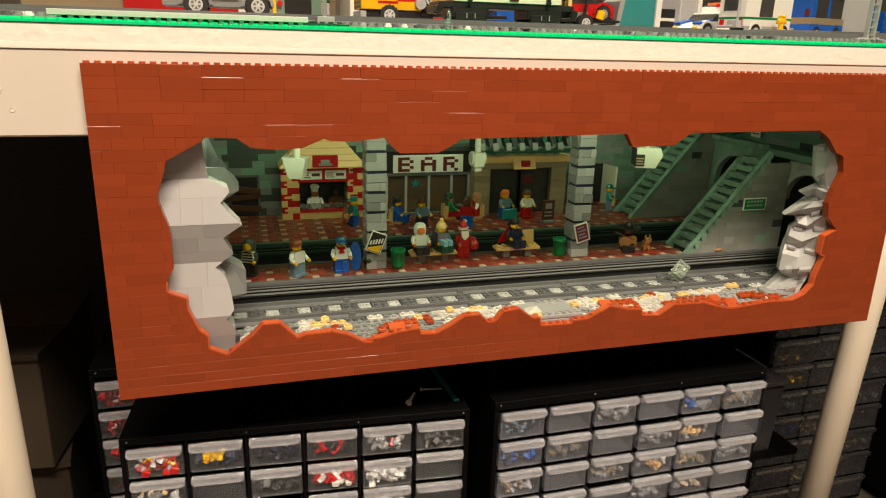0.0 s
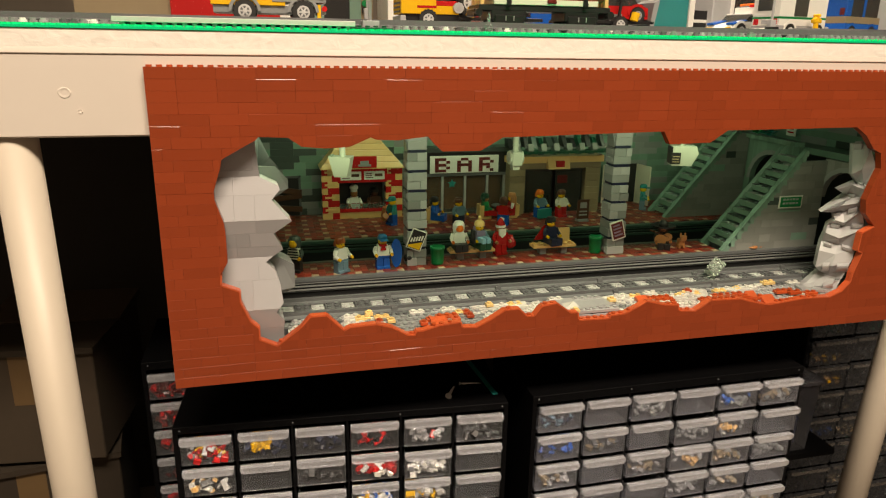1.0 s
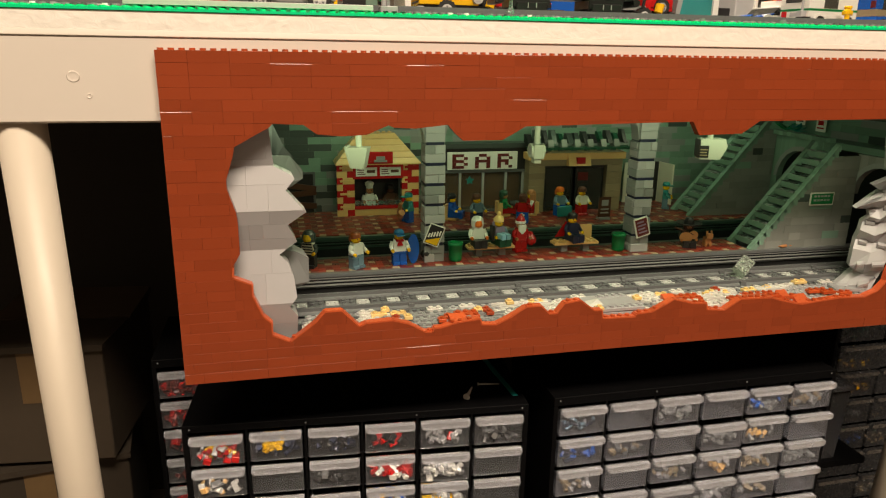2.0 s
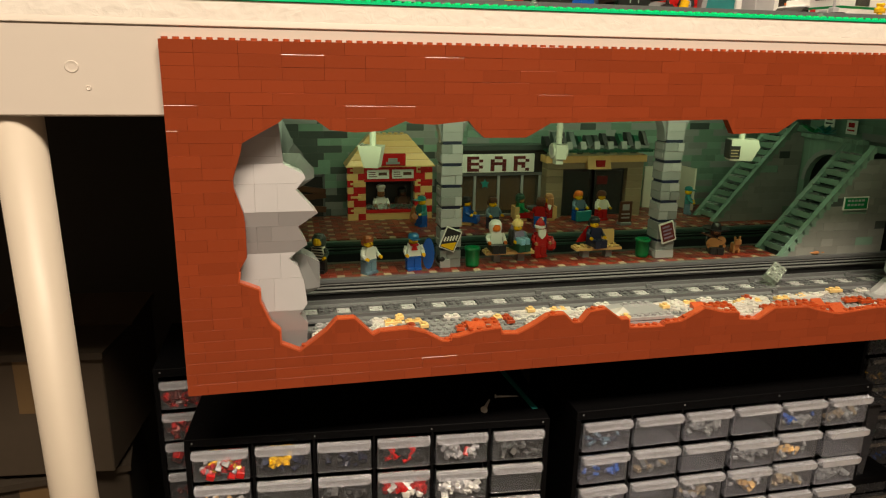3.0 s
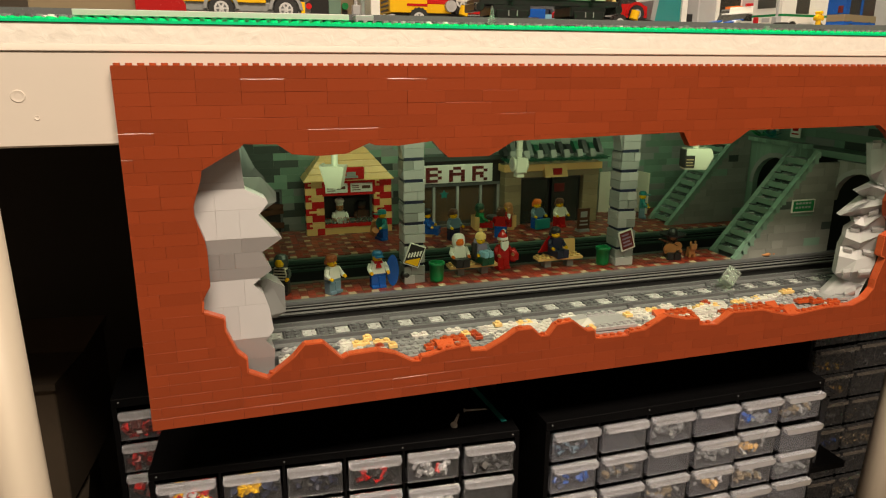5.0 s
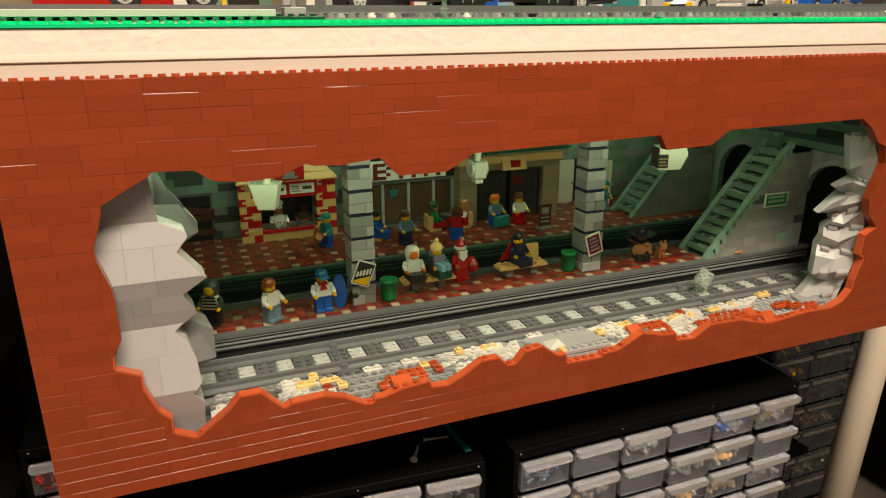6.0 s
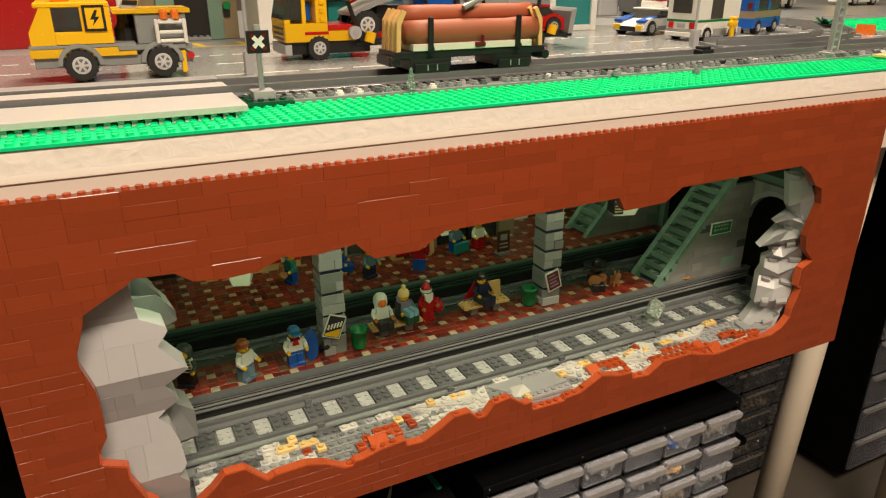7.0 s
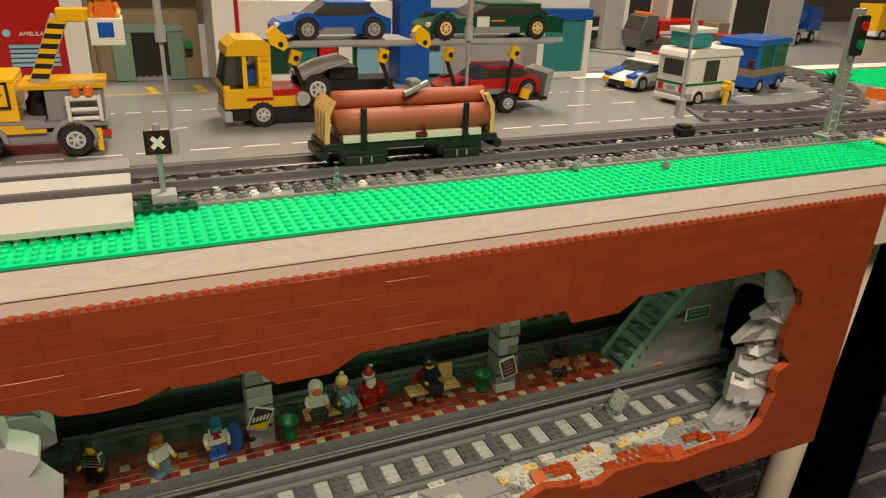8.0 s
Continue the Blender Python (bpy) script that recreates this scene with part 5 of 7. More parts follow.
stand(*FRONT)
board = thing("surfboard", 233, 121, PLAT, "blue plastic board standing upright beside a figure", "surfboard", -20)
part("deck", Mesh().prism([(6.5 * math.sin(a), 17 - 17 * math.cos(a)) for a in [2 * math.pi * k / 20 for k in range(20)]], "y", -1, 1), BLUE, board)
ball = Mesh().lathe(0, 0, ((1, 0), (4.6, 1.5), (6, 5), (4.6, 8.5), (1, 10)), 14)
solid("black_ball", ball, BLACK, "small black ball on the platform", "ball", 248, 126, PLAT + 4, smooth=True)
dog = Mesh().cbox(-4, 4, -3, 5, 3, 12, 1.0).cbox(-4, 4, -6, -1, 10, 17, 1.0)
for a in (-3, 3):
    dog.cbox(a - 1.3, a + 1.3, -3.5, -1, 0, 5, 0.3).cbox(a - 1.3, a + 1.3, 2, 4.5, 0, 5, 0.3).cbox(a - 1, a + 1, -3, -1, 16, 20, 0.2)
solid("toy_dog", dog, NOUGAT, "brown plastic dog sitting beside the guitar figure", "toy animal", 606, 128, PLAT)
make_plant(72 + 40, 210, 592, DARK_GREEN, 14, 16, "dark green leaf cluster in the pit")

# ---- rubble terrace along the lower edge ----
def lower_edge(x):
    """Height of the opening's lower edge at x."""
    best = 600.0
    low = HOLE_RIGHT[-1:] + HOLE_LOW
    for (ax, az), (bx, bz) in zip(low, low[1:]):
        if min(ax, bx) <= x <= max(ax, bx) and ax != bx:
            best = az + (bz - az) * (x - ax) / (bx - ax)
    return best


stand(0, 0, 0)
rg = random.Random(21)
DARK_ORANGE = plastic("brick_orange_plastic", (0.36, 0.055, 0.016), 0.3, 0.06)
terr = thing("rubble_terrace", 0, 0, 0, "terrace of grey, white, tan and red plates behind the broken edge", "terrace")
terr.matrix_basis = here()
solid("terrace_bed", Mesh().box(84, 740, 8, 42, BASE + 2, 588), DARK_GREY, "dark grey bed below the rubble terrace", "base", kind="structure")
RUBBLE_WHITE = plastic("old_white_plastic", (0.62, 0.60, 0.56), 0.34, 0.06)
# brick orange for slopes; on the edge strips it paints light caught there
SLOPE_LIT_EDGE_ORANGE = plastic("slope_lit_edge_orange_plastic", (0.56, 0.10, 0.03), 0.28, 0.05)
TERR = 598.6


def lay(x, n, y, rows, z, mat, studs=True, name="plate", thick=3.2):
    """One plate, n by rows studs, whose top lies at z."""
    me = Mesh().cbox(x + 0.1, x + 8 * n - 0.1, y + 0.1, y + 8 * rows - 0.1, z - thick, z, 0.25)
    if studs:
        me.studs(x, n, y, rows, z, seg=10)
    return part(name, me, mat, terr)


def wedge(pts, z0, z1, mat, name="wedge_plate"):
    """A flat plate of any outline."""
    return part(name, Mesh().prism(pts, "z", z0, z1), mat, terr)


def incline(x0, x1, y0, y1, z0, z1, mat, name="slope"):
    """A smooth slope rising from y0 to y1."""
    return part(name, Mesh().prism([(y0, z0 - 6), (y1, z0 - 6), (y1, z1), (y0, z0)], "x", x0, x1), mat, terr)


def zone(x):
    """Which plates prevail along the terrace."""
    for x1, m in ((140, RUBBLE_WHITE), (160, DARK_GREY), (205, RUBBLE_WHITE), (292, MID_GREY), (372, RUBBLE_WHITE), (400, MID_GREY), (452, LIGHT_GREY), (480, RUBBLE_WHITE), (500, MID_GREY), (580, RUBBLE_WHITE), (672, LIGHT_GREY), (690, RUBBLE_WHITE)):
        if x < x1:
            return m
    return LIGHT_GREY


# five rows of plates from the rail to the rim, the nearer ones stepping with the rim
for k, y in enumerate((40.3, 32.3, 24.3, 16.3, 8.3)):
    x = 108.0 - 4 * (k % 2)
    while x < 728:
        n = min(rg.choice((2, 2, 3, 4)), int((744 - x) // 8))
        m = zone(x + 4 * n)
        if k == 0 or rg.random() < 0.25:
            m = rg.choice((DARK_GREY, MID_GREY, MID_GREY, LIGHT_GREY)) if k < 3 else rg.choice((MID_GREY, LIGHT_GREY, m))
        e = lower_edge(x + 4 * n)
        z = TERR + (0 if k < 2 else min(max(e - 1.5 - TERR, -3.2), 1.6) * (k - 1) / 3)
        lay(x, n, y, 1, z + rg.choice((0, 0, 0.5)), m, True, thick=z - 585)
        x += 8 * n
# smooth wedges and slopes among them
UP = TERR + 2.4
def fan(hub, ends, z, mat):
    """Long wedge plates spread from one point, each a little over the last, with a stud or two."""
    hx, hy = hub
    for k, ((ax, ay), (bx, by)) in enumerate(zip(ends, ends[1:])):
        cx, cy = (ax + bx) / 2, (ay + by) / 2
        top = z + 0.9 * (k % 3)
        me = Mesh().prism([(hx, hy), (ax, ay), (bx, by)], "z", z - 3.0, top)
        for f_ in (0.55, 0.8):
            me.studs(hx + (cx - hx) * f_ - 4, 1, hy + (cy - hy) * f_ - 4, 1, top, seg=10)
        part("wedge_plate", me, mat, terr)


fan((296, 42), ((328, 10), (340, 16), (348, 24)), UP - 1.2, RUBBLE_WHITE)
fan((296, 44), ((350, 26), (356, 36), (358, 46)), UP - 0.4, RUBBLE_WHITE)
fan((290, 22), ((318, 12), (326, 22), (322, 30)), UP - 2.0, MID_GREY)
fan((364, 10), ((352, 28), (362, 40), (374, 46)), UP - 0.6, RUBBLE_WHITE)
wedge([(376, 42), (398, 47), (446, 47), (452, 18), (404, 15), (388, 28)], TERR, UP, LIGHT_GREY)
lay(404, 6, 8.6, 1, UP - 1.0, LIGHT_GREY)
lay(412, 4, 38, 1, UP + 0.6, LIGHT_GREY)
part("slope", Mesh().add([(384, 11, TERR), (412, 13, TERR), (410, 40, TERR), (388, 36, TERR), (406, 26, TERR + 6.5)], [(0, 3, 2, 1), (0, 1, 4), (1, 2, 4), (2, 3, 4), (3, 0, 4)]), RUBBLE_WHITE, terr, "smooth white slope")
fan((446, 40), ((470, 14), (480, 24), (482, 36), (476, 46)), UP - 0.8, RUBBLE_WHITE)
fan((524, 22), ((552, 17), (572, 26), (576, 36), (562, 46)), UP - 0.8, RUBBLE_WHITE)
fan((668, 48), ((590, 44), (594, 36), (610, 29), (634, 28)), UP - 0.8, RUBBLE_WHITE)
for x, n, y in ((228, 2, 38), (262, 2, 39), (160, 2, 40), (386, 2, 44), (500, 2, 40), (690, 2, 38)):
    lay(x, n, y, 1, TERR + 2.6, RUBBLE_WHITE)
wedge([(690, 16), (694, 34), (722, 30), (734, 14), (716, 9)], TERR, UP, LIGHT_GREY)
wedge([(108, 10), (112, 30), (132, 24), (126, 10)], TERR, UP - 1, RUBBLE_WHITE)
incline(140, 152, 9, 24, TERR - 4, TERR + 1, RUBBLE_WHITE)
incline(710, 722, 9, 26, TERR - 2, TERR + 3, LIGHT_GREY)
# coloured plates laid on top: x, studs, y, rows, material, layers
for x, n, y, rows, m, up in ((171, 2, 33, 1, PALE_YELLOW, 1), (182, 1, 39, 1, PALE_YELLOW, 2), (190, 2, 31, 1, PALE_YELLOW, 1), (202, 1, 21, 1, PALE_YELLOW, 1), (190, 1, 21, 1, DARK_ORANGE, 1),
                             (275, 1, 28, 1, PALE_YELLOW, 1), (283, 1, 27, 1, DARK_ORANGE, 1), (284, 1, 18, 1, DARK_ORANGE, 1), (311, 1, 37, 1, PALE_YELLOW, 2), (336, 2, 38, 1, PALE_YELLOW, 1),
                             (398, 1, 8.4, 1, PALE_YELLOW, 1), (448, 1, 24, 1, PALE_YELLOW, 2), (477, 2, 33, 1, PALE_YELLOW, 1), (533, 1, 26, 1, PALE_YELLOW, 1), (547, 1, 32, 1, DARK_ORANGE, 2),
                             (556, 1, 27, 1, PALE_YELLOW, 1), (541, 1, 30, 1, PALE_YELLOW, 1), (583, 2, 29, 1, PALE_YELLOW, 1), (613, 1, 33, 1, PALE_YELLOW, 1), (655, 2, 38, 1, PALE_YELLOW, 2)):
    lay(x, n, y, rows, TERR + 2.4 * up + 0.8, m)
# the orange plates and smooth slopes heaped behind the rim
for x, n, y, rows, up in ((233, 1, 8.4, 1, 1), (241, 1, 16, 1, 1), (252, 3, 21, 1, 1), (260, 2, 12.8, 1, 1), (492, 4, 24, 1, 1), (500, 3, 15.8, 1, 1), (508, 2, 8.4, 1, 0),
                          (551, 3, 8.4, 1, 1), (572, 3, 15.8, 1, 1), (575, 5, 8.4, 1, 1), (596, 2, 15.8, 1, 1), (618, 2, 8.4, 1, 0), (654, 3, 14, 1, 1), (668, 2, 8.4, 1, 1), (690, 2, 8.4, 1, 0)):
    lay(x, n, y, rows, TERR + 2.4 * up + 0.6, BRIGHT_RIM, True, "rim_plate")
incline(244, 260, 3, 17, TERR + 2.4, TERR + 5.6, SLOPE_LIT_EDGE_ORANGE, "rim_slope")
incline(478, 491, 5, 25, TERR + 0.5, TERR + 7.5, SLOPE_LIT_EDGE_ORANGE, "rim_slope")
incline(612, 624, 8.4, 17, TERR + 1.5, TERR + 6, SLOPE_LIT_EDGE_ORANGE, "rim_slope")
incline(629, 645, 0.3, 12, TERR - 4.5, TERR + 2, SLOPE_LIT_EDGE_ORANGE, "rim_slope")
# added strips on the broken edge, flat or sloping with it; their bright colour paints caught light
for (ax, az), (bx, bz) in zip(HOLE_RIGHT[7:] + HOLE_LOW + HOLE_LEFT[:6], HOLE_RIGHT[8:] + HOLE_LOW + HOLE_LEFT[:6]):
    run = math.hypot(bx - ax, bz - az)
    if run < 1.5:
        continue
    nx, nz = (bz - az) / run * 1.3, -(bx - ax) / run * 1.3
    q = [(ax, az), (bx, bz), (bx + nx, bz + nz), (ax + nx, az + nz)]
    part("edge_cap", Mesh().prism(q, "y", 0.06, 8.05), SLOPE_LIT_EDGE_ORANGE, terr, "added orange strip painting the light caught on the broken edge")
for x, n in ((93, 1), (219, 1), (241, 2), (258, 1), (319, 1), (342, 1), (359, 2), (401, 4), (438, 2), (456, 1), (502, 2), (519, 2), (560, 4), (606, 2), (640, 4), (676, 3)):
    z = lower_edge(x + 4 * n) + 1.2
    for i in range(n):
        shared("stud", stud_mesh, terr, x + 8 * i + 4, 4, z)

# ---- loose things on the cabinets ----
def make_screw(x, y, rz, length, r):
    s = thing("wood_screw", x, y, 488, "steel wood screw lying on the black cabinet", "screw", rz)
    part("shank", Mesh().tube((0, 0, r), (length, 0, r * 0.7), r * 0.75, r * 0.2, 10), STEEL, s)
    th = Mesh()
    for k in range(int(length / 2.2)):
        th.tube((3 + 2.0 * k, 0, r), (3.7 + 2.0 * k, 0.3, r), r * 1.0 * (1 - 0.6 * k * 2.2 / length), None, 8)
    part("thread", th, STEEL, s)
    part("head", Mesh().tube((0, 0, r * 1.2), (-1.8, 0, r * 1.2), r * 0.8, r * 1.9, 14), STEEL, s)


make_screw(277, 58, 60, 24, 2.0)
make_screw(298, 84, -8, 24, 1.4)
solid("teal_strap", Mesh().cbox(-3, 3, 0, 120, 0, 1.2, 0.3), TEAL, "flat teal plastic strip lying on the cabinet", "strip", 330, 52, 488, 4)

# ---- table top: ground, road and track ----
stand(0, 0, 0)
GROUND = 877.0
ROAD_GREY = plastic("road_grey_plastic", (0.25, 0.255, 0.25), 0.18, 0.03, 0.01, 30, dust=0.004)
PAVE = plastic("pale_pavement_plastic", (0.55, 0.53, 0.51), 0.3, 0.03)
green = thing("green_baseplate", 0, 0, GROUND, "bright green studded baseplate strip along the table edge", "baseplate", kind="structure")
green.matrix_basis = here() @ pose(0, 0, GROUND / 1000)
part("plate", Mesh().box(-1100, 2300, 6.5, 78, 0, 2.0), BRIGHT_GREEN, green)
tagged(part("studs", Mesh().studs(-200, 190, 8, 8, 2.0, seg=7), BRIGHT_GREEN, green), kind="stuff")
TOWN = (0, 8, 6)
TRACK = (0, -2, 2)
stand(*TOWN)
solid("road", Mesh().box(-1100, 2300, 154, 430, GROUND - 6, GROUND + 3.4), ROAD_GREY, "glossy grey toy road plates with white markings", "road", kind="structure")
solid("pavement", Mesh().box(-1100, 760, 430, 520, GROUND - 6, GROUND + 3.6), MID_GREY, "grey toy forecourt plates in front of the buildings", "pavement", kind="structure")
solid("ground_rear", Mesh().box(-1100, 2300, 520, 1187, GROUND - 6, GROUND + 3.0), MID_GREY, "grey baseplates under the toy buildings", "ground", kind="structure")
lines = thing("road_marking", 0, 0, 0, "white dashed markings on the toy road", "road marking", kind="structure")
lines.matrix_basis = here()
dash = Mesh().box(-16, 16, -1.2, 1.2, 0, 0.25).data("dash", WHITE)
dot = Mesh().box(-7, 7, -1.0, 1.0, 0, 0.25).data("dash", WHITE)
for i in range(-6, 26):
    shared("dash", dash, lines, 20 + 64 * i, 267, GROUND + 3.4)
for i in range(-12, 50):
    shared("dash", dot, lines, 16 + 24 * i, 343, GROUND + 3.4)
for i in range(-6, 30):
    shared("dash", dash, lines, 30 + 42 * i, 187, GROUND + 3.4)
yl = plastic("yellow_marking", (0.75, 0.50, 0.03), 0.35)
ym = thing("bay_marking", 0, 0, 0, "yellow parking bay markings before the station", "road marking", kind="structure")
ym.matrix_basis = here()
part("bay_line", Mesh().box(150, 270, 437, 440, GROUND + 3.6, GROUND + 3.9), yl, ym)
for xx in (205, 258):
    part("bay_line", Mesh().prism([(xx, 440), (xx + 9, 440), (xx + 3, 480), (xx - 6, 480)], "z", GROUND + 3.6, GROUND + 3.9), yl, ym)


def table_track():
    root = thing("table_track", 0, 120, GROUND, "dark toy railway track with black sleepers and ballast studs", "track")
    part("bed", Mesh().box(-1100, 2300, -46, 46, -6, 3.0), MID_GREY, root)
    slp = Mesh().cbox(-4.2, 4.2, -31, 31, 3.0, 6.0, 0.4).data("sleeper", BLACK)
    for i in range(-14, 76):
        shared("sleeper", slp, root, 16 * i + 4)
    rgt = random.Random(4)
    st = Mesh()
    for i in range(-28, 152):
        for yy in (-40, -32, -24, 8, -8, 24):
            if rgt.random() < (0.8 if yy < -28 else 0.25):
                xx = 8 * i
                m = rgt.choices((MID_GREY, LIGHT_GREY, WHITE, DARK_GREY), (8, 1.6, 0.8, 1.2))[0]
                st.lathe(xx + 8, yy - 4 + 4, ((3.6, 3.0), (3.6, 5.0), (2.4, 5.0), (2.4, 6.6)), 8, m)
    tagged(part("ballast_stud", st, None, root), kind="stuff")
    for s in (-20, 20):
        r = Mesh().prism([(s - 4, 6.0), (s + 4, 6.0), (s + 1.5, 7.6), (s + 1.7, 12.4), (s - 1.7, 12.4), (s - 1.5, 7.6)], "x", -1100, 2300)
        part("rail", r, RAIL, root, "glossy grey rail")
    return root


stand(*TRACK)
table_track()
stand(*TOWN)


def curved_track(cx, cy, R, a0, a1):
    root = thing("curved_track", cx, cy, GROUND + 3.4, "dark curved toy railway track joining the main line", "track")
    n = 26
    for k in range(n):
        a = a0 + (a1 - a0) * k / (n - 1)
        t = Matrix.Rotation(a, 4, "Z") @ Matrix.Translation((R, 0, 0))
        part("sleeper", Mesh().cbox(-30, 30, -4, 4, 0, 3, 0.3, None, t), MID_GREY if k % 2 else DARK_GREY, root)
    for s in (-20, 20):
        m = Mesh()
        for k in range(41):
            b0 = a0 + (a1 - a0) * k / 40
            m.v += [((R + s + dr) * math.cos(b0), (R + s + dr) * math.sin(b0), z) for dr, z in ((-3, 3), (3, 3), (1.6, 9), (-1.6, 9))]
            if k:
                o = 4 * k
                m.f += [(o - 4, o - 3, o + 1, o), (o - 3, o - 2, o + 2, o + 1), (o - 2, o - 1, o + 3, o + 2), (o - 1, o - 4, o, o + 3)]
        m.f += [(3, 2, 1, 0), (160, 161, 162, 163)]
        m.m = [0] * len(m.f)
        part("rail", m, RAIL, root)
    return root


curved_track(875, 428, 268, -2.0, 0.55)

stand(4, 4, 1)
plate = thing("crossing_slab", 0, 0, 0, "pale grey tiled crossing slab beside the rails", "slab")
plate.matrix_basis = here()
part("slab", Mesh().cbox(-30, 173, 32, 88, GROUND + 5.0, GROUND + 9.6, 0.4), PAVE, plate)
part("slab", Mesh().cbox(-300, 173, 98, 128, GROUND + 7.0, GROUND + 12.0, 0.4), PAVE, plate)
part("slab", Mesh().cbox(-600, 173, 139, 168, GROUND + 7.0, GROUND + 12.0, 0.4), LIGHT_GREY, plate)
foot = Mesh()
for i in range(24):
    foot.box(-24 + 8.2 * i, -20 + 8.2 * i, 35, 90, GROUND + 1, GROUND + 5.0)
part("foot_row", foot, PAVE, plate)

xs = thing("crossing_sign", 193, 78, GROUND + 2, "square black railway crossing sign with a white cross", "sign")
part("ground_plate", Mesh().cbox(-20, 20, -16, 16, 0, 3.2, 0.3).studs(-16, 4, -16, 4, 3.2), DARK_GREEN, xs, "dark green studded plate")
part("foot", Mesh().cbox(-8, 8, -8, 8, 3.2, 9.6, 0.4), LIGHT_GREY, xs)
part("post", Mesh().tube((0, 0, 9.6), (0, 0, 40), 2, 2, 10), SILVER, xs)
pl = part("board", Mesh().cbox(-8.2, 8.2, -2.4, -0.4, 36, 52, 0.3), BLACK, xs, "black square board")
for a, m, wd, o in ((0.785, WHITE, 1.5, 0), (-0.785, WHITE, 1.5, 0.05)):
    t = Matrix.Translation((0, -2.5 - o, 44)) @ Matrix.Rotation(a, 4, "Y")
    part("cross_bar", Mesh().box(-5, 5, -0.25, 0.1, -wd, wd, None, t), m, pl)
part("red_corner", Mesh().box(-6, -3, -2.55, -2.4, 38, 41).box(3, 6, -2.55, -2.4, 38, 41).box(-6, -3, -2.55, -2.4, 47, 50).box(3, 6, -2.55, -2.4, 47, 50), DARK_RED, pl)
part("lamp", Mesh().tube((0, 0, 52), (0, 0, 56), 2.4, 2.4, 10), LIGHT_GREY, xs)


stand(*TOWN)


def make_lamp(x, y, h):
    l = thing("toy_street_lamp", x, y, GROUND + 3, "slim grey toy street lamp post", "street lamp", group="toy street lamps")
    part("foot", Mesh().cbox(-4, 4, -4, 4, 0, 20, 0.4), LIGHT_GREY, l)
    part("pole", Mesh().tube((0, 0, 20), (0, 0, h), 1.6, 1.6, 10), LIGHT_GREY, l)
    part("joint", Mesh().tube((0, 0, h - 12), (0, 0, h), 4, 4, 12), LIGHT_GREY, l)
    part("arm", Mesh().tube((0, 0, h), (0, -4, h + 60), 3, 3, 10), LIGHT_GREY, l)
    return l


for lx, ly in ((211, 184), (466, 168), (738, 186)):
    make_lamp(lx, ly, 100)

stand(4, 4, 1)
sig = thing("signal_mast", 840, 84, GROUND + 2, "grey lattice railway signal mast with red and green lamps", "signal mast")
part("ground_plate", Mesh().cbox(-22, 22, -12, 12, 0, 3.2, 0.3), GREEN, sig)
part("foot", Mesh().cbox(-14, 14, -8, 8, 3.2, 6.4, 0.4).studs(-12, 3, -8, 2, 6.4), LIGHT_GREY, sig)
for sx in (-5, 5):
    part("mast_rail", Mesh().cbox(sx - 1.2, sx + 1.2, -3, 3, 6, 130, 0.3), SILVER, sig)
for k in range(14):
    part("rung", Mesh().cbox(-5, 5, -1.2, 1.2, 10 + 8.5 * k, 12 + 8.5 * k, 0.2), SILVER, sig)
hd = part("signal_head", Mesh().cbox(-7, 7, -9, -4, 86, 124, 0.8), BLACK, sig)
for zz, m in ((114, RED), (97, GREEN)):
    part("signal_lens", Mesh().tube((0, -9, zz), (0, -11, zz), 5, 4.4, 14), m, hd)


# ---- wheels and vehicles ----
stand(*TOWN)
RIM = plastic("pale_rim_plastic", (0.55, 0.55, 0.55), 0.25, 0.05)


def wheel(parent, x, y, z, r, wdt, rim=RIM):
    t = Mesh().tube((0, -wdt / 2, 0), (0, wdt / 2, 0), r, r, 20)
    for k in range(16):
        a = 2 * math.pi * k / 16
        t.box(-0.9, 0.9, -wdt / 2, -wdt / 2 + 2.0, r - 0.6, r + 0.7, None, Matrix.Rotation(a, 4, "Y"))
        t.box(-0.9, 0.9, 0, wdt / 2, r - 0.6, r + 0.7, None, Matrix.Rotation(a + 0.2, 4, "Y"))
    w = part("wheel", t, RUBBER, parent, "black ribbed tyre")
    w.matrix_basis = pose(x / 1000, y / 1000, z / 1000)
    rm = Mesh().tube((0, -wdt / 2 - 0.5, 0), (0, -wdt / 2 + 1, 0), r * 0.58, r * 0.52, 18)
    rim_ob = part("rim", rm, rim, w, "pale spoked rim")
    well = Mesh().tube((0, -wdt / 2 - 0.9, 0), (0, -wdt / 2 - 0.4, 0), r * 0.42, r * 0.42, 16)
    part("rim_well", well, DARK_GREY, w)
    sp = Mesh()
    for k in range(3):
        sp.box(-r * 0.44, r * 0.44, -wdt / 2 - 1.3, -wdt / 2 - 0.8, -r * 0.075, r * 0.075, None, Matrix.Rotation(k * math.pi / 3, 4, "Y"))
    sp.tube((0, -wdt / 2 - 1.6, 0), (0, -wdt / 2 - 0.8, 0), r * 0.15, r * 0.2, 10)
    part("spoke", sp, rim, w)
    return w


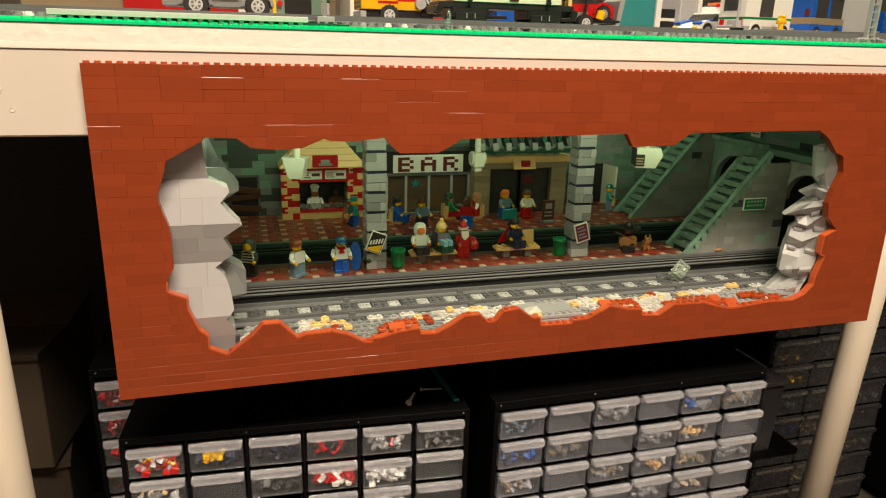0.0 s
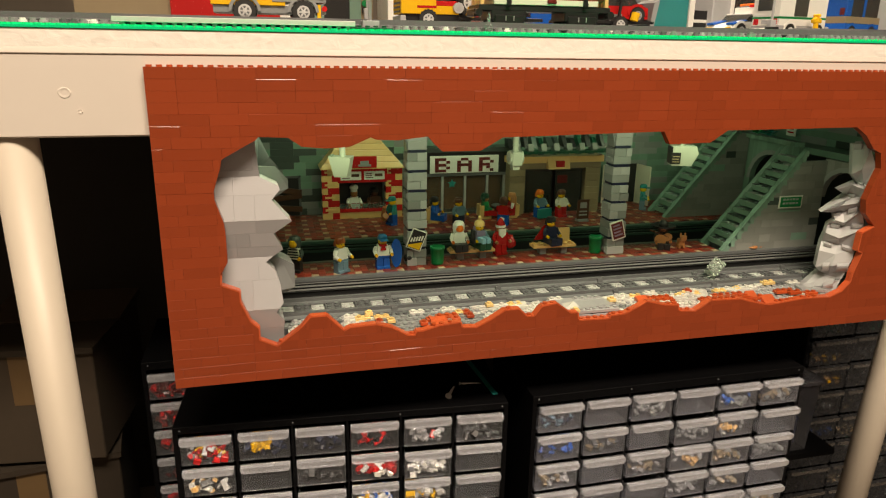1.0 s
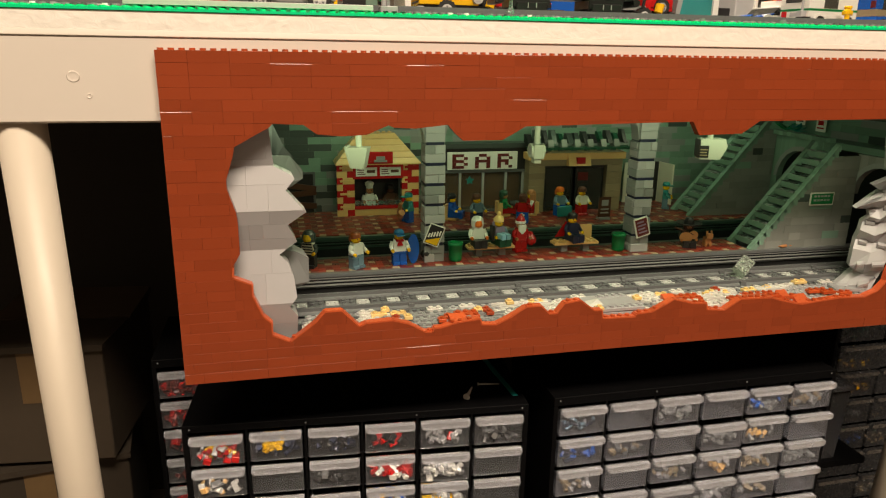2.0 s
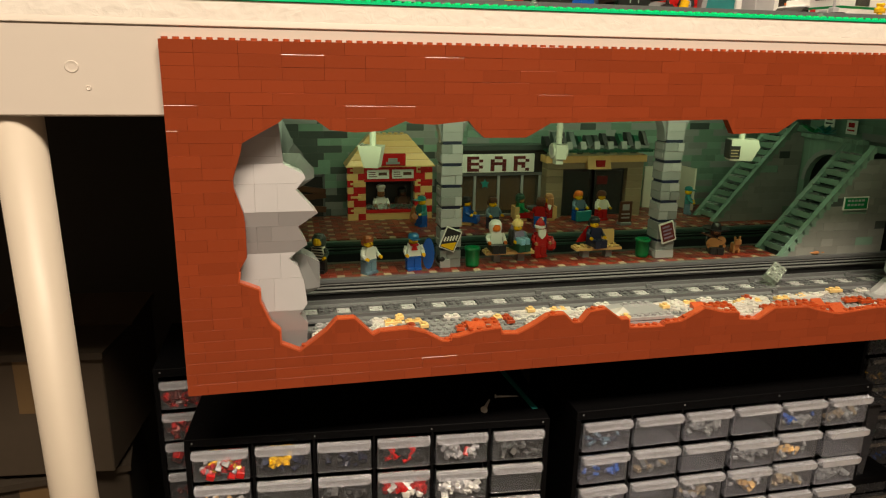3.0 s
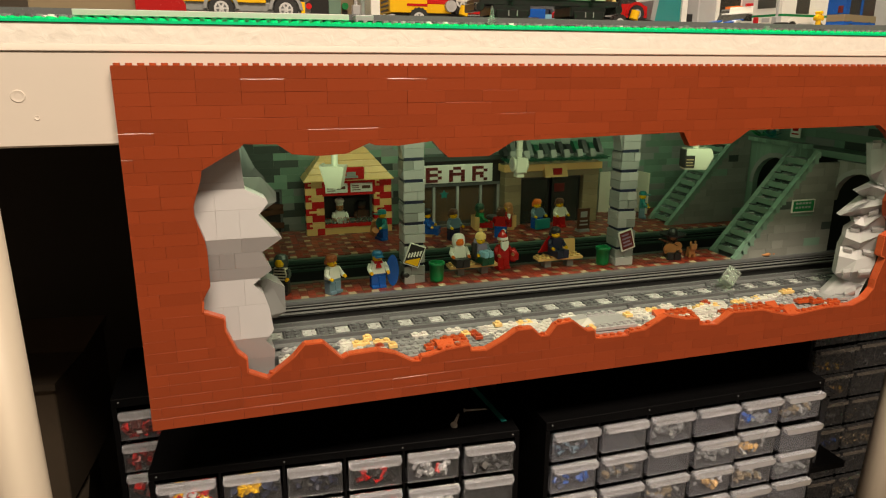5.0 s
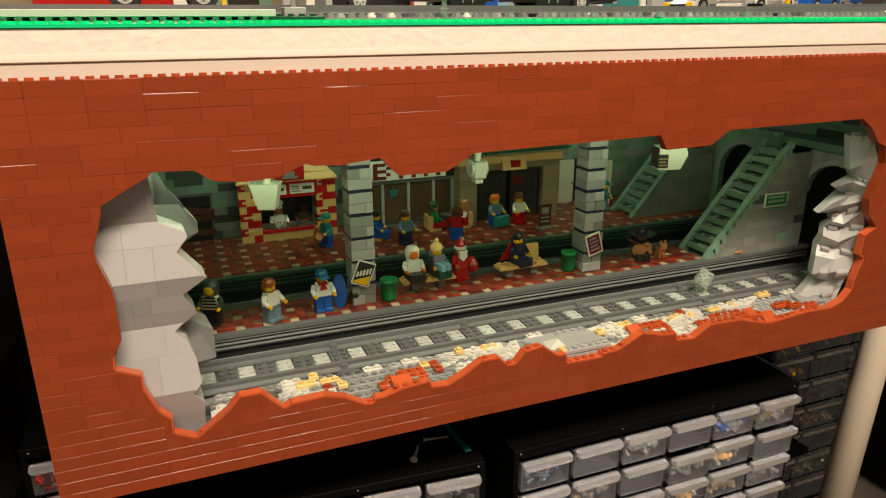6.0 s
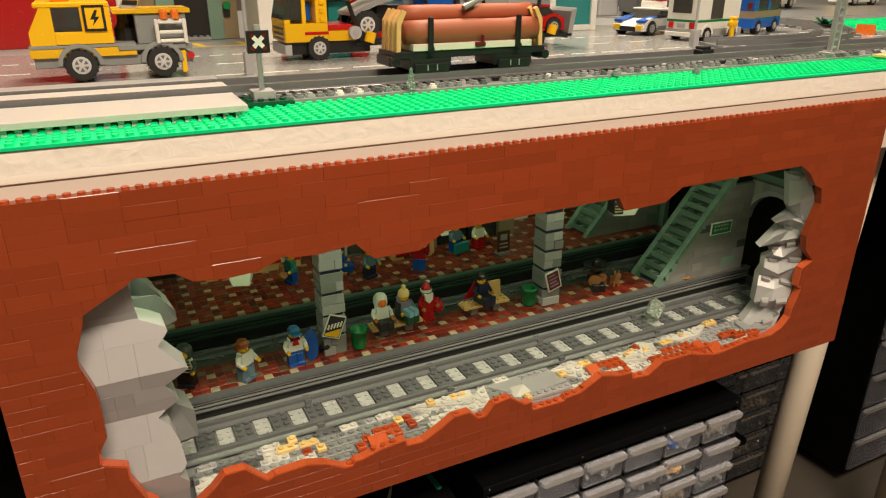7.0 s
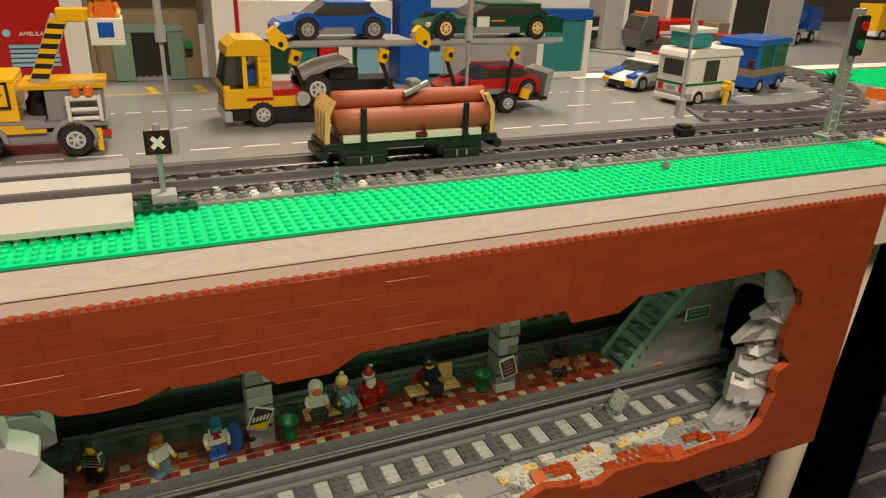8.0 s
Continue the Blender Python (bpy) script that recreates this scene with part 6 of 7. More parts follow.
def arch(parent, x, y0, y1, z, r, mat):
    pts = [((r + 4) * math.cos(math.pi * i / 8), (r + 4) * math.sin(math.pi * i / 8)) for i in range(9)]
    inner = [(r * math.cos(math.pi * i / 8) * 1.05, r * math.sin(math.pi * i / 8) * 1.05) for i in range(8, -1, -1)]
    me = Mesh()
    ring = [(x + p[0], z + p[1]) for p in pts] + [(x + p[0], z + p[1]) for p in inner]
    m = len(pts)
    me.v = [(p[0], y, p[1]) for y in (y0, y1) for p in ring]
    n = len(ring)
    for i in range(m - 1):
        j = n - 1 - i
        me.f += [(i, j, j - 1, i + 1), (n + i + 1, n + j - 1, n + j, n + i), (i, i + 1, n + i + 1, n + i), (j - 1, j, n + j, n + j - 1)]
    me.f += [(0, n, n + n - 1, n - 1), (m - 1, m, n + m, n + m - 1)]
    me.m = [0] * len(me.f)
    part("wheel_arch", me, mat, parent)


def crane_truck():
    v = thing("crane_truck", 44, 190, GROUND + 3.4, "yellow and grey toy crane truck with a striped boom and basket", "truck")
    part("chassis", Mesh().cbox(2, 122, 4, 52, 12, 20, 0.5), MID_GREY, v)
    for x in (35, 97):
        for y in (5, 51):
            wheel(v, x, y, 14.0, 12, 12)
        arch(v, x, -1, 8, 14, 13, MID_GREY)
    part("skirt", Mesh().cbox(0, 78, 1, 56, 20, 27, 0.5), YELLOW, v)
    part("stripe", Mesh().cbox(0, 78, 0.8, 56.2, 27.2, 30, 0.3), MID_GREY, v)
    part("door_panel", Mesh().cbox(20, 62, 0, 56, 30.2, 40, 0.4), YELLOW, v)
    cab = part("cab", Mesh().prism([(2, 30), (20, 30), (20, 58), (12, 58), (2, 40)], "y", 1, 55).cbox(40, 62, 1, 55, 40, 58, 0.4).cbox(8, 62, 1, 55, 58, 62, 0.8), YELLOW, v, "yellow cab")
    part("window", Mesh().box(14, 40, 1.5, 54.5, 40, 58), SMOKE, cab)
    lt = part("roof_light", Mesh().cbox(20, 34, 20, 32, 62, 68, 0.6), ORANGE, cab)
    sg = part("warning_sign", Mesh().cbox(42, 58, -1.2, 0.2, 40, 60, 0.3), YELLOW, v, "yellow warning sign with a black bolt")
    part("sign_border", Mesh().box(42, 58, -1.5, -1.2, 40, 42).box(42, 58, -1.5, -1.2, 58, 60).box(42, 44, -1.5, -1.2, 42, 58).box(56, 58, -1.5, -1.2, 42, 58), BLACK, sg)
    part("bolt_mark", Mesh().prism([(51, 56), (47, 49), (50, 49), (48, 44), (54, 51), (51, 51), (53, 56)], "y", -1.5, -1.2), BLACK, sg)
    part("bed", Mesh().cbox(64, 122, 0, 56, 24, 28, 0.4), MID_GREY, v)
    part("bed_side", Mesh().cbox(80, 120, 6, 50, 28, 52, 0.6), MID_GREY, v)
    part("bed_rail", Mesh().cbox(64, 124, 4, 52, 52.2, 56, 0.4), YELLOW, v)
    barr = part("barrier", Mesh().cbox(94, 97, -3, 1, 28, 48, 0.8).cbox(116, 119, -3, 1, 28, 48, 0.8).cbox(97, 116, -2.5, 0.5, 44, 48, 0.8).cbox(97, 116, -2.5, 0.5, 36, 39, 0.8).cbox(97, 116, -2.5, 0.5, 29, 32, 0.8), WHITE, v, "white road barrier")
    for x in (99, 108):
        part("barrier_lamp", Mesh().lathe(x + 3, -1, ((3.4, 48), (3.4, 54), (2.4, 55.5)), 10), ORANGE, barr)
    part("tail_marker", Mesh().cbox(112, 116, 0, 4, 4, 22, 0.4), YELLOW, v)
    part("tail_light", Mesh().tube((120, -0.5, 18), (120, 3, 18), 3, 3, 10), RED, v)
    part("turntable", Mesh().lathe(74, 28, ((10, 28), (10, 40), (7, 44), (6, 56)), 14), BLACK, v)
    t = Matrix.Translation((76, 24, 54)) @ Matrix.Rotation(math.radians(24), 4, "Y")
    boom = part("boom", Mesh().cbox(-6, 6, -5, 5, 0, 54, 0.6, None, t), LIGHT_GREY, v, "grey boom with yellow and black stripes")
    for k in range(6):
        part("boom_stripe", Mesh().prism([(-5.4, 3 + 8 * k), (5.4, 7 + 8 * k), (5.4, 11 + 8 * k), (-5.4, 7 + 8 * k)], "y", -5.6, -5.0), BLACK, boom).matrix_basis = Matrix.Translation((0.076, 0.024, 0.054)) @ Matrix.Rotation(math.radians(24), 4, "Y")
        part("boom_stripe", Mesh().prism([(-5.4, 7 + 8 * k), (5.4, 11 + 8 * k), (5.4, 15 + 8 * k), (-5.4, 11 + 8 * k)], "y", -5.55, -5.0), YELLOW, boom).matrix_basis = Matrix.Translation((0.076, 0.024, 0.054)) @ Matrix.Rotation(math.radians(24), 4, "Y")
    part("jib", Mesh().cbox(96, 130, 18, 28, 100, 110, 0.8), YELLOW, v)
    b = part("basket", Mesh().cbox(118, 142, 4, 30, 84, 88, 0.6).cbox(118, 142, 4, 7, 88, 104, 0.5).cbox(118, 121, 7, 30, 88, 104, 0.5).cbox(139, 142, 7, 30, 88, 104, 0.5), WHITE, v, "white work basket")
    solid_fig = make_figure(174, 207, ORANGE, ORANGE, ORANGE, YELLOW, ORANGE, "cap", 0, label="plain orange toy figure standing in the crane basket", base=GROUND + 3.4 + 88 - PLAT)
    part("basket_panel", Mesh().cbox(124, 135, 3.6, 4.2, 90, 101, 0.2), BLUE, b)
    return v


crane_truck()


def car(x, y, z, length, width, mat, label, rim, wr, wx, roof=None, cat="car", rz=0.0, glass=SMOKE):
    c = thing("toy_car", x, y, z, label, cat, rz, group="toy cars")
    L, W = length, width
    body = Mesh().prism([(0, 6), (L, 6), (L, 20), (L * 0.92, 23), (L * 0.3, 22), (L * 0.05, 17), (0, 12)], "y", 0, W)
    part("body", body, mat, c)
    part("cabin", Mesh().prism([(L * 0.28, 22), (L * 0.9, 22), (L * 0.8, 33), (L * 0.42, 33)], "y", 2, W - 2), glass, c, "dark glazed cabin")
    part("roof", Mesh().cbox(L * 0.42, L * 0.82, 1.5, W - 1.5, 32, 35, 0.6), roof or mat, c)
    part("sill", Mesh().cbox(L * 0.32, L * 0.66, -0.3, W + 0.3, 6, 12, 0.3), MID_GREY, c)
    for wxx in wx:
        for yy in (2, W - 2):
            wheel(c, wxx, yy, wr, wr, 8, rim)
        arch(c, wxx, -1.2, 5, wr, wr + 0.5, mat)
    part("headlight", Mesh().cbox(-0.6, 3, 2, 9, 12, 16, 0.3), WHITE, c)
    part("tail_light", Mesh().cbox(L - 3, L + 0.6, 2, 8, 13, 17, 0.3), RED, c)
    return c


car(313, 252, 958.5, 110, 46, BLUE, "blue toy car riding on the upper transporter deck", LIGHT_GREY, 10.5, (28, 92))
gc = car(462, 250, 958.5, 155, 48, DARK_GREEN, "dark green toy sports car with gold rims on the deck", PALE_YELLOW, 11, (17, 122))
part("number_square", Mesh().cbox(52, 66, -0.8, 0.2, 12, 22, 0.2), WHITE, gc)
part("stripe", Mesh().cbox(68, 84, -0.6, 0.2, 17, 19, 0.1), ORANGE, gc)
car(490, 262, 893, 112, 46, RED, "red toy car on the lower transporter deck", LIGHT_GREY, 10.5, (18, 96))
pc = car(778, 322, GROUND + 3.4, 96, 52, WHITE, "white and blue toy police car with a light bar", LIGHT_GREY, 9.5, (18, 78), roof=WHITE)
pc.matrix_basis = pc.matrix_basis @ pose(0, 0, 0, 0, 0, 12)
for y in (0, 38):
    part("blue_wing", Mesh().prism([(2, 17), (30, 23.5), (30, 25), (2, 20)], "y", y, y + 14), BLUE, pc)
part("front_lamp", Mesh().cbox(-2, 2, 2, 12, 8, 14, 0.4).cbox(-2, 2, 40, 50, 8, 14, 0.4), YELLOW, pc)
part("grille", Mesh().cbox(-1.6, 1, 13, 39, 5, 12, 0.3), BLACK, pc)
part("light_bar", Mesh().cbox(52, 58, 6, 46, 35, 44, 0.5), WHITE, pc)
part("red_light", Mesh().cbox(51, 59, 8, 18, 44, 48, 0.4), RED, pc)


def transporter():
    v = thing("car_transporter", 262, 252, GROUND + 3.4, "yellow toy car transporter with two decks of cars", "truck")
    part("chassis", Mesh().cbox(6, 90, 4, 50, 6, 18, 0.5), BLACK, v)
    wheel(v, 34, 4, 12, 11.5, 10)
    wheel(v, 34, 50, 12, 11.5, 10)
    part("bumper", Mesh().cbox(-1, 6, 0, 54, 6, 16, 0.5), LIGHT_GREY, v)
    cab = part("cab", Mesh().cbox(0, 44, 0, 54, 18, 36, 0.6).cbox(0, 6, 0, 54, 36, 40, 0.4).cbox(32, 44, 0, 54, 36, 66, 0.6).cbox(18, 22, 0, 54, 36, 66, 0.4), YELLOW, v, "yellow cab")
    part("stripe", Mesh().cbox(20, 44.4, -0.4, 54.4, 25, 28, 0.2), RED, cab)
    part("windscreen", Mesh().prism([(0, 40), (18, 40), (18, 66), (6, 66)], "y", 1, 53), SMOKE, cab)
    part("cab_roof", Mesh().prism([(4, 66), (44, 66), (44, 76), (38, 80), (14, 80), (6, 74)], "y", -1, 55), YELLOW, cab)
    part("grille", Mesh().box(-0.6, 0, 8, 46, 20, 22).box(-0.6, 0, 8, 46, 25, 27).box(-0.6, 0, 8, 46, 30, 32), BLACK, cab)
    part("driver_seat", Mesh().cbox(24, 31, 14, 40, 38, 56, 0.8), BLUE, cab)
    for i in range(4):
        part("grip_stud", Mesh().tube((38, 0, 40 + 8 * i), (38, -1.7, 40 + 8 * i), 2.4, 2.4, 10), YELLOW, cab)
    part("coupling_bed", Mesh().cbox(44, 74, 2, 52, 18, 28, 0.5), YELLOW, v)
    part("red_bed", Mesh().cbox(44, 74, 4, 50, 28.2, 34, 0.5), RED, v)
    part("hub", Mesh().tube((72, 2, 26), (72, -4, 26), 6.5, 6.5, 16).tube((72, -4, 26), (72, -4.6, 26), 3, 3, 12), LIGHT_GREY, v)
    for x0, x1 in ((60, 186), (200, 346)):
        part("upper_deck", Mesh().cbox(x0, x1, -2, 52, 72.5, 77.5, 0.5).cbox(x0 + 4, x1 + 10, -2.6, -1, 74, 79, 0.3), LIGHT_GREY, v, "grey upper deck")
        part("lower_deck", Mesh().cbox(x0 + 14, x1, 2, 50, 12, 16, 0.5), BLACK, v)
    for x0 in (50, 192):
        part("hinge_block", Mesh().prism([(x0 - 6, 76), (x0 + 6, 70), (x0 + 10, 74), (x0 + 8, 84), (x0 - 2, 92), (x0 - 8, 86)], "y", -4, 6), YELLOW, v)
        part("hinge_pin", Mesh().tube((x0 + 3, -4.6, 76), (x0 + 3, -3.9, 76), 2.4, 2.4, 10), BLACK, v)
    for x0 in (64, 150, 220, 296):
        part("ram", Mesh().tube((x0, -2, 58), (x0 + 4, -2, 70), 5.5, 5.5, 12).tube((x0, -2, 57), (x0 + 1, -2, 60), 2, 2, 8), YELLOW, v)
        part("ram_hole", Mesh().tube((x0 + 2, -7.9, 64), (x0 + 2, -7.3, 64), 2.6, 2.6, 10), BLACK, v)
        part("strut", Mesh().tube((x0 + 1, 0, 58), (x0 + 16 - 20 * (x0 > 250), 0, 18), 2.2, 2.2, 8), BLACK, v)
    for x0 in (86, 312):
        part("joint", Mesh().tube((x0, -4, 16), (x0 + 3, -4, 26), 5.5, 5.5, 12), YELLOW, v)
    wheel(v, 294, 2, 11, 10.5, 10)
    wheel(v, 294, 50, 11, 10.5, 10)
    part("ramp", Mesh().prism([(340, 10), (346, 10), (352, 44), (344, 40)], "y", 2, 50), MID_GREY, v)
    return v


transporter()
tr = thing("toy_tractor", 335, 262, 897, "black and red toy tractor on the lower deck", "tractor")
part("body", Mesh().cbox(20, 96, 6, 40, 8, 22, 0.8).cbox(30, 60, 8, 38, 22, 34, 0.8), BLACK, tr)
part("frame", Mesh().cbox(24, 100, 4, 42, 2, 8, 0.5), RED, tr)
part("mudguard", Mesh().prism([(2, 24), (26, 34), (48, 40), (48, 43), (24, 38), (0, 28)], "y", -2, 46), MID_GREY, tr)
wheel(tr, 15, 0, 16, 14, 12)
wheel(tr, 15, 44, 16, 14, 12)
wheel(tr, 86, 2, 10, 9, 8)


def camper():
    c = thing("toy_camper", 784, 229, GROUND + 3.4, "white toy camper van with a green stripe", "camper van", 9)
    c.scale = (0.9, 0.9, 0.9)
    part("base", Mesh().cbox(0, 108, 0, 54, 6, 16, 0.5), LIGHT_GREY, c)
    part("body", Mesh().cbox(0, 100, 1, 53, 16, 26, 0.4).cbox(0, 100, 1, 53, 29, 62, 0.4), WHITE, c)
    part("stripe", Mesh().cbox(-0.2, 100.2, 0.8, 53.2, 26, 29, 0.1), GREEN, c)
    part("roof", Mesh().prism([(-2, 62), (104, 62), (100, 68), (94, 72), (4, 72), (0, 68)], "y", -1, 55), WHITE, c)
    part("roof_cab", Mesh().cbox(6, 44, 8, 46, 74, 92, 0.6), TEAL_GLASS, c, "teal glazed roof box")
    part("roof_rack", Mesh().cbox(4, 50, 6, 48, 92, 98, 0.8), WHITE, c)
    part("rear_window", Mesh().cbox(-0.8, 0.2, 12, 44, 38, 58, 0.3), SMOKE, c)
    part("side_window", Mesh().cbox(30, 58, 0.3, 1.2, 30, 58, 0.3), SMOKE, c)
    for y in (4, 40):
        part("tail_light", Mesh().cbox(-2, 0.2, y, y + 9, 17, 26, 0.8), RED, c)
    part("plate_shape", Mesh().cbox(-0.8, 0, 20, 34, 18, 24, 0.2), LIGHT_GREY, c)
    part("bumper", Mesh().cbox(-4, 0, 2, 52, 6, 12, 0.6), WHITE, c)
    for x in (24, 84):
        for y in (3, 51):
            wheel(c, x, y, 9, 9, 8)
        arch(c, x, -0.6, 4, 9, 10, WHITE)
    return c


camper()
hyd = Mesh().lathe(0, 0, ((4, 0), (3.4, 3), (3.4, 18), (5, 20), (5, 24), (2, 28)), 10).cbox(-7, 7, -3, 3, 18, 24, 1.0).cbox(-3, 3, -5, 5, 26, 30, 1.0)
solid("hydrant_shape", hyd, YELLOW, "small yellow plastic piece leaning by the camper", "toy piece", 838, 222, GROUND + 3.4, smooth=False)


def blue_van():
    v = thing("toy_van", 934, 274, GROUND + 3.4, "blue and tan toy van with dark windows", "van", 18)
    v.scale = (1.0, 1.0, 0.98)
    part("body", Mesh().cbox(0, 96, 0, 54, 8, 22, 0.5).cbox(0, 14, 0, 54, 32, 62, 0.5), BLUE, v)
    part("side_band", Mesh().cbox(0, 96, -0.2, 54.2, 22.1, 32, 0.3), DARK_TAN, v)
    part("window", Mesh().cbox(14, 90, 1, 53, 32, 62, 0.3), SMOKE, v)
    part("pillar", Mesh().cbox(46, 52, 0, 54, 32, 62, 0.3), BLUE, v)
    part("roof", Mesh().prism([(-2, 62), (96, 62), (90, 70), (2, 70)], "y", -1, 55), BLUE, v)
    part("tail_light", Mesh().cbox(-0.8, 0.4, 3, 10, 34, 44, 0.3), DARK_RED, v)
    for x in (20, 76):
        for y in (3, 51):
            wheel(v, x, y, 9, 9, 8)
        arch(v, x, -0.6, 4, 9, 10, BLUE)
    return v


blue_van()


def mixer():
    v = thing("toy_mixer_truck", 1450, 700, GROUND + 3.4, "blue and white toy cement mixer truck", "truck", 16)
    part("chassis", Mesh().cbox(0, 190, 4, 56, 10, 24, 0.6), WHITE, v)
    for x in (24, 84, 150):
        for y in (4, 56):
            wheel(v, x, y, 12, 12, 10)
    part("cab", Mesh().cbox(130, 190, 2, 58, 24, 74, 1.0), BLUE, v)
    t0, t1 = Vector((10, 30, 84)), Vector((120, 30, 56))
    part("drum", Mesh().tube(t0, t0 * 0.6 + t1 * 0.4, 16, 34, 18).tube(t0 * 0.6 + t1 * 0.4, t0 * 0.2 + t1 * 0.8, 34, 34, 18).tube(t0 * 0.2 + t1 * 0.8, t1, 34, 22, 18), BLUE, v, "blue mixing drum")
    part("chute", Mesh().tube((4, 30, 76), (-20, 30, 40), 8, 5, 12), WHITE, v)
    part("crossband", Mesh().cbox(8, 120, 2, 58, 24, 30, 0.4), LIGHT_GREY, v)
    return v


mixer()
yv = thing("toy_lorry", 1830, 760, GROUND + 3.4, "yellow toy lorry parked far along the road", "truck")
part("body", Mesh().cbox(0, 120, 0, 60, 20, 80, 1.0), YELLOW, yv)
part("skirt", Mesh().cbox(0, 122, 1, 59, 8, 20, 0.5), WHITE, yv)
for x in (24, 96):
    wheel(yv, x, 4, 12, 12, 10)


def log_wagon():
    w = thing("log_wagon", 312, 120, GROUND + 12.4, "black and tan toy flat wagon loaded with logs", "wagon")
    w.scale = (0.97, 0.95, 0.98)
    part("frame", Mesh().cbox(0, 152, -20, 20, 12, 18, 0.6), BLACK, w)
    part("side_board", Mesh().cbox(16, 136, -22, 22, 18.2, 24, 0.5), IVORY, w, "pale grey side board")
    for x in (34, 118):
        bog = part("bogie", Mesh().cbox(-20, 20, -20, 20, 2, 13, 1.2).cbox(-17, 17, -22.5, -20, -2, 8, 1.0).cbox(-17, 17, 20, 22.5, -2, 8, 1.0), BLACK, w)
        bog.matrix_basis = pose(x / 1000, 0, 0)
        for sx in (-11, 11):
            part("axle_wheel", Mesh().tube((sx, -17, 4), (sx, -14, 4), 7.5, 7.5, 14).tube((sx, 14, 4), (sx, 17, 4), 7.5, 7.5, 14), BLACK, bog)
        part("spring", Mesh().box(-5, -4, -23, -22.5, 2, 7).box(4, 5, -23, -22.5, 2, 7), SILVER, bog)
    for x in (-4, 148):
        part("buffer", Mesh().cbox(x, x + 8, -16, 16, 6, 14, 1.0).tube((x + 4, -12, 10), (x + 4, -22, 10), 4, 4, 10), BLACK, w)
    for x, s in ((4, 1), (148, -1)):
        g = Mesh()
        for y in (-18, -8, 2, 12):
            g.prism([(x - s * 2, 18), (x + s * 2, 18), (x + s * 3, 40), (x + s * 8, 50), (x + s * 5, 52), (x - s * 1, 42)], "y", y, y + 5)
        part("end_rack", g, TAN, w, "tan curved end rack")
    lr = random.Random(3)
    for y, z, l0, l1 in ((-12, 33, 12, 144), (10, 34, 16, 142), (2, 47, 14, 146)):
        lg = Mesh()
        r = 10.2 if z < 40 else 7.6
        n = 8
        xs_ = [l0 + (l1 - l0) * i / n for i in range(n + 1)]
        rr = [r * lr.uniform(0.95, 1.05) for _ in xs_]
        lg.lathe(0, 0, [(q, s) for q, s in zip(rr, xs_)], 20)
        lg.v = [(c, y + a, z + b) for a, b, c in lg.v]
        part("log", lg, LOG_RED, w, "reddish-brown plastic log", True)
    for x in (32, 120):
        part("stake", Mesh().cbox(x - 2.5, x + 2.5, -25, -22, 16, 46, 0.8).tube((x, -25, 20), (x, -26.5, 20), 2.4, 2.4, 8), BLACK, w, "black side stake")
    part("binding", Mesh().cbox(76, 86, -8, 4, 56, 63, 1.5).tube((70, -10, 52), (92, -6, 60), 2.6, 2.6, 8), MID_GREY, w)
    part("hook", Mesh().cbox(76, 86, -25, -21, 20, 24, 0.8).tube((83, -24, 22), (83, -24, 30), 1.6, 1.6, 8), DARK_RED, w)
    return w


stand(*TRACK)
log_wagon()
solid("black_clip", Mesh().cbox(-9, 9, -8, 8, 0, 7, 0.8).cbox(-6, 6, -6, 6, 7, 10, 0.8), BLACK, "black plastic block lying between the rails", "toy piece", 690, 134, GROUND + 6)
stand(0, 4, 1)
solid("clear_cone", Mesh().lathe(0, 0, ((4, 0), (4, 8), (2.4, 9), (1.4, 18), (0.6, 20)), 12), GLASS, "clear plastic cone piece on the green plate", "toy piece", 315, 70, GROUND + 2, smooth=False)
for xx, yy in ((600, 46), (520, 66)):
    solid("grey_stud", Mesh().lathe(0, 0, ((3.8, 0), (3.8, 3), (2.4, 3), (2.4, 4.8)), 10), MID_GREY, "single grey round stud on the green plate", "toy piece", xx, yy, GROUND + 3.6)
solid("tan_tile", Mesh().cbox(-20, 20, -8, 8, 0, 3, 0.3), PALE_YELLOW, "pale tan plate on the green strip", "toy piece", 900, 52, GROUND + 3.6)
solid("tan_tile", Mesh().cbox(-24, 24, -8, 8, 0, 3, 0.3), PALE_YELLOW, "pale tan plate on the green strip", "toy piece", 960, 66, GROUND + 3.6, 8)
stand(*TOWN)
solid("orange_slope", Mesh().prism([(-16, 0), (16, 0), (16, 3), (-16, 14)], "y", -12, 12), ORANGE, "orange sloped plastic piece near the track", "toy piece", 1100, 215, GROUND + 3.4, 30)
solid("lawn", Mesh().box(1190, 1700, 190, 400, GROUND + 3.5, GROUND + 5.5).studs(1190, 40, 190, 26, GROUND + 5.5, seg=6), BRIGHT_GREEN, "bright green studded plate beyond the curve", "lawn", kind="structure")
make_plant(1130, 300, GROUND + 7, DARK_GREEN, 26, 24, "dark green leafy bush near the curve")
make_plant(900, 640, GROUND + 3, DARK_GREEN, 26, 30, "dark green leafy bush beside the round road")

car(1010, 560, GROUND + 3, 120, 54, BLACK, "black toy pick-up parked at the back of the table", LIGHT_GREY, 11, (24, 98), roof=MID_GREY)
car(1150, 590, GROUND + 3, 120, 54, WHITE, "white toy car with red parts parked at the back", LIGHT_GREY, 11, (24, 98), roof=RED)
car(980, 470, GROUND + 3, 110, 50, DARK_TAN, "tan toy off-road car parked behind the van", LIGHT_GREY, 11, (22, 90), roof=WHITE)

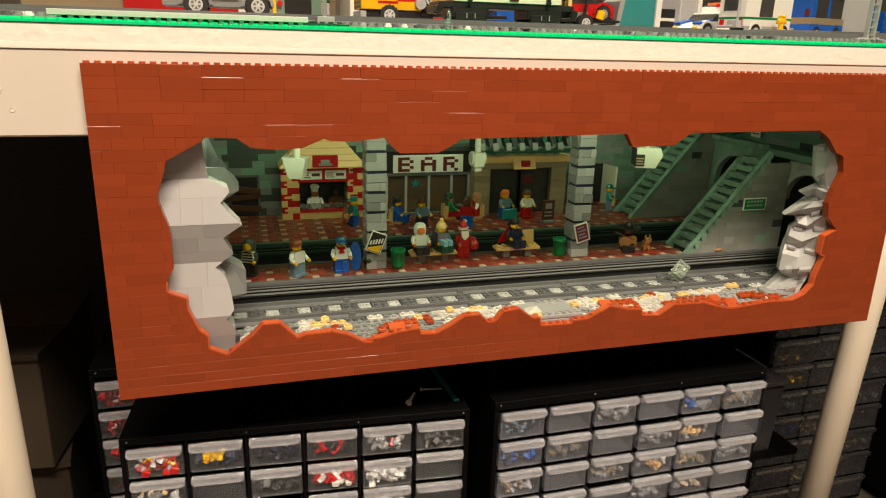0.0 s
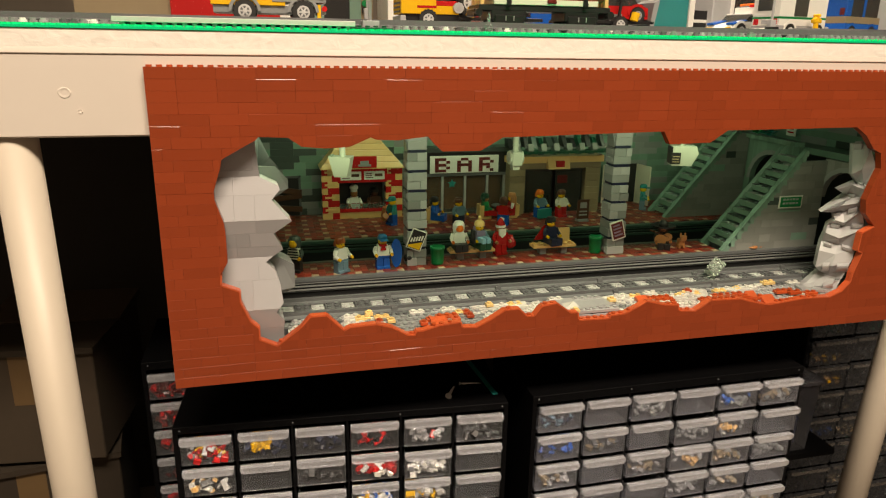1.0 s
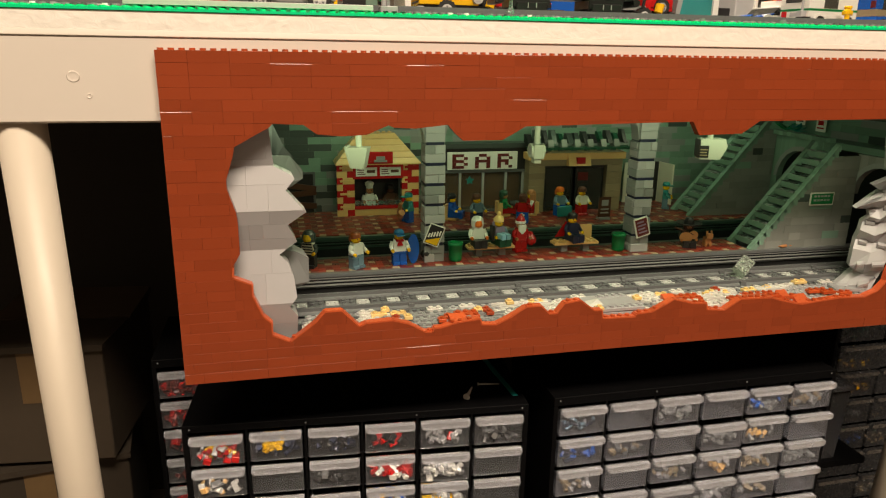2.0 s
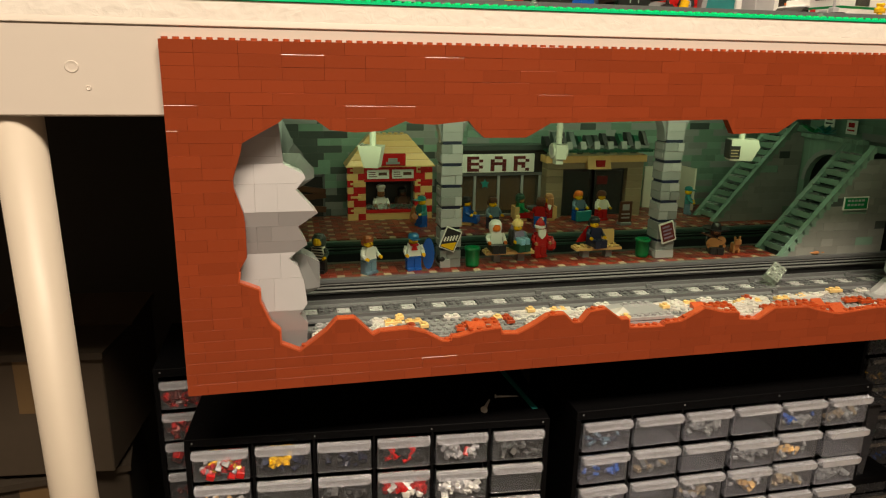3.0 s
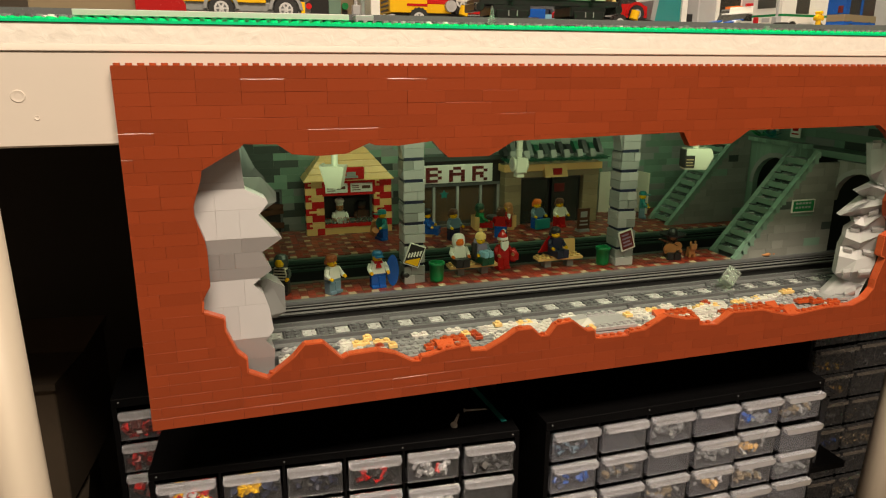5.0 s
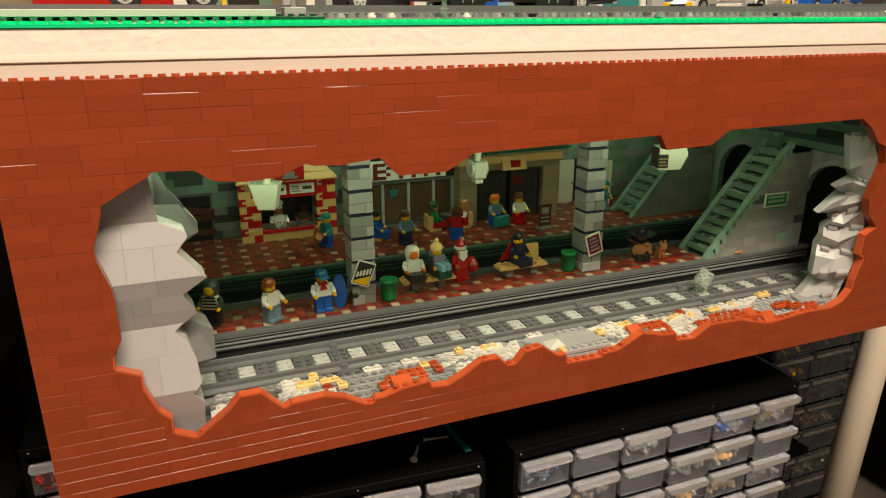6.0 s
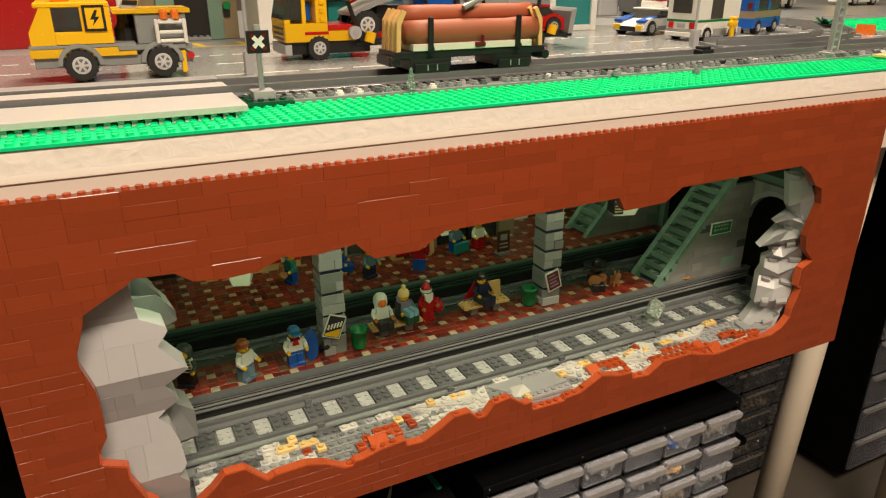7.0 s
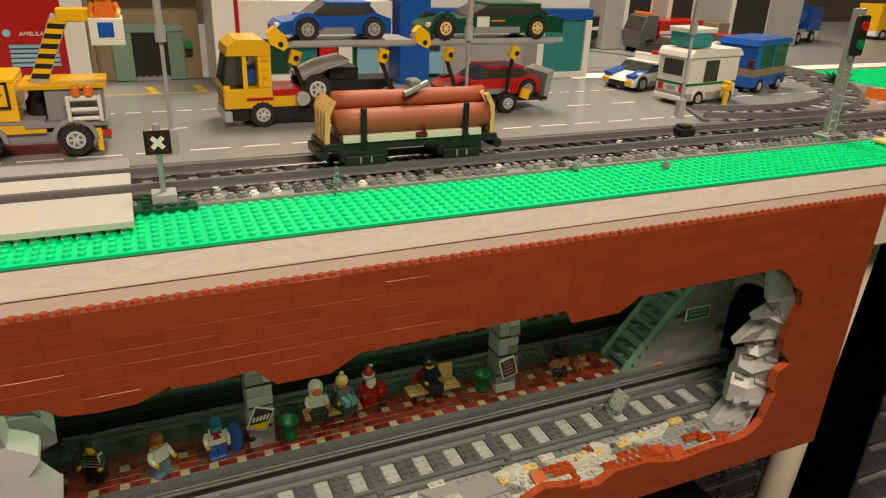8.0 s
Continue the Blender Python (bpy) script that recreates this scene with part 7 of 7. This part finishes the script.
def lorry(x, y, rz, length, cab, box, label):
    v = thing("toy_truck", x, y, GROUND + 3, label, "truck", rz, group="toy trucks")
    part("chassis", Mesh().cbox(0, length, 4, 52, 9, 18, 0.6), DARK_GREY, v)
    part("cab", Mesh().prism([(0, 18), (34, 18), (34, 66), (10, 66), (0, 42)], "y", 1, 55), cab, v)
    part("windscreen", Mesh().prism([(-0.6, 43), (1.5, 43), (10.5, 63), (8.6, 63)], "y", 5, 51), SMOKE, v)
    part("body", Mesh().cbox(40, length, 0, 56, 18, 58, 0.8), box, v)
    part("body_stripe", Mesh().cbox(40.2, length + 0.3, -0.4, 56.4, 34, 40, 0.2), WHITE, v)
    part("light_bar", Mesh().cbox(14, 24, 8, 48, 66, 71, 0.6), ORANGE, v)
    for xx in (20, length - 26):
        for yy in (4, 52):
            wheel(v, xx, yy, 12, 12, 10)
        arch(v, xx, -0.8, 5, 12, 13, cab)
    return v


lorry(900, 700, 10, 150, RED, BLACK, "black and red toy truck parked behind the roundabout")
lorry(1040, 640, 0, 140, DARK_GREY, RED, "dark toy truck with a red body at the back")
for k, (x, y, m) in enumerate(((1045, 690, WHITE), (1125, 700, TAN), (1238, 660, BROWN))):
    pile = thing("toy_crate", x, y, GROUND + 3, "stack of toy crates at the back of the table", "crate", 8 * k)
    for j in range(2 + k % 2):
        part("crate", Mesh().cbox(0, 48 - 8 * j, 0, 32, 26 * j, 26 * j + 25, 0.8).studs(4, 5 - j, 4, 3, 26 * j + 25), m if j % 2 == 0 else DARK_TAN, pile)

# ---- toy buildings ----
def text_part(words, size, mat, parent, m):
    cu = bpy.data.curves.new("lettering", "FONT")
    cu.body, cu.size, cu.extrude, cu.align_x = words, size, 0.0002, "CENTER"
    ob = bpy.data.objects.new("lettering_source", cu)
    scene.collection.objects.link(ob)
    me = bpy.data.meshes.new_from_object(ob.evaluated_get(bpy.context.evaluated_depsgraph_get()))
    bpy.data.objects.remove(ob)
    me.materials.clear()
    me.materials.append(mat)
    t = new("lettering", me)
    t.parent = parent
    t.matrix_basis = m
    return t


def station_building():
    b = thing("rescue_station", -160, 500, GROUND + 3.6, "white and tan toy rescue station with a teal doorway", "building")
    H_ = 190
    part("wall", Mesh().box(0, 270, 10, 190, 0, H_), DARK_TAN, b, "dim tan wall")
    part("shutter_frame", Mesh().cbox(130, 288, -2, 10, 0, 100, 0.6), RED, b, "red shutter frame")
    for j in range(5):
        part("shutter_slat", Mesh().cbox(228, 276, -4, -2, 24 + 5 * j, 27.5 + 5 * j, 0.3), LIGHT_BLUE, b)
    text_part("AMBULANCE", 0.0062, WHITE, b, Matrix.Translation((0.258, -0.0025, 0.057)) @ Matrix.Rotation(math.pi / 2, 4, "X"))
    part("round_mark", Mesh().tube((228, -2, 60), (228, -2.6, 60), 4, 4, 12), LIGHT_BLUE, b)
    part("pillar", Mesh().cbox(284, 306, -8, 10, 0, H_, 0.8), WHITE, b, "white pillar")
    part("rear_wall", Mesh().cbox(306, 430, 30, 40, 0, H_, 0.5), DARK_TAN, b)
    part("side_return", Mesh().cbox(306, 312, 10, 30, 0, H_, 0.5), DARK_TAN, b)
    for x0, x1 in ((330, 352), (392, 410)):
        part("door_surround", Mesh().cbox(x0, x1, 24, 30, 0, 58, 0.5), WALL_GREEN, b, "sand-green door surround")
    part("doorway", Mesh().box(352, 392, 27, 30, 4, 56), BLACK, b, "dark doorway")
    part("door_head", Mesh().cbox(330, 410, 24, 30, 56.2, 66, 0.5), WALL_GREEN, b)
    part("floor_edge", Mesh().cbox(352, 392, 20, 27, 0, 4, 0.4).studs(352, 5, 20, 1, 4), MID_GREY, b)
    part("wall_plate", Mesh().cbox(412, 420, 26, 30, 28, 36, 0.4), BLACK, b)
    part("green_lamp", Mesh().tube((416, 26, 42), (416, 22, 42), 5, 5, 12), GREEN, b)
    part("pillar", Mesh().cbox(438, 466, -60, 40, 0, H_, 0.8), WHITE, b, "white pillar with a red stripe")
    part("stripe", Mesh().cbox(462, 466.6, -60.6, -40, 0, H_, 0.2), RED, b)
    for z in (60, 66):
        part("ledge", Mesh().cbox(306, 470, 8 + (z - 60), 28, z + 40, z + 46, 0.4), LIGHT_GREY, b)
    return b


station_building()


def garage():
    g = thing("toy_garage", 305, 440, GROUND + 3.6, "white and blue toy garage with teal glazing", "building")
    H_ = 200
    part("wall", Mesh().box(0, 470, 60, 66, 0, H_), WHITE, g, "white rear wall")
    part("dark_bay", Mesh().box(8, 60, 20, 58, 14, 56), DARK_GREEN, g, "dark green bay")
    part("bay_sill", Mesh().cbox(0, 64, 10, 58, 0, 14, 0.5), WHITE, g)
    part("bay_head", Mesh().cbox(0, 190, 10, 58, 56.2, 100, 0.6), WHITE, g)
    part("pillar", Mesh().cbox(196, 236, -4, 40, 0, H_, 0.8), BLUE, g, "blue pillar")
    for x in (70, 118, 150):
        part("shelf_block", Mesh().cbox(x, x + 28, 30, 52, 0, 40 + (x % 9), 0.8), {70: TEAL, 118: GREEN, 150: LIGHT_BLUE}[x], g)
    part("machine", Mesh().cbox(100, 122, 24, 44, 0, 48, 0.8), RED, g)
    part("machine", Mesh().cbox(124, 142, 24, 44, 0, 50, 0.8), WHITE, g)
    part("vent", Mesh().cbox(240, 270, 30, 40, 6, 34, 0.5), LIGHT_BLUE, g)
    part("bay_wall", Mesh().cbox(270, 400, 40, 58, 0, 90, 0.5), LIGHT_GREY, g)
    part("roof_band", Mesh().cbox(236, 484, 0, 60, 78, 92, 0.8), BLUE, g, "blue roof band")
    part("frame", Mesh().cbox(398, 408, 0, 50, 0, 78, 0.5).cbox(474, 484, 0, 50, 0, 78, 0.5).cbox(408, 474, 0, 50, 0, 8, 0.5), WHITE, g, "white window frame")
    part("pane", Mesh().box(408, 474, 4, 7, 8, 78), TEAL_GLASS, g, "teal glass pane")
    part("bay_back", Mesh().box(408, 474, 44, 50, 8, 78), TEAL, g)
    part("side_glass", Mesh().box(480, 482, 50, 120, 8, 78), TEAL_GLASS, g)
    part("upper_wall", Mesh().cbox(236, 480, 6, 58, 92.2, H_, 0.8), WHITE, g)
    return g


garage()
fh = thing("far_house", 1000, 690, GROUND + 3, "pale grey toy building at the back of the table", "building")
part("wall", Mesh().cbox(0, 500, 10, 210, 0, 257, 2.0), LIGHT_GREY, fh)
for x0, x1, z0 in ((40, 100, 37), (140, 200, 37), (300, 400, 0)):
    w_ = part("window_frame" if z0 else "door_frame", Mesh().cbox(x0, x1, 4, 9.9, z0, 107, 1.0), WHITE, fh)
    part("pane", Mesh().box(x0 + 6, x1 - 6, 2.5, 3.9, z0 + 6, 101), SMOKE, w_)
rd = Mesh()
for k in range(24):
    a, b2 = 2 * math.pi * k / 24, 2 * math.pi * (k + 1) / 24
    rd.prism([(880 + r * math.cos(t), 590 + r * math.sin(t)) for r, t in ((118, a), (124, a), (124, b2), (118, b2))], "z", GROUND + 3, GROUND + 6)
solid("round_kerb", rd, MID_GREY, "grey ring kerb of the toy roundabout", "kerb", kind="structure")

# ---- pieces of the platforms and of the panel ----
TILE = {k: Mesh().cbox(-3.9, 3.9, -3.9, 3.9, -3.2, 0, 0.25).data("floor_tile", m) for k, m in (("w", CREAM_TILE), ("t", TILE_TAN), ("r", TILE_RED), ("d", DARK_RED))}
MATS = {"w": CREAM_TILE, "t": TILE_TAN, "r": TILE_RED, "d": DARK_RED}
rt = random.Random(13)


def tile_kind(i, j):
    if i % 3 == 0 and j % 3 == 0:
        return "w"
    if (i + 1) % 3 == 0 and (j + 2) % 3 == 0 and rt.random() < 0.6:
        return "t"
    return rt.choices("rd", (3, 1))[0]


def lay_tiles(root, x_first, y_first, nx, ny, limit):
    restm, n = Mesh(), 0
    for i in range(nx):
        for j in range(ny):
            k = tile_kind(i, j)
            x, y = x_first + 8 * i, y_first + 8 * j
            if n < limit:
                shared("floor_tile", TILE[k], root, x, y, PLAT + rt.uniform(-0.08, 0.1))
                n += 1
            else:
                restm.cbox(x - 3.9, x + 3.9, y - 3.9, y + 3.9, PLAT - 3.2, PLAT + rt.uniform(-0.08, 0.1), 0.25, MATS[k])
    if restm.v:
        tagged(part("floor_tiles_far", restm, None, root), kind="stuff")


lay_tiles(platform_front, 68, 110, 73, 6, 300)
lay_tiles(platform_back, 77, 246, 91, 17, 300)
for one in singles:
    part("brick", one, RED_BROWN, panel)
